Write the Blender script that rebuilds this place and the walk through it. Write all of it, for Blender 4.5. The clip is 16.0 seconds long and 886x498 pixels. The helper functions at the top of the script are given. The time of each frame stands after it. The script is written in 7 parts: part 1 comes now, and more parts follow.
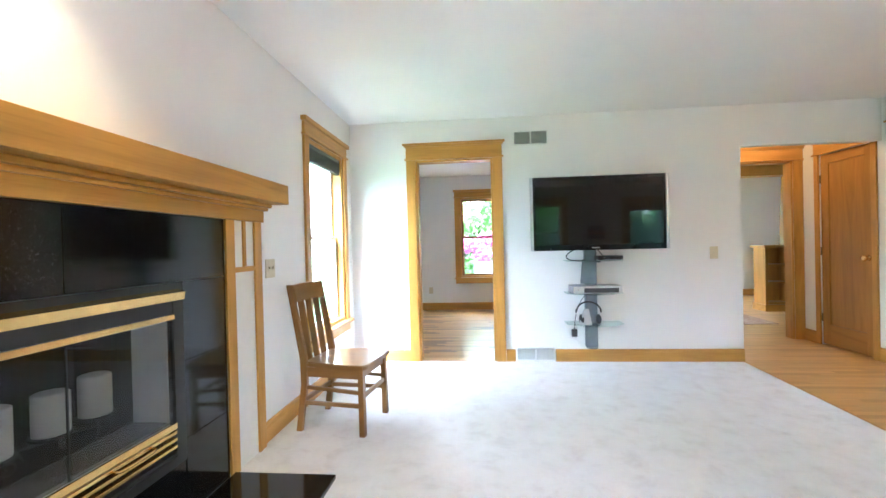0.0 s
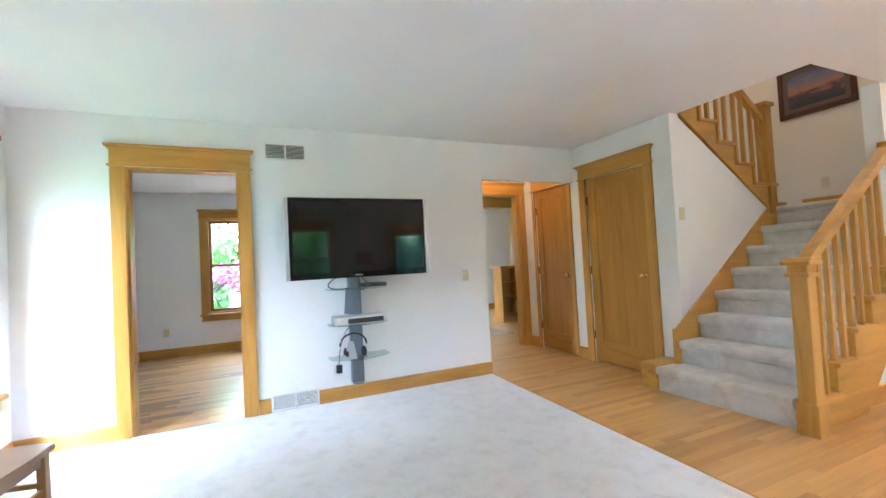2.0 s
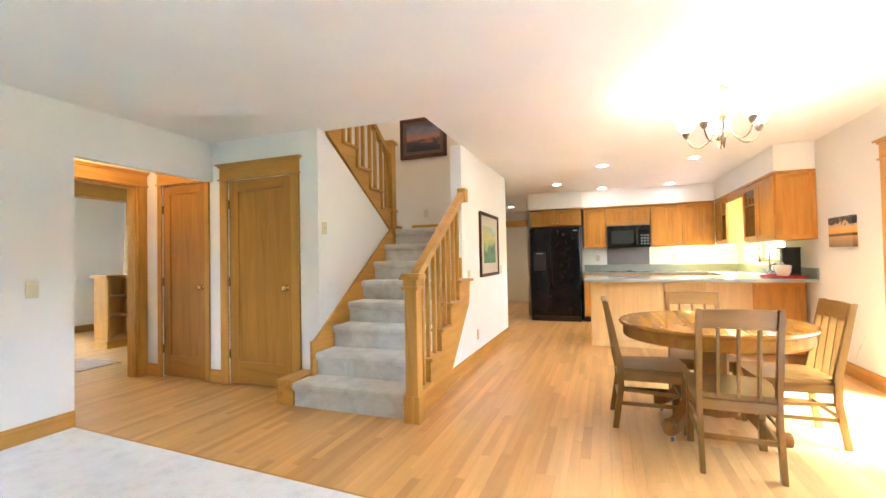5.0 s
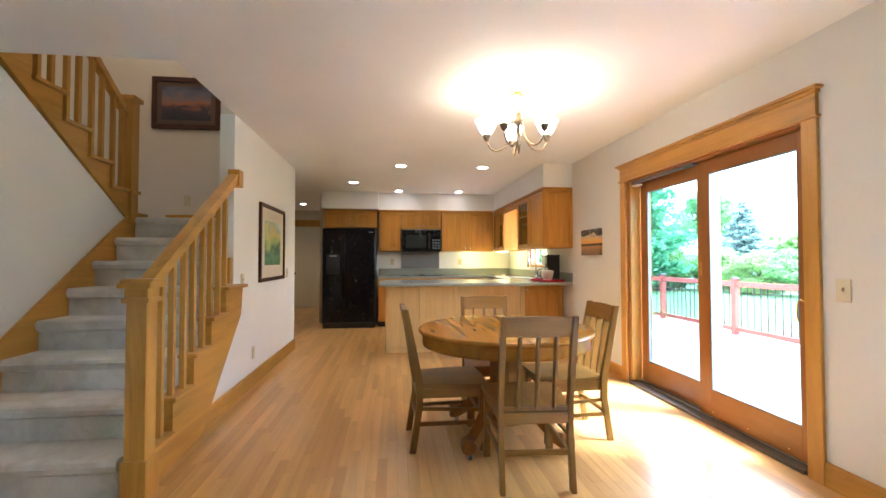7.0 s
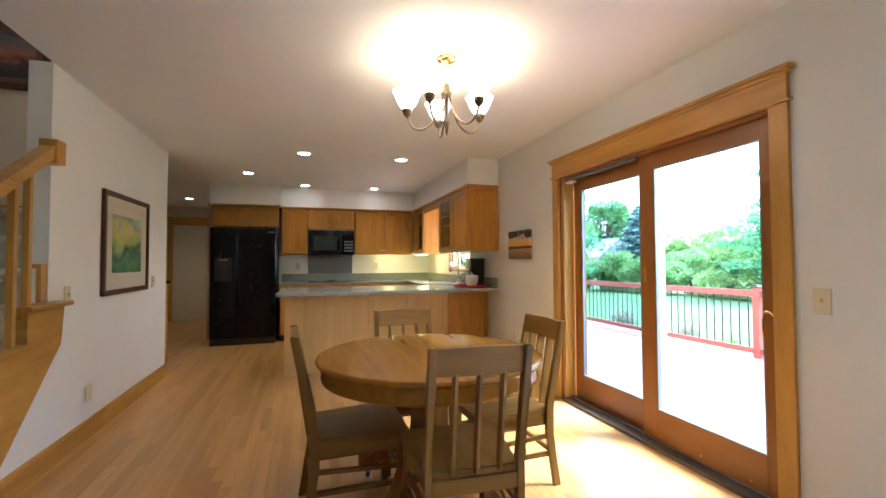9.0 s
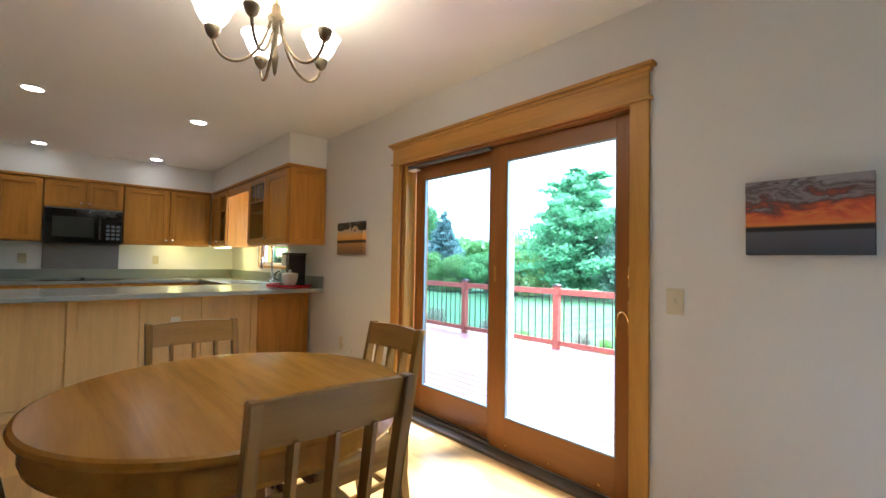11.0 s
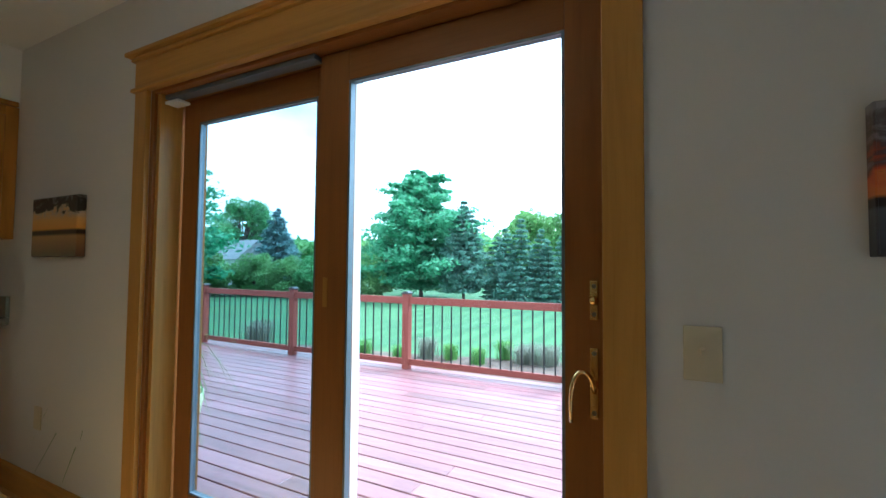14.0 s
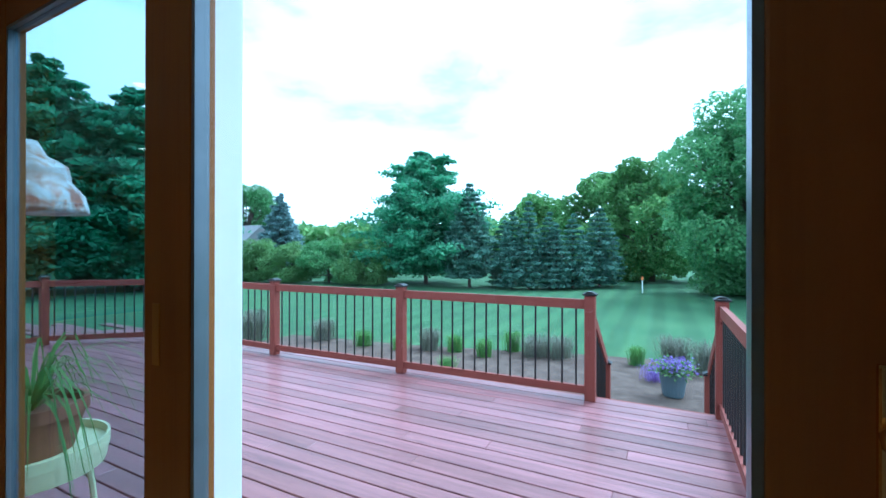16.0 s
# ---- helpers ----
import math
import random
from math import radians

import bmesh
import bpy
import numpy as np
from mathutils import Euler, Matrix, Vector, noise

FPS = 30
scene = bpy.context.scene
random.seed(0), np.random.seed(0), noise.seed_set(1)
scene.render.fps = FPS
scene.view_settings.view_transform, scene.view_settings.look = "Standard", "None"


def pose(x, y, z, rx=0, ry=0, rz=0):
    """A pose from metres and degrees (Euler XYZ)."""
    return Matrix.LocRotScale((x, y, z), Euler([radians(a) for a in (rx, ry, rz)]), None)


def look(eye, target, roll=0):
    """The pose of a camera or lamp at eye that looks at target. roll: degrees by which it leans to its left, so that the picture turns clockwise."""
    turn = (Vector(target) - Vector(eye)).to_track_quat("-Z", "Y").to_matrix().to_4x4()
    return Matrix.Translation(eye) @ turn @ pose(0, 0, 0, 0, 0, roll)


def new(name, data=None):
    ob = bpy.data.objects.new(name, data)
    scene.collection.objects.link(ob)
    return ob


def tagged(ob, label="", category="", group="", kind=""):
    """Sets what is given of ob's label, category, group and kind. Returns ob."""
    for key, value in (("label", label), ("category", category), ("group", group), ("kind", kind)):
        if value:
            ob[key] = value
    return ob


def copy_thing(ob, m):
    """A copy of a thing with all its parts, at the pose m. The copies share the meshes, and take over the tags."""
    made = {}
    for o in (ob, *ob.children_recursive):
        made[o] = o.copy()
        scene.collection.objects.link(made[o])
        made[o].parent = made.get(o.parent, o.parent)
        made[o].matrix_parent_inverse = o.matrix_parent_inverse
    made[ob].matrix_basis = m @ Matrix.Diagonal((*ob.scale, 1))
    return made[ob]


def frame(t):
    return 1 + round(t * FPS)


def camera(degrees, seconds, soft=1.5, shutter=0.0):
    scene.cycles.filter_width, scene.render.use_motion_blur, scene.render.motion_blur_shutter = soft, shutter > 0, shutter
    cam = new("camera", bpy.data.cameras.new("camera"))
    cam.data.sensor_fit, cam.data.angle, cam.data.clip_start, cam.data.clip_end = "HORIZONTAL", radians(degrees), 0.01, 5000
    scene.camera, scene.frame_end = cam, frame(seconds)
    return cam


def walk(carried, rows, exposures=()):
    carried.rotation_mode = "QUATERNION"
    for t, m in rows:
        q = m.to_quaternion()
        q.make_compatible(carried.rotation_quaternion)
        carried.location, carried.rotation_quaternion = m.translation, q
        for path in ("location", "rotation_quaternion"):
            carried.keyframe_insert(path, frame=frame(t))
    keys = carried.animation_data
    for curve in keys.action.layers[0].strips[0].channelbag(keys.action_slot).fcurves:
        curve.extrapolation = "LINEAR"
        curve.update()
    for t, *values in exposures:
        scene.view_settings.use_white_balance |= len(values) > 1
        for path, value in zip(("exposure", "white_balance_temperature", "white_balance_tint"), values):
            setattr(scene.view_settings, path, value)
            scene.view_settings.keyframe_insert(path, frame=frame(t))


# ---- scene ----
cam = camera(92.0, 16.0)
PATH = [
    (0, (0.37, 0.159, 1.175), (0.184, 2.151, 1.161), -1.4),
    (0.5, (0.389, 0.271, 1.173), (0.424, 2.27, 1.193), -1.9),
    (1, (0.448, 0.4, 1.201), (0.737, 2.379, 1.239), -2.2),
    (1.5, (0.537, 0.473, 1.201), (1.066, 2.401, 1.258), -2.7),
    (2, (0.543, 0.539, 1.195), (1.37, 2.359, 1.256), -3.0),
    (2.5, (0.521, 0.653, 1.258), (1.644, 2.307, 1.297), -3.5),
    (3, (0.531, 0.658, 1.242), (1.872, 2.141, 1.278), -2.9),
    (3.5, (0.593, 0.666, 1.237), (2.106, 1.973, 1.271), -2.5),
    (4, (0.601, 0.668, 1.226), (2.264, 1.779, 1.268), -2.0),
    (4.5, (0.637, 0.654, 1.219), (2.415, 1.568, 1.258), -1.8),
    (5, (0.77, 0.714, 1.215), (2.642, 1.418, 1.259), -1.1),
    (7.5, (1.517, 0.783, 1.201), (3.485, 0.433, 1.258), -0.1),
    (8, (1.697, 0.741, 1.223), (3.654, 0.332, 1.292), -0.2),
    (10.5, (2.417, 0.576, 1.211), (4.066, -0.555, 1.258), 0.7),
    (11, (2.582, 0.539, 1.199), (4.064, -0.803, 1.26), 1.0),
    (11.5, (2.723, 0.503, 1.203), (4.012, -1.026, 1.256), 0.7),
    (12, (2.84, 0.385, 1.189), (3.988, -1.252, 1.236), 0.6),
    (12.5, (2.986, 0.175, 1.199), (4.067, -1.507, 1.247), 0.5),
    (13, (3.141, -0.048, 1.208), (4.173, -1.761, 1.265), 0.6),
    (13.5, (3.299, -0.226, 1.222), (4.24, -1.99, 1.296), 0.6),
    (14, (3.38, -0.43, 1.224), (4.277, -2.216, 1.302), 0.5),
    (14.5, (3.487, -0.655, 1.223), (4.421, -2.421, 1.304), 0.4),
    (15, (3.548, -0.855, 1.219), (4.492, -2.617, 1.286), 0.1),
    (15.5, (3.624, -1.0, 1.235), (4.553, -2.771, 1.275), 0.0),
    (16, (3.662, -1.156, 1.268), (4.585, -2.93, 1.271), 0.1),
]
EXPOSURES = [(t, stops, kelvin, 10 if t < 9 else 7 if t < 11 else 4 if t < 12.5 else 0 if t < 13.5 else -4) for t, stops, kelvin in ((0, 4.53, 5050), (1, 4.41, 4950), (1.5, 4.33, 4950), (2.5, 4.58, 5050), (3.5, 4.8, 5200), (5, 4.78, 5250), (7.5, 3.45, 5250), (8, 3.29, 5250), (10.5, 2.85, 5150), (12, 2.69, 4900), (13, 2.23, 4800), (14, 1.47, 4650), (14.5, 1.18, 4550), (15, 0.93, 4500), (15.5, 0.69, 4400), (16, 0.5, 4350))]
walk(cam, [(t, look(eye, target, roll)) for t, eye, target, roll in PATH], EXPOSURES)

# ---------------------------------------------------------------- sky and sun
SUN_UP, SUN_ROUND = 52, 208
world = bpy.data.worlds.new("sky")
scene.world = world
world.use_nodes = True
wt = world.node_tree
wt.nodes.clear()


def wnode(kind, **values):
    n = wt.nodes.new(kind)
    for k, v in values.items():
        n.inputs[k].default_value = v
    return n


sky = wt.nodes.new("ShaderNodeTexSky")
sky.sky_type = "NISHITA"
sky.sun_disc = False
sky.sun_elevation, sky.sun_rotation = radians(SUN_UP), radians(SUN_ROUND)
sky_bg = wnode("ShaderNodeBackground", Strength=0.14)
wt.links.new(sky.outputs[0], sky_bg.inputs["Color"])
cloud_co = wt.nodes.new("ShaderNodeTexCoord")
cloud_map = wnode("ShaderNodeMapping", Scale=(1.3, 1.3, 3.4))
cloud = wnode("ShaderNodeTexNoise", Scale=1.6, Detail=5.0, Roughness=0.55)
cloud_ramp = wt.nodes.new("ShaderNodeValToRGB")
cloud_ramp.color_ramp.elements[0].position, cloud_ramp.color_ramp.elements[1].position = 0.22, 0.50
cloud_bg = wnode("ShaderNodeBackground", Color=(0.93, 0.97, 1.0, 1), Strength=1.75)
sky_mix = wt.nodes.new("ShaderNodeMixShader")
sky_out = wt.nodes.new("ShaderNodeOutputWorld")
wt.links.new(cloud_co.outputs["Generated"], cloud_map.inputs[0])
wt.links.new(cloud_map.outputs[0], cloud.inputs["Vector"])
wt.links.new(cloud.outputs["Fac"], cloud_ramp.inputs[0])
wt.links.new(cloud_ramp.outputs[0], sky_mix.inputs[0])
wt.links.new(sky_bg.outputs[0], sky_mix.inputs[1])
wt.links.new(cloud_bg.outputs[0], sky_mix.inputs[2])
wt.links.new(sky_mix.outputs[0], sky_out.inputs[0])

sun = new("sun", bpy.data.lights.new("sun", "SUN"))
sun.data.energy, sun.data.angle, sun.data.color = 3.2, radians(22), (1.0, 0.98, 0.94)
sun.matrix_world = pose(0, 0, 20, 90 - SUN_UP, 0, 180 - SUN_ROUND)

WARM = (1.0, 0.72, 0.42)


def lamp(name, place, watts, colour=WARM, radius=0.04, spot=0):
    data = bpy.data.lights.new(name, "SPOT" if spot else "POINT")
    data.energy, data.color, data.shadow_soft_size = watts, colour, radius
    if spot:
        data.spot_size, data.spot_blend = radians(spot), 0.8
    ob = new(name, data)
    ob.location = place
    return ob


CEIL = 2.44
CANS = [(6.97, 0.705), (6.965, -0.39), (8.275, 1.435), (9.05, 0.71), (9.04, -0.375), (11.1, 2.8)]
for cx, cy in CANS:
    lamp("downlight_lamp", (cx, cy, CEIL - 0.03), 1.1 if 9 < cx < 10 else 2.1, (1.0, 0.76, 0.45), 0.05, 80 if 9 < cx < 10 else 130)
lamp("mantel_downlight_lamp", (-0.72, 1.05, CEIL - 0.03), 4.0, (1.0, 0.72, 0.32), 0.04, 110)
lamp("hall_lamp", (3.4, 5.0, 2.36), 0.5, (1.0, 0.58, 0.22), 0.08)
# unseen fill light added to brighten the stairwell; it has no fixture
lamp("stairwell_fill", (5.6, 3.0, 4.3), 1.3, (1.0, 0.74, 0.46), 0.12)
lamp("sink_lamp", (8.0, -1.2, 2.05), 1.2, (1.0, 0.86, 0.6), 0.05)

# ---------------------------------------------------------------- materials


class Mat:
    """A node material: a Principled shader and shorthand to feed it."""

    def __init__(self, name, colour=(0.8, 0.8, 0.8), rough=0.5, metal=0.0, **more):
        self.m = bpy.data.materials.new(name)
        self.m.use_nodes = True
        self.t = self.m.node_tree
        self.b = self.t.nodes["Principled BSDF"]
        self.b.inputs["Base Color"].default_value = (*colour, 1)
        self.b.inputs["Roughness"].default_value = rough
        self.b.inputs["Metallic"].default_value = metal
        for k, v in more.items():
            self.b.inputs[k.replace("_", " ")].default_value = v
        self.co = None

    def node(self, kind, **values):
        n = self.t.nodes.new(kind)
        for k, v in values.items():
            n.inputs[k].default_value = v
        return n

    def link(self, a, b):
        self.t.links.new(a, b)

    def coords(self, scale=(1, 1, 1), kind="Object", shift=None):
        tc = self.node("ShaderNodeTexCoord")
        mp = self.node("ShaderNodeMapping", Scale=scale)
        self.link(tc.outputs[kind], mp.inputs[0])
        if shift is not None:
            add = self.node("ShaderNodeVectorMath")
            add.operation = "ADD"
            self.link(mp.outputs[0], add.inputs[0])
            self.link(shift, add.inputs[1])
            return add.outputs[0]
        return mp.outputs[0]

    def noise(self, vec, scale, detail=4.0, rough=0.55, distort=0.0):
        n = self.node("ShaderNodeTexNoise", Scale=scale, Detail=detail, Roughness=rough, Distortion=distort)
        self.link(vec, n.inputs["Vector"])
        return n.outputs["Fac"]

    def ramp(self, fac, stops):
        r = self.node("ShaderNodeValToRGB")
        el = r.color_ramp.elements
        while len(el) < len(stops):
            el.new(0.5)
        for e, (p, c) in zip(el, stops):
            e.position, e.color = p, (*c, 1)
        self.link(fac, r.inputs[0])
        return r.outputs[0]

    def mix(self, fac, a, b, mode="MIX"):
        n = self.node("ShaderNodeMix")
        n.data_type, n.blend_type = "RGBA", mode
        for sock, v in ((n.inputs[0], fac), (n.inputs[6], a), (n.inputs[7], b)):
            if isinstance(v, (int, float)):
                sock.default_value = v
            elif isinstance(v, tuple):
                sock.default_value = (*v, 1)
            else:
                self.link(v, sock)
        return n.outputs[2]

    def colour(self, out):
        self.link(out, self.b.inputs["Base Color"])
        return self

    def rough(self, fac, lo, hi):
        n = self.node("ShaderNodeMapRange")
        n.inputs["To Min"].default_value, n.inputs["To Max"].default_value = lo, hi
        self.link(fac, n.inputs["Value"])
        self.link(n.outputs[0], self.b.inputs["Roughness"])
        return self

    def bump(self, fac, strength=0.2, distance=0.01):
        n = self.node("ShaderNodeBump", Strength=strength, Distance=distance)
        self.link(fac, n.inputs["Height"])
        self.link(n.outputs[0], self.b.inputs["Normal"])
        return self


def shades(c, *ks):
    return [tuple(min(1.0, v * k) for v in c) for k in ks]


def wood(name, c, axis="z", rough=0.38, vary=0.0, coat=0.06, contrast=1.0, island=False, gloss=0.24):
    """Varnished oak: long streaks along one axis, cathedral bands and fine pores."""
    m = Mat(name, c, rough, Coat_Weight=coat, Coat_Roughness=0.2, Specular_IOR_Level=gloss)
    long = {"x": (0.45, 5, 5), "y": (5, 0.45, 5), "z": (5, 5, 0.45)}[axis]
    fine = {"x": (5, 150, 150), "y": (150, 5, 150), "z": (150, 150, 5)}[axis]
    shift = None
    rnd = None
    if vary:
        rnd = m.node("ShaderNodeNewGeometry").outputs["Random Per Island"] if island else m.node("ShaderNodeObjectInfo").outputs["Random"]
        mul = m.node("ShaderNodeVectorMath")
        mul.operation = "SCALE"
        mul.inputs[0].default_value = (37.0, 19.0, 53.0)
        m.link(rnd, mul.inputs["Scale"])
        shift = mul.outputs[0]
    streak = m.noise(m.coords(long, shift=shift), 2.2, 4, 0.55, 0.9)
    pore = m.noise(m.coords(fine, shift=shift), 1.0, 2, 0.5)
    k = contrast
    a, b, d = shades(c, 1 - 0.16 * k, 1.0, 1 + 0.12 * k)
    base = m.ramp(streak, [(0.3, a), (0.5, b), (0.72, d)])
    pores = m.ramp(pore, [(0.32, (0.84, 0.79, 0.74)), (0.5, (1, 1, 1))])
    col = m.mix(0.4 if not vary else 0.22, base, pores, "MULTIPLY")
    if vary:
        tone = m.ramp(rnd, [(0.0, shades((1, 0.95, 0.9), 1 - vary)[0]), (0.5, (1, 1, 1)), (1.0, (1 + vary * 0.4, 1 + vary * 0.36, 1 + vary * 0.3))])
        col = m.mix(1.0, col, tone, "MULTIPLY")
    m.colour(col).rough(streak, rough - 0.07, rough + 0.1).bump(pore, 0.06, 0.002)
    return m.m


def paint(name, c, rough=0.6, grain=90, strength=0.06, blotch=0.04):
    m = Mat(name, c, rough)
    vec = m.coords()
    big = m.noise(vec, 0.9, 3)
    lo, hi = shades(c, 1 - blotch, 1 + blotch * 0.5)
    m.colour(m.ramp(big, [(0.3, lo), (0.7, hi)]))
    m.bump(m.noise(vec, grain, 3), strength, 0.004)
    return m.m


def plain(name, c, rough=0.5, metal=0.0, grain=0, vary=0.06, **more):
    m = Mat(name, c, rough, metal, **more)
    vec = m.coords()
    big = m.noise(vec, 14 if grain == 0 else grain, 3)
    lo, hi = shades(c, 1 - vary, 1 + vary)
    m.colour(m.ramp(big, [(0.3, lo), (0.7, hi)])).rough(big, max(0.02, rough - 0.05), min(1, rough + 0.06))
    return m.m


def glow(name, c, strength):
    m = Mat(name, c, 0.5, Emission_Color=(*c, 1), Emission_Strength=strength)
    return m.m


OAK = (0.50, 0.26, 0.052)
OAK_X, OAK_Y, OAK_Z = (wood("oak_trim_" + a, OAK, a, 0.36, contrast=1.4) for a in "xyz")
DOOR_Z, DOOR_X = wood("oak_door_z", (0.39, 0.19, 0.034), "z", 0.34, contrast=1.4), wood("oak_door_x", (0.39, 0.19, 0.034), "x", 0.34)
DOOR_Y = wood("oak_door_y", (0.39, 0.19, 0.034), "y", 0.34)
CAB_Z, CAB_X, CAB_Y = (wood("oak_cabinet_" + a, (0.47, 0.215, 0.032), a, 0.36, contrast=1.6) for a in "zxy")
PENIN = wood("maple_panel", (0.60, 0.37, 0.13), "z", 0.42, contrast=0.6)
PATIO_Z, PATIO_X = wood("stained_fir_z", (0.26, 0.105, 0.023), "z", 0.36, contrast=0.7), wood("stained_fir_x", (0.26, 0.105, 0.023), "x", 0.36, contrast=0.7)
CHAIR_Z, CHAIR_X, CHAIR_Y = (wood("dining_oak_" + a, (0.235, 0.122, 0.024), a, 0.32, coat=0.04, contrast=1.7, gloss=0.32) for a in "zxy")
CHAIR2_Z, CHAIR2_X, CHAIR2_Y = (wood("brown_oak_" + a, (0.24, 0.12, 0.032), a, 0.3, coat=0.35) for a in "zxy")
TABLE_X = wood("table_oak", (0.34, 0.155, 0.018), "x", 0.2, coat=0.0, contrast=1.5, gloss=0.2)
TABLE_Z = wood("table_oak_z", (0.29, 0.135, 0.03), "z", 0.32, coat=0.05, contrast=1.8)


def floorboard(name, c, axis="x", vary=0.15, island=False, rough=0.3, contrast=1.0, knots=False):
    """Varnished strip floor: soft long grain inside each board, a tone for each board."""
    m = Mat(name, c, rough, Coat_Weight=0.2, Coat_Roughness=0.16)
    rnd = (m.node("ShaderNodeNewGeometry").outputs["Random Per Island"] if island else m.node("ShaderNodeObjectInfo").outputs["Random"])
    mul = m.node("ShaderNodeVectorMath")
    mul.operation = "SCALE"
    mul.inputs[0].default_value = (7.0, 11.0, 3.0)
    m.link(rnd, mul.inputs["Scale"])
    soft = m.noise(m.coords((0.8, 14, 14) if axis == "x" else (14, 0.8, 14), shift=mul.outputs[0]), 1.0, 3, 0.5, 0.6)
    fine = m.noise(m.coords((9, 220, 220) if axis == "x" else (220, 9, 220), shift=mul.outputs[0]), 1.0, 2, 0.5)
    a, b = shades(c, 1 - 0.08 * contrast, 1 + 0.07 * contrast)
    grain = m.ramp(soft, [(0.25, a), (0.75, b)])
    tone = m.ramp(rnd, [(0.0, shades((1, 0.94, 0.86), 1 - vary)[0]), (0.45, (1, 1, 1)), (1.0, (1 + vary * 0.5, 1 + vary * 0.5, 1 + vary * 0.6))])
    col = m.mix(1.0, grain, tone, "MULTIPLY")
    m.colour(m.mix(min(1.0, 0.35 * contrast), col, m.ramp(fine, [(0.3, (0.88, 0.85, 0.8)), (0.7, (1, 1, 1))]), "MULTIPLY"))
    if knots:
        cell = m.node("ShaderNodeTexVoronoi", Scale=1.0, Randomness=1.0)
        m.link(m.coords((1.5, 4.6, 1.0), shift=mul.outputs[0]), cell.inputs["Vector"])
        dark = m.ramp(cell.outputs["Distance"], [(0.0, (0.30, 0.26, 0.26)), (0.035, (0.45, 0.4, 0.4)), (0.075, (1, 1, 1))])
        weather = m.noise(m.coords((0.5, 9, 9), shift=mul.outputs[0]), 1.6, 5, 0.7, 0.8)
        pale = m.ramp(weather, [(0.32, (0.62, 0.58, 0.6)), (0.5, (1, 1, 1)), (0.72, (1.3, 1.3, 1.34))])
        col = m.mix(0.85, m.mix(0.9, col, dark, "MULTIPLY"), pale, "MULTIPLY")
        m.colour(m.mix(0.6, col, m.ramp(fine, [(0.3, (0.7, 0.66, 0.66)), (0.7, (1, 1, 1))]), "MULTIPLY"))
        m.bump(m.mix(0.5, weather, fine), 0.35, 0.006)
    m.rough(m.noise(m.coords(), 1.2, 3), rough - 0.06, rough + 0.08)
    return m.m


PLANK = floorboard("floor_oak", (0.63, 0.355, 0.115), vary=0.19, contrast=1.7)
# the same floor oak, its colour darkened to carry the den's shade
PLANK_SHADED = floorboard("floor_oak_shaded", (0.34, 0.19, 0.075), vary=0.07)
DECK = floorboard("red_deck_board", (0.28, 0.115, 0.12), vary=0.3, rough=0.45, contrast=2.6, knots=True)
DECK_POST = wood("red_deck_post", (0.235, 0.065, 0.048), "z", 0.58, coat=0.0)
DECK_RAIL = wood("red_deck_rail", (0.235, 0.065, 0.048), "x", 0.58, coat=0.0)
DECK_RAIL_Y = wood("red_deck_rail_y", (0.235, 0.065, 0.048), "y", 0.58, coat=0.0)

WALL = paint("white_wall_paint", (0.82, 0.81, 0.795), 0.62)
WALL_WARM = paint("beige_wall_paint", (0.72, 0.66, 0.57), 0.62)
WALL_DINE = paint("greige_wall_paint", (0.69, 0.67, 0.64), 0.62)
CEILING = paint("ceiling_paint", (0.80, 0.80, 0.79), 0.75, 140, 0.12)
WHITE = plain("white_enamel", (0.78, 0.78, 0.76), 0.35, vary=0.02)
VINYL = plain("white_vinyl", (0.86, 0.88, 0.89), 0.4, vary=0.02)
ALMOND = plain("almond_plastic", (0.62, 0.55, 0.38), 0.4, vary=0.03)
BRASS = plain("polished_brass", (0.83, 0.58, 0.22), 0.2, 1.0, vary=0.1)
BRONZE = plain("aged_bronze", (0.20, 0.155, 0.10), 0.42, 0.85, vary=0.25)
CHROME = plain("chrome", (0.75, 0.76, 0.78), 0.12, 1.0, vary=0.04)
BLACK = plain("black_metal", (0.015, 0.015, 0.016), 0.35, vary=0.15)
BLACK_GLOSS = plain("black_gloss", (0.006, 0.006, 0.007), 0.1, vary=0.1, Specular_IOR_Level=0.22)
SCREEN = plain("dark_screen", (0.006, 0.006, 0.007), 0.02, vary=0.02, IOR=1.36)
SILVER = plain("brushed_silver", (0.5, 0.52, 0.54), 0.3, 0.9, vary=0.08)
GREY = plain("grey_metal", (0.16, 0.19, 0.22), 0.35, 0.4, vary=0.08)
COUNTER = plain("grey_worktop", (0.26, 0.27, 0.25), 0.22, grain=160, vary=0.2)
GREENISH = plain("grey_green_splash", (0.25, 0.27, 0.23), 0.3, grain=120, vary=0.15)
STEEL = plain("stainless_sheet", (0.20, 0.205, 0.21), 0.34, 0.9, vary=0.05)
RED_PLASTIC = plain("red_lacquer", (0.42, 0.015, 0.025), 0.25, vary=0.06)
CERAMIC = plain("white_ceramic", (0.75, 0.73, 0.68), 0.2, vary=0.02)
WAX = plain("candle_wax", (0.80, 0.77, 0.68), 0.5, vary=0.03)
SOOT = plain("dark_firebox", (0.016, 0.014, 0.013), 0.8, grain=9, vary=0.4)
TERRACOTTA = plain("terracotta", (0.24, 0.10, 0.06), 0.8, grain=25, vary=0.2)
YELLOW = plain("cream_yellow_metal", (0.72, 0.72, 0.42), 0.35, vary=0.06)


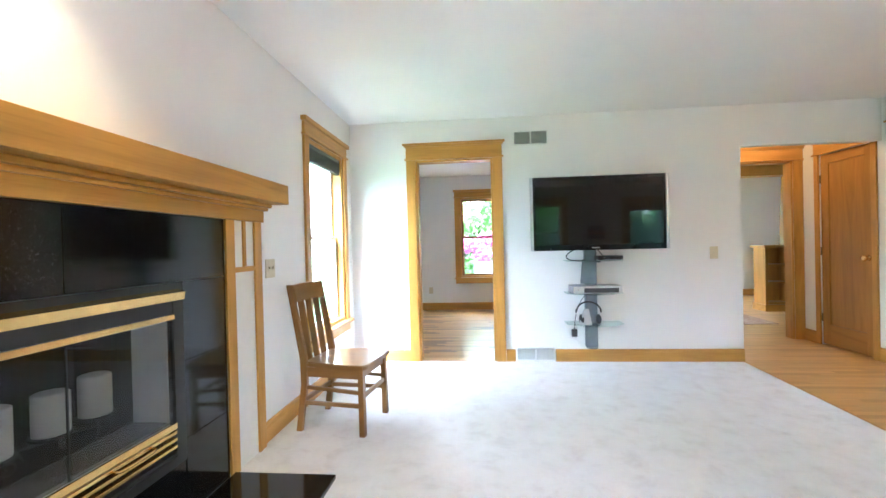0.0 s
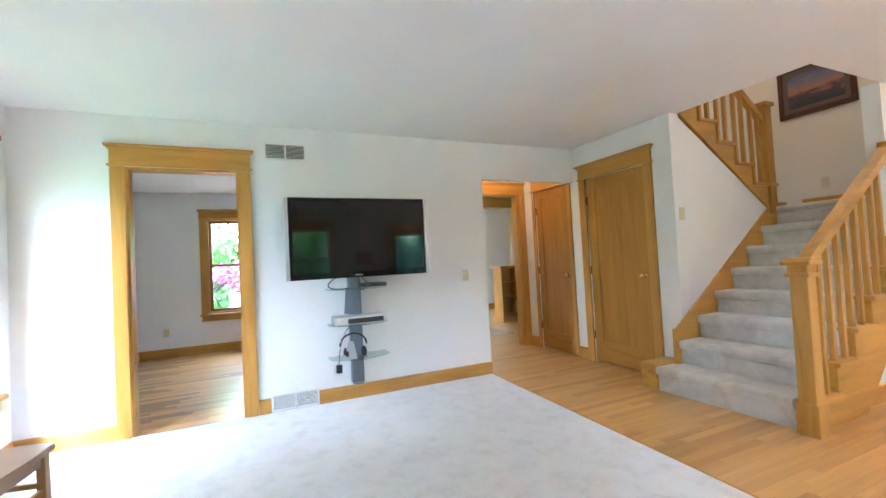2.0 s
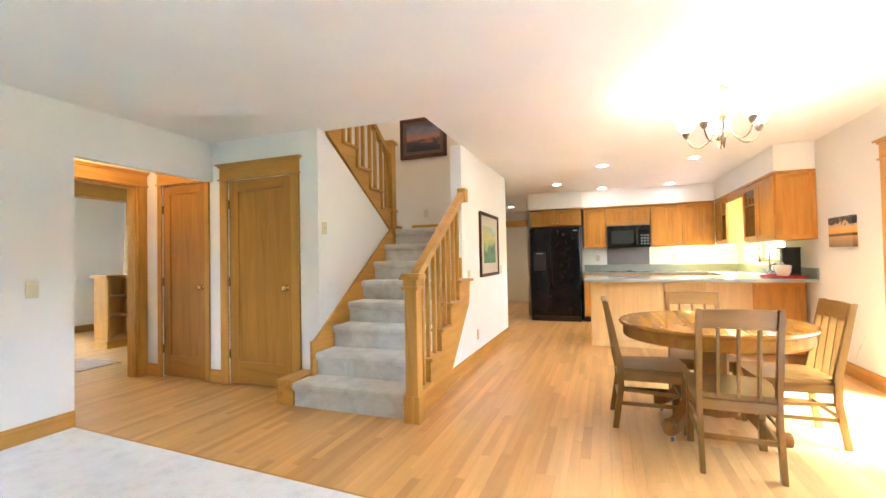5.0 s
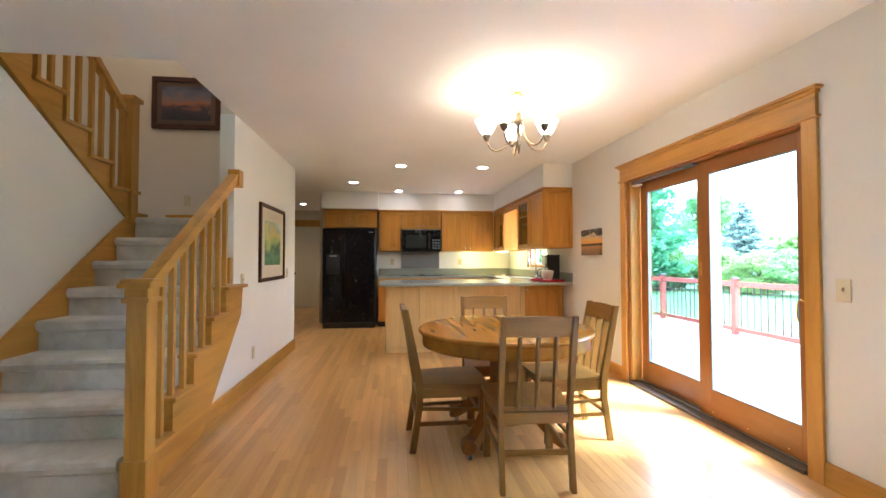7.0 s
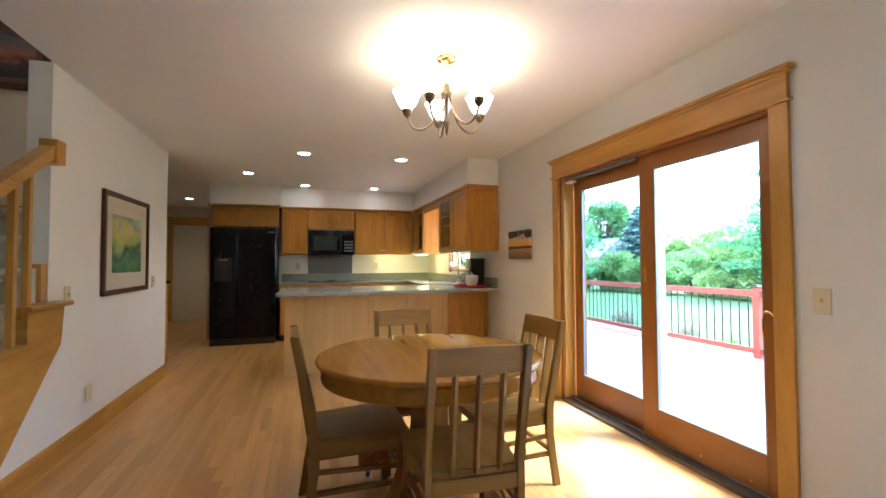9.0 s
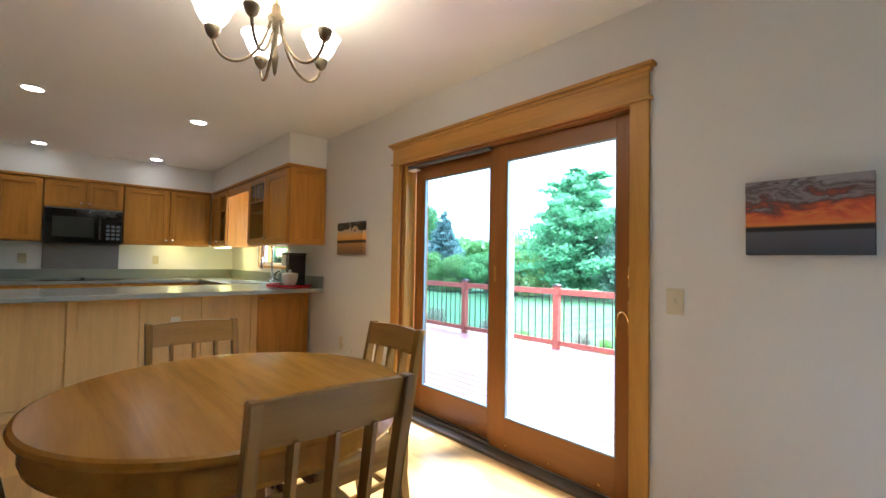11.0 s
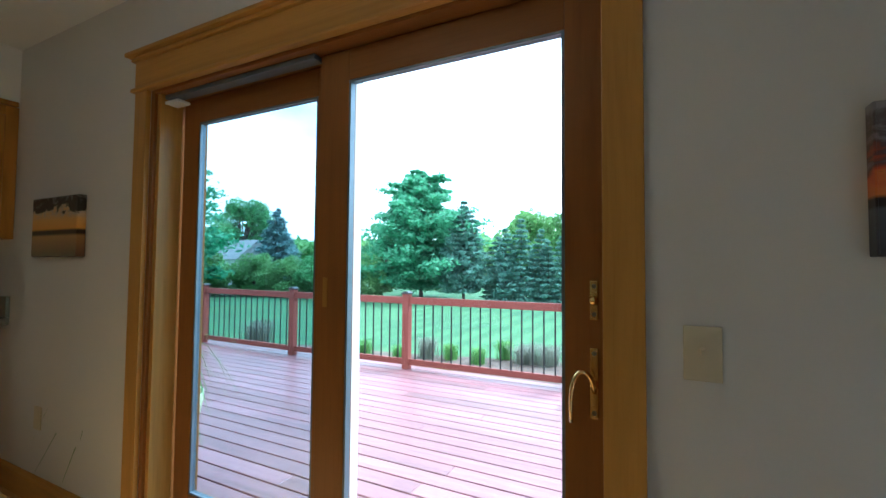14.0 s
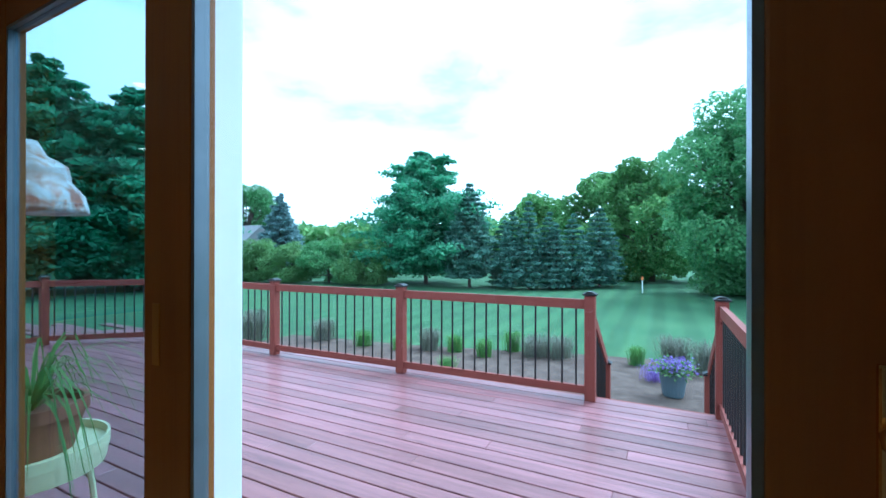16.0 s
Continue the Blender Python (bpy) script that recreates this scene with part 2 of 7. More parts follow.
def granite():
    m = Mat("black_granite", (0.02, 0.02, 0.022), 0.1)
    v = m.coords()
    n = m.noise(v, 170, 3)
    m.colour(m.ramp(n, [(0.42, (0.003, 0.003, 0.004)), (0.6, (0.012, 0.0115, 0.011)), (0.75, (0.03, 0.027, 0.025))]))
    m.rough(m.noise(v, 3, 2), 0.06, 0.14)
    return m.m


def carpet():
    m = Mat("cream_carpet", (0.70, 0.65, 0.60), 0.95, Sheen_Weight=0.3, Sheen_Roughness=0.5)
    v = m.coords()
    patch = m.noise(v, 7.5, 6, 0.68, 0.3)
    tuft = m.noise(v, 260, 2)
    c = m.ramp(patch, [(0.32, (0.62, 0.59, 0.565)), (0.48, (0.71, 0.69, 0.67)), (0.72, (0.76, 0.745, 0.73))])
    m.colour(m.mix(0.35, c, m.ramp(tuft, [(0.3, (0.62, 0.6, 0.58)), (0.6, (1, 1, 1))]), "MULTIPLY"))
    both = m.mix(0.5, patch, tuft)
    m.bump(both, 0.55, 0.012)
    return m.m


def stair_carpet():
    m = Mat("grey_stair_carpet", (0.42, 0.40, 0.375), 0.95, Sheen_Weight=0.25)
    v = m.coords()
    patch = m.noise(v, 6, 5, 0.6, 0.6)
    tuft = m.noise(v, 240, 2)
    c = m.ramp(patch, [(0.30, (0.50, 0.46, 0.415)), (0.6, (0.65, 0.61, 0.56))])
    m.colour(m.mix(0.35, c, m.ramp(tuft, [(0.3, (0.6, 0.6, 0.6)), (0.6, (1, 1, 1))]), "MULTIPLY"))
    m.bump(m.mix(0.4, patch, tuft), 0.6, 0.012)
    return m.m


def clear_glass(name="window_glass", tint=(0.98, 0.99, 0.985), mirror=0.02):
    """A pane: straight-through, with a weak mirror that grows at grazing angles."""
    m = bpy.data.materials.new(name)
    m.use_nodes = True
    t = m.node_tree
    t.nodes.clear()
    out = t.nodes.new("ShaderNodeOutputMaterial")
    mixer = t.nodes.new("ShaderNodeMixShader")
    see = t.nodes.new("ShaderNodeBsdfTransparent")
    see.inputs[0].default_value = (*tint, 1)
    gloss = t.nodes.new("ShaderNodeBsdfGlossy")
    gloss.inputs["Roughness"].default_value = 0.0
    facing = t.nodes.new("ShaderNodeLayerWeight")
    facing.inputs[0].default_value = 0.5
    power = t.nodes.new("ShaderNodeMath")
    power.operation = "POWER"
    power.inputs[1].default_value = 4.0
    scale = t.nodes.new("ShaderNodeMath")
    scale.operation = "MULTIPLY_ADD"
    scale.inputs[1].default_value, scale.inputs[2].default_value = 0.6, mirror
    t.links.new(facing.outputs["Facing"], power.inputs[0])
    t.links.new(power.outputs[0], scale.inputs[0])
    t.links.new(scale.outputs[0], mixer.inputs[0])
    t.links.new(see.outputs[0], mixer.inputs[1])
    t.links.new(gloss.outputs[0], mixer.inputs[2])
    t.links.new(mixer.outputs[0], out.inputs[0])
    return m


GRANITE, CARPET, STAIR = granite(), carpet(), stair_carpet()
GLASS = clear_glass()
TINTED = clear_glass("double_glazing", (0.76, 0.83, 0.85), 0.035)
SCREENED = clear_glass("screened_glazing", (0.67, 0.75, 0.78), 0.04)
SHELF_GLASS = clear_glass("green_shelf_glass", (0.85, 0.93, 0.91), 0.05)
SHADE = glow("frosted_shade_glass", (1.0, 0.82, 0.56), 1.6)
BULB = glow("downlight_lens", (1.0, 0.87, 0.68), 4.0)
TUBE = glow("undercabinet_tube", (1.0, 0.85, 0.35), 3.0)


def ground_mat(name, a, b, c, scale, rough=0.95, bump=0.6, fine=60, mown=False):
    m = Mat(name, b, rough)
    v = m.coords()
    n = m.noise(v, scale, 6, 0.6, 0.4)
    f = m.noise(v, fine, 3)
    col = m.ramp(n, [(0.3, a), (0.5, b), (0.7, c)])
    col = m.mix(0.5, col, m.ramp(f, [(0.3, (0.6, 0.6, 0.6)), (0.65, (1, 1, 1))]), "MULTIPLY")
    if mown:
        band = m.node("ShaderNodeTexWave", Scale=0.32, Distortion=0.6, Detail=1.0)
        m.link(m.coords((1.0, 0.35, 1.0)), band.inputs["Vector"])
        col = m.mix(1.0, col, m.ramp(band.outputs["Fac"], [(0.35, (0.86, 0.88, 0.86)), (0.65, (1.16, 1.13, 1.12))]), "MULTIPLY")
    m.colour(col)
    m.bump(f, bump, 0.03)
    return m.m


LAWN = ground_mat("mown_lawn", (0.042, 0.105, 0.04), (0.056, 0.135, 0.048), (0.08, 0.165, 0.06), 0.35, mown=True)
MULCH = ground_mat("bark_mulch", (0.07, 0.045, 0.032), (0.12, 0.08, 0.06), (0.17, 0.12, 0.09), 3.0)
STONES = ground_mat("white_stones", (0.25, 0.25, 0.25), (0.45, 0.45, 0.45), (0.6, 0.6, 0.6), 12.0)


def leaf_mat(name, dark, light, rough=0.7):
    m = Mat(name, light, rough)
    geo = m.node("ShaderNodeNewGeometry")
    big = m.noise(m.coords(), 0.8, 3)
    col = m.ramp(geo.outputs["Random Per Island"], [(0.0, dark), (1.0, light)])
    out = m.mix(0.5, col, m.ramp(big, [(0.3, (0.6, 0.66, 0.64)), (0.7, (1.0, 1.0, 0.97))]), "MULTIPLY")
    m.colour(out)
    through_leaf = m.node("ShaderNodeBsdfTranslucent")
    m.link(out, through_leaf.inputs[0])
    mixer = m.node("ShaderNodeMixShader", Fac=0.42)
    m.link(m.b.outputs[0], mixer.inputs[1])
    m.link(through_leaf.outputs[0], mixer.inputs[2])
    m.link(mixer.outputs[0], m.t.nodes["Material Output"].inputs[0])
    return m.m


PINE = leaf_mat("pine_needles", (0.09, 0.25, 0.13), (0.24, 0.52, 0.28))
SPRUCE = leaf_mat("spruce_needles", (0.11, 0.21, 0.165), (0.28, 0.45, 0.35))
BLUE_SPRUCE = leaf_mat("blue_spruce_needles", (0.14, 0.22, 0.23), (0.34, 0.46, 0.46))
LEAF = leaf_mat("broad_leaves", (0.11, 0.25, 0.09), (0.30, 0.52, 0.21))
LEAF_LIGHT = leaf_mat("light_leaves", (0.11, 0.23, 0.06), (0.30, 0.48, 0.16))
SHRUB = leaf_mat("shrub_leaves", (0.12, 0.24, 0.08), (0.32, 0.48, 0.17))
BLADE = leaf_mat("grass_blades", (0.09, 0.21, 0.05), (0.28, 0.48, 0.12))
BLADE_GREY = leaf_mat("grey_grass_blades", (0.16, 0.17, 0.13), (0.34, 0.33, 0.25))
PETAL = leaf_mat("purple_petals", (0.18, 0.09, 0.4), (0.42, 0.3, 0.7))
PINK = leaf_mat("pink_petals", (0.5, 0.07, 0.3), (0.8, 0.25, 0.55))
BARK = ground_mat("bark", (0.05, 0.04, 0.03), (0.09, 0.07, 0.055), (0.13, 0.1, 0.08), 6.0)
SIDING = paint("pale_siding", (0.6, 0.6, 0.58), 0.7)
ROOFING = ground_mat("grey_shingle", (0.15, 0.15, 0.155), (0.22, 0.22, 0.225), (0.3, 0.3, 0.3), 5.0)

# ---------------------------------------------------------------- mesh helpers
ORIGIN = {}


def thing(name, place=(0, 0, 0), label="", category="", group="", kind=""):
    ob = new(name)
    ob.location = place
    ob.empty_display_size = 0.1
    ORIGIN[ob] = Vector(place)
    return tagged(ob, label, category, group, kind)


def finish(bm, name, material, smooth=False):
    me = bpy.data.meshes.new(name)
    bmesh.ops.recalc_face_normals(bm, faces=bm.faces)
    bm.to_mesh(me)
    bm.free()
    for m in (material if isinstance(material, (list, tuple)) else [material]):
        me.materials.append(m)
    if smooth:
        for p in me.polygons:
            p.use_smooth = True
    return me


def part(name, bm, material, parent, label="", smooth=False):
    """One mesh under a thing or a part; the bmesh is in the same space as the thing's place."""
    root = parent
    while root.parent:
        root = root.parent
    bmesh.ops.translate(bm, verts=bm.verts, vec=-ORIGIN.get(root, Vector()))
    ob = new(name, finish(bm, name, material, smooth))
    ob.parent = parent
    return tagged(ob, label)


def solid(name, bm, material, label="", category="", group="", kind="", smooth=False):
    """A thing that is one mesh, with its origin at the middle of its base."""
    lo = [min(v.co[i] for v in bm.verts) for i in range(3)]
    hi = [max(v.co[i] for v in bm.verts) for i in range(3)]
    base = Vector(((lo[0] + hi[0]) / 2, (lo[1] + hi[1]) / 2, lo[2]))
    bmesh.ops.translate(bm, verts=bm.verts, vec=-base)
    ob = new(name, finish(bm, name, material, smooth))
    ob.location = base
    ORIGIN[ob] = base
    return tagged(ob, label, category, group, kind)


def boxes(*specs, bevel=0.0):
    """A bmesh of boxes (x0, x1, y0, y1, z0, z1)."""
    bm = bmesh.new()
    for x0, x1, y0, y1, z0, z1 in specs:
        m = Matrix.LocRotScale(((x0 + x1) / 2, (y0 + y1) / 2, (z0 + z1) / 2), None, (abs(x1 - x0), abs(y1 - y0), abs(z1 - z0)))
        bmesh.ops.create_cube(bm, size=1, matrix=m)
    if bevel:
        bmesh.ops.bevel(bm, geom=bm.edges[:], offset=bevel, segments=2, affect="EDGES", profile=0.6)
    return bm


def prism(outline, lo, hi, axis="y", bevel=0.0):
    """A flat outline of (u, v) drawn out along an axis: y takes u, v as x, z; x takes y, z; z takes x, y."""
    bm = bmesh.new()
    put = {"y": lambda u, v, w: (u, w, v), "x": lambda u, v, w: (w, u, v), "z": lambda u, v, w: (u, v, w)}[axis]
    a = [bm.verts.new(put(u, v, lo)) for u, v in outline]
    b = [bm.verts.new(put(u, v, hi)) for u, v in outline]
    n = len(outline)
    bm.faces.new(a)
    bm.faces.new(b[::-1])
    for i in range(n):
        bm.faces.new((a[i], a[(i + 1) % n], b[(i + 1) % n], b[i]))
    if bevel:
        bmesh.ops.bevel(bm, geom=bm.edges[:], offset=bevel, segments=2, affect="EDGES")
    return bm


def lathe(profile, centre=(0, 0, 0), steps=24, bm=None, axis="z"):
    """A turned shape from (radius, height) pairs."""
    bm = bm or bmesh.new()
    rings = []
    for r, h in profile:
        ring = []
        for i in range(steps):
            a = 2 * math.pi * i / steps
            p = {"z": (r * math.cos(a), r * math.sin(a), h), "y": (r * math.cos(a), h, r * math.sin(a)), "x": (h, r * math.cos(a), r * math.sin(a))}[axis]
            ring.append(bm.verts.new(Vector(p) + Vector(centre)))
        rings.append(ring)
    for a, b in zip(rings, rings[1:]):
        for i in range(steps):
            bm.faces.new((a[i], a[(i + 1) % steps], b[(i + 1) % steps], b[i]))
    bm.faces.new(rings[0])
    bm.faces.new(rings[-1][::-1])
    return bm


def tube(points, radius, steps=8, bm=None):
    """A round bar along points; radius is a number or one for each point."""
    bm = bm or bmesh.new()
    pts = [Vector(p) for p in points]
    rs = radius if isinstance(radius, (list, tuple)) else [radius] * len(pts)
    rings = []
    for i, p in enumerate(pts):
        d = (pts[min(i + 1, len(pts) - 1)] - pts[max(i - 1, 0)]).normalized()
        up = Vector((0, 0, 1)) if abs(d.z) < 0.95 else Vector((1, 0, 0))
        u = d.cross(up).normalized()
        v = d.cross(u)
        rings.append([bm.verts.new(p + rs[i] * (math.cos(2 * math.pi * k / steps) * u + math.sin(2 * math.pi * k / steps) * v)) for k in range(steps)])
    for a, b in zip(rings, rings[1:]):
        for k in range(steps):
            bm.faces.new((a[k], a[(k + 1) % steps], b[(k + 1) % steps], b[k]))
    bm.faces.new(rings[0])
    bm.faces.new(rings[-1][::-1])
    return bm


def bar(p, q, w, h, bm=None):
    """A square bar from p to q, w wide across and h high."""
    bm = bm or bmesh.new()
    p, q = Vector(p), Vector(q)
    d = (q - p).normalized()
    up = Vector((0, 0, 1)) if abs(d.z) < 0.95 else Vector((0, 1, 0))
    u = d.cross(up).normalized() * (w / 2)
    v = u.cross(d).normalized() * (h / 2)
    a = [bm.verts.new(p + s * u + t * v) for s, t in ((-1, -1), (1, -1), (1, 1), (-1, 1))]
    b = [bm.verts.new(q + s * u + t * v) for s, t in ((-1, -1), (1, -1), (1, 1), (-1, 1))]
    bm.faces.new(a)
    bm.faces.new(b[::-1])
    for i in range(4):
        bm.faces.new((a[i], a[(i + 1) % 4], b[(i + 1) % 4], b[i]))
    return bm


def curve(p0, p1, p2, p3, n=12):
    out = []
    for i in range(n + 1):
        t = i / n
        out.append(tuple((1 - t) ** 3 * a + 3 * (1 - t) ** 2 * t * b + 3 * (1 - t) * t * t * c + t ** 3 * d for a, b, c, d in zip(p0, p1, p2, p3)))
    return out


def raw(name, verts, faces, material):
    me = bpy.data.meshes.new(name)
    me.from_pydata(verts, [], faces)
    me.materials.append(material)
    me.update()
    return me

# ---------------------------------------------------------------- walls, floors, ceilings
WEST, NORTH, SOUTH, EDGE, CLOSET = -0.97, 4.46, -1.50, 2.815, 4.045
STAIR_R, STAIR_L, KITCHEN_END = 2.135, 3.165, 9.7


def wall(name, axis, lo, hi, u0, u1, z0, z1, material, holes=()):
    """A wall with openings that go through it. axis: the axis that it runs along."""
    us = sorted({u0, u1, *[h[0] for h in holes], *[h[1] for h in holes]})
    specs = []
    for a, b in zip(us, us[1:]):
        zs = [z0]
        for h in sorted(holes, key=lambda q: q[2]):
            if h[0] <= a and h[1] >= b:
                zs += [h[2], h[3]]
        zs.append(z1)
        for c, d in zip(zs[::2], zs[1::2]):
            if d - c > 1e-4:
                specs.append((a, b, lo, hi, c, d) if axis == "x" else (lo, hi, a, b, c, d))
    return solid(name, boxes(*specs), material, kind="structure")


WIN_W = (3.37, 4.19, 0.49, 2.045)
DOOR_N = (-0.29, 0.483, -0.02, 2.045)
PATIO = (3.495, 5.345, -0.02, 1.985)
WIN_S = (1.35, 2.15, 0.75, 2.05)
WIN_K = (7.55, 8.55, 1.08, 2.0)
WIN_F = (-0.045, 0.78, 0.59, 2.05)
D1, D2 = (3.465, 4.255, -0.02, 2.04), (4.56, 5.20, -0.02, 2.06)

wall("wall_west", "y", WEST - 0.16, WEST, SOUTH - 0.2, NORTH, -0.02, CEIL, WALL, [WIN_W, (0.93, 1.845, 0.457, 0.893)])
wall("wall_north", "x", NORTH, NORTH + 0.13, WEST - 0.16, EDGE, -0.02, CEIL, WALL, [DOOR_N])
wall("wall_header", "x", NORTH, NORTH + 0.08, EDGE, CLOSET, 2.05, CEIL, WALL)
wall("wall_south", "x", SOUTH - 0.2, SOUTH, WEST, 12.6, -0.02, CEIL, WALL_DINE, [WIN_S, PATIO, WIN_K])
wall("wall_closet", "y", CLOSET, CLOSET + 0.12, STAIR_L, 5.58, -0.02, CEIL, WALL, [D1, D2])
wall("wall_closet_back", "y", CLOSET + 0.2, CLOSET + 0.26, STAIR_L + 0.12, 5.58, -0.02, 2.3, WALL)
wall("wall_hall_west", "y", EDGE - 0.13, EDGE, NORTH + 0.13, 5.45, -0.02, CEIL, WALL)
wall("wall_hall_end", "x", 5.45, 5.58, EDGE - 0.13, CLOSET, -0.02, CEIL, WALL, [(2.98, 3.94, -0.02, 2.06)])
solid("wall_under_stair", prism([(4.38, -0.02), (5.14, -0.02), (5.14, 0.70)], STAIR_R, STAIR_R + 0.1, "y"), WALL, kind="structure")
wall("wall_stair_right", "x", STAIR_R, STAIR_R + 0.12, 5.14, 7.36, -0.02, CEIL, WALL)
wall("wall_kitchen_end", "y", KITCHEN_END, KITCHEN_END + 0.12, SOUTH, 2.08, -0.02, CEIL, WALL)
wall("wall_back_hall_south", "x", 2.08, 2.2, KITCHEN_END, 12.6, -0.02, CEIL, WALL_WARM)
wall("wall_back_hall_north", "x", 3.6, 3.72, 6.55, 12.6, -0.02, CEIL, WALL_WARM)
wall("wall_back_hall_end", "y", 12.4, 12.52, 2.2, 3.6, -0.02, CEIL, WALL_WARM, [(2.55, 3.4, -0.02, 2.03)])

# the room behind the cased door, and the room at the end of the hall
wall("wall_den_west", "y", -1.1, -0.95, NORTH + 0.13, 8.0, -0.02, CEIL, WALL)
wall("wall_den_north", "x", 8.0, 8.16, -1.1, 2.68, -0.02, CEIL, WALL, [WIN_F])
wall("wall_den_east", "y", 2.55, 2.68, NORTH + 0.13, 8.0, -0.02, CEIL, WALL)
wall("wall_parlour_west", "y", 2.68, 2.8, 5.58, 9.6, -0.02, CEIL, WALL)
# the opening in this wall is added, out of view, to light the parlour
wall("wall_parlour_north", "x", 9.6, 9.75, 2.68, 7.6, -0.02, CEIL, WALL, [(3.0, 4.8, 0.6, 2.08)])
wall("wall_parlour_east", "y", 7.5, 7.65, 5.58, 9.6, -0.02, CEIL, WALL)
wall("wall_parlour_south", "x", 5.46, 5.58, CLOSET + 0.12, 7.6, -0.02, CEIL, WALL)

# stairwell: the wall beside the lower flight, cut along the upper flight
solid("wall_stair_left", prism([(CLOSET + 0.12, -0.02), (6.4, -0.02), (6.4, 1.56), (5.46, 1.56), (4.17, 2.41), (CLOSET + 0.12, 2.44)], STAIR_L, STAIR_L + 0.1), WALL, kind="structure")
wall("wall_landing_east", "y", 6.4, 6.52, STAIR_R + 0.12, 4.2, -0.02, 5.0, WALL_WARM)
wall("wall_stairwell_north", "x", 4.2, 4.32, CLOSET + 0.125, 6.52, 1.5, 5.0, WALL_WARM)
wall("wall_stairwell_south", "x", STAIR_R, STAIR_R + 0.12, 4.15, 6.4, CEIL + 0.28, 5.0, WALL_WARM)
wall("wall_stairwell_west", "y", 4.0, 4.15, STAIR_R, 4.2, CEIL + 0.28, 5.0, WALL_WARM)
solid("ceiling_stairwell", boxes((3.8, 6.55, 2.0, 4.35, 5.0, 5.1)), CEILING, kind="structure")

# ceiling with the stair opening
solid("ceiling", boxes(
    (WEST - 0.16, 4.15, SOUTH - 0.2, 5.58, CEIL, CEIL + 0.28), (4.15, 12.6, SOUTH - 0.2, STAIR_R, CEIL, CEIL + 0.28), (6.51, 12.6, STAIR_R, 5.58, CEIL, CEIL + 0.28),
    (4.15, 6.4, 4.2, 5.58, CEIL, CEIL + 0.28),
    (WEST - 0.16, 2.68, 5.58, 8.16, CEIL, CEIL + 0.28), (2.68, 7.65, 5.58, 9.75, CEIL, CEIL + 0.28)), CEILING, kind="structure")

# soffit over the wall cabinets
solid("soffit", boxes((6.64, 9.35, SOUTH, -1.11, 2.13, CEIL), (9.35, KITCHEN_END, SOUTH, 1.08, 2.13, CEIL), (9.2, KITCHEN_END, 1.08, 2.08, 2.13, CEIL)), WALL, kind="structure")

# floors
solid("subfloor", boxes((WEST - 0.16, 12.6, SOUTH - 0.2, 9.75, -0.3, -0.02)), plain("subfloor_wood", (0.20, 0.11, 0.045), 0.9), kind="structure")
EDGE_S = 2.515  # the carpet's edge runs a little askew
solid("carpet_floor", prism([(WEST, SOUTH), (EDGE_S, SOUTH), (EDGE - 0.012, NORTH), (WEST, NORTH)], -0.02, 0.01, "z"), CARPET, kind="structure")
solid("floor_transition", bar((EDGE_S + 0.01, SOUTH, 0.001), (EDGE - 0.002, NORTH, 0.001), 0.02, 0.012), OAK_Y, kind="structure")


def base_run(axis, face, out, u0, u1):
    t = 0.016 * out
    prof = [(0, 0), (t, 0), (t, 0.095), (t * 0.8, 0.105), (t * 0.8, 0.118), (t * 0.35, 0.13), (0, 0.13)]
    bm = prism([(face + a, b) for a, b in prof], u0, u1, axis)
    return solid("baseboard", bm, OAK_X if axis == "x" else OAK_Y, kind="structure")


for axis, face, out, u0, u1 in [
    ("y", WEST, 1, 2.587, NORTH), ("y", WEST, 1, SOUTH, -0.1), ("x", NORTH, -1, WEST, -0.385), ("x", NORTH, -1, 0.58, 0.672), ("x", NORTH, -1, 1.064, EDGE),
    ("y", CLOSET, -1, 4.352, 4.50), ("y", CLOSET, -1, 5.26, 5.44), ("y", CLOSET, -1, 3.356, 3.369),
    ("x", STAIR_R, -1, 4.48, 7.36), ("x", SOUTH, 1, WEST, 3.41), ("x", SOUTH, 1, 5.44, 6.93),
    ("x", 8.0, -1, -0.95, 2.55), ("y", -0.95, 1, NORTH + 0.13, 8.0), ("x", 9.6, -1, 2.8, 7.5), ("x", 5.58, 1, CLOSET + 0.12, 7.5)]:
    base_run(axis, face, out, u0, u1)


# ---------------------------------------------------------------- cased openings, doors, windows
def casing(name, axis, face, out, u0, u1, top, w=0.095, bottom=0.0, head=0.13, woodv=None, woodh=None):
    """Craftsman casing: two legs, a fillet, a tall head board and a crown cap. u0, u1: the opening."""
    ob = thing(name, ((u0 + u1) / 2, face, bottom) if axis == "x" else (face, (u0 + u1) / 2, bottom), kind="structure")
    woodv, woodh = woodv or OAK_Z, woodh or (OAK_X if axis == "x" else OAK_Y)

    def put(nm, a, b, d, z0, z1, mat, bevel=0.003):
        lo, hi = sorted((face, face + out * d))
        part(nm, boxes((a, b, lo, hi, z0, z1) if axis == "x" else (lo, hi, a, b, z0, z1), bevel=bevel), mat, ob)

    put("casing_leg", u0 - w, u0, 0.02, bottom, top, woodv)
    put("casing_leg", u1, u1 + w, 0.02, bottom, top, woodv)
    put("fillet", u0 - w - 0.015, u1 + w + 0.015, 0.034, top, top + 0.016, woodh, 0.005)
    put("head_board", u0 - w, u1 + w, 0.022, top + 0.016, top + head, woodh)
    put("crown", u0 - w - 0.012, u1 + w + 0.012, 0.035, top + head, top + head + 0.018, woodh, 0.004)
    put("crown_cap", u0 - w - 0.03, u1 + w + 0.03, 0.055, top + head + 0.018, top + head + 0.036, woodh, 0.005)
    return ob


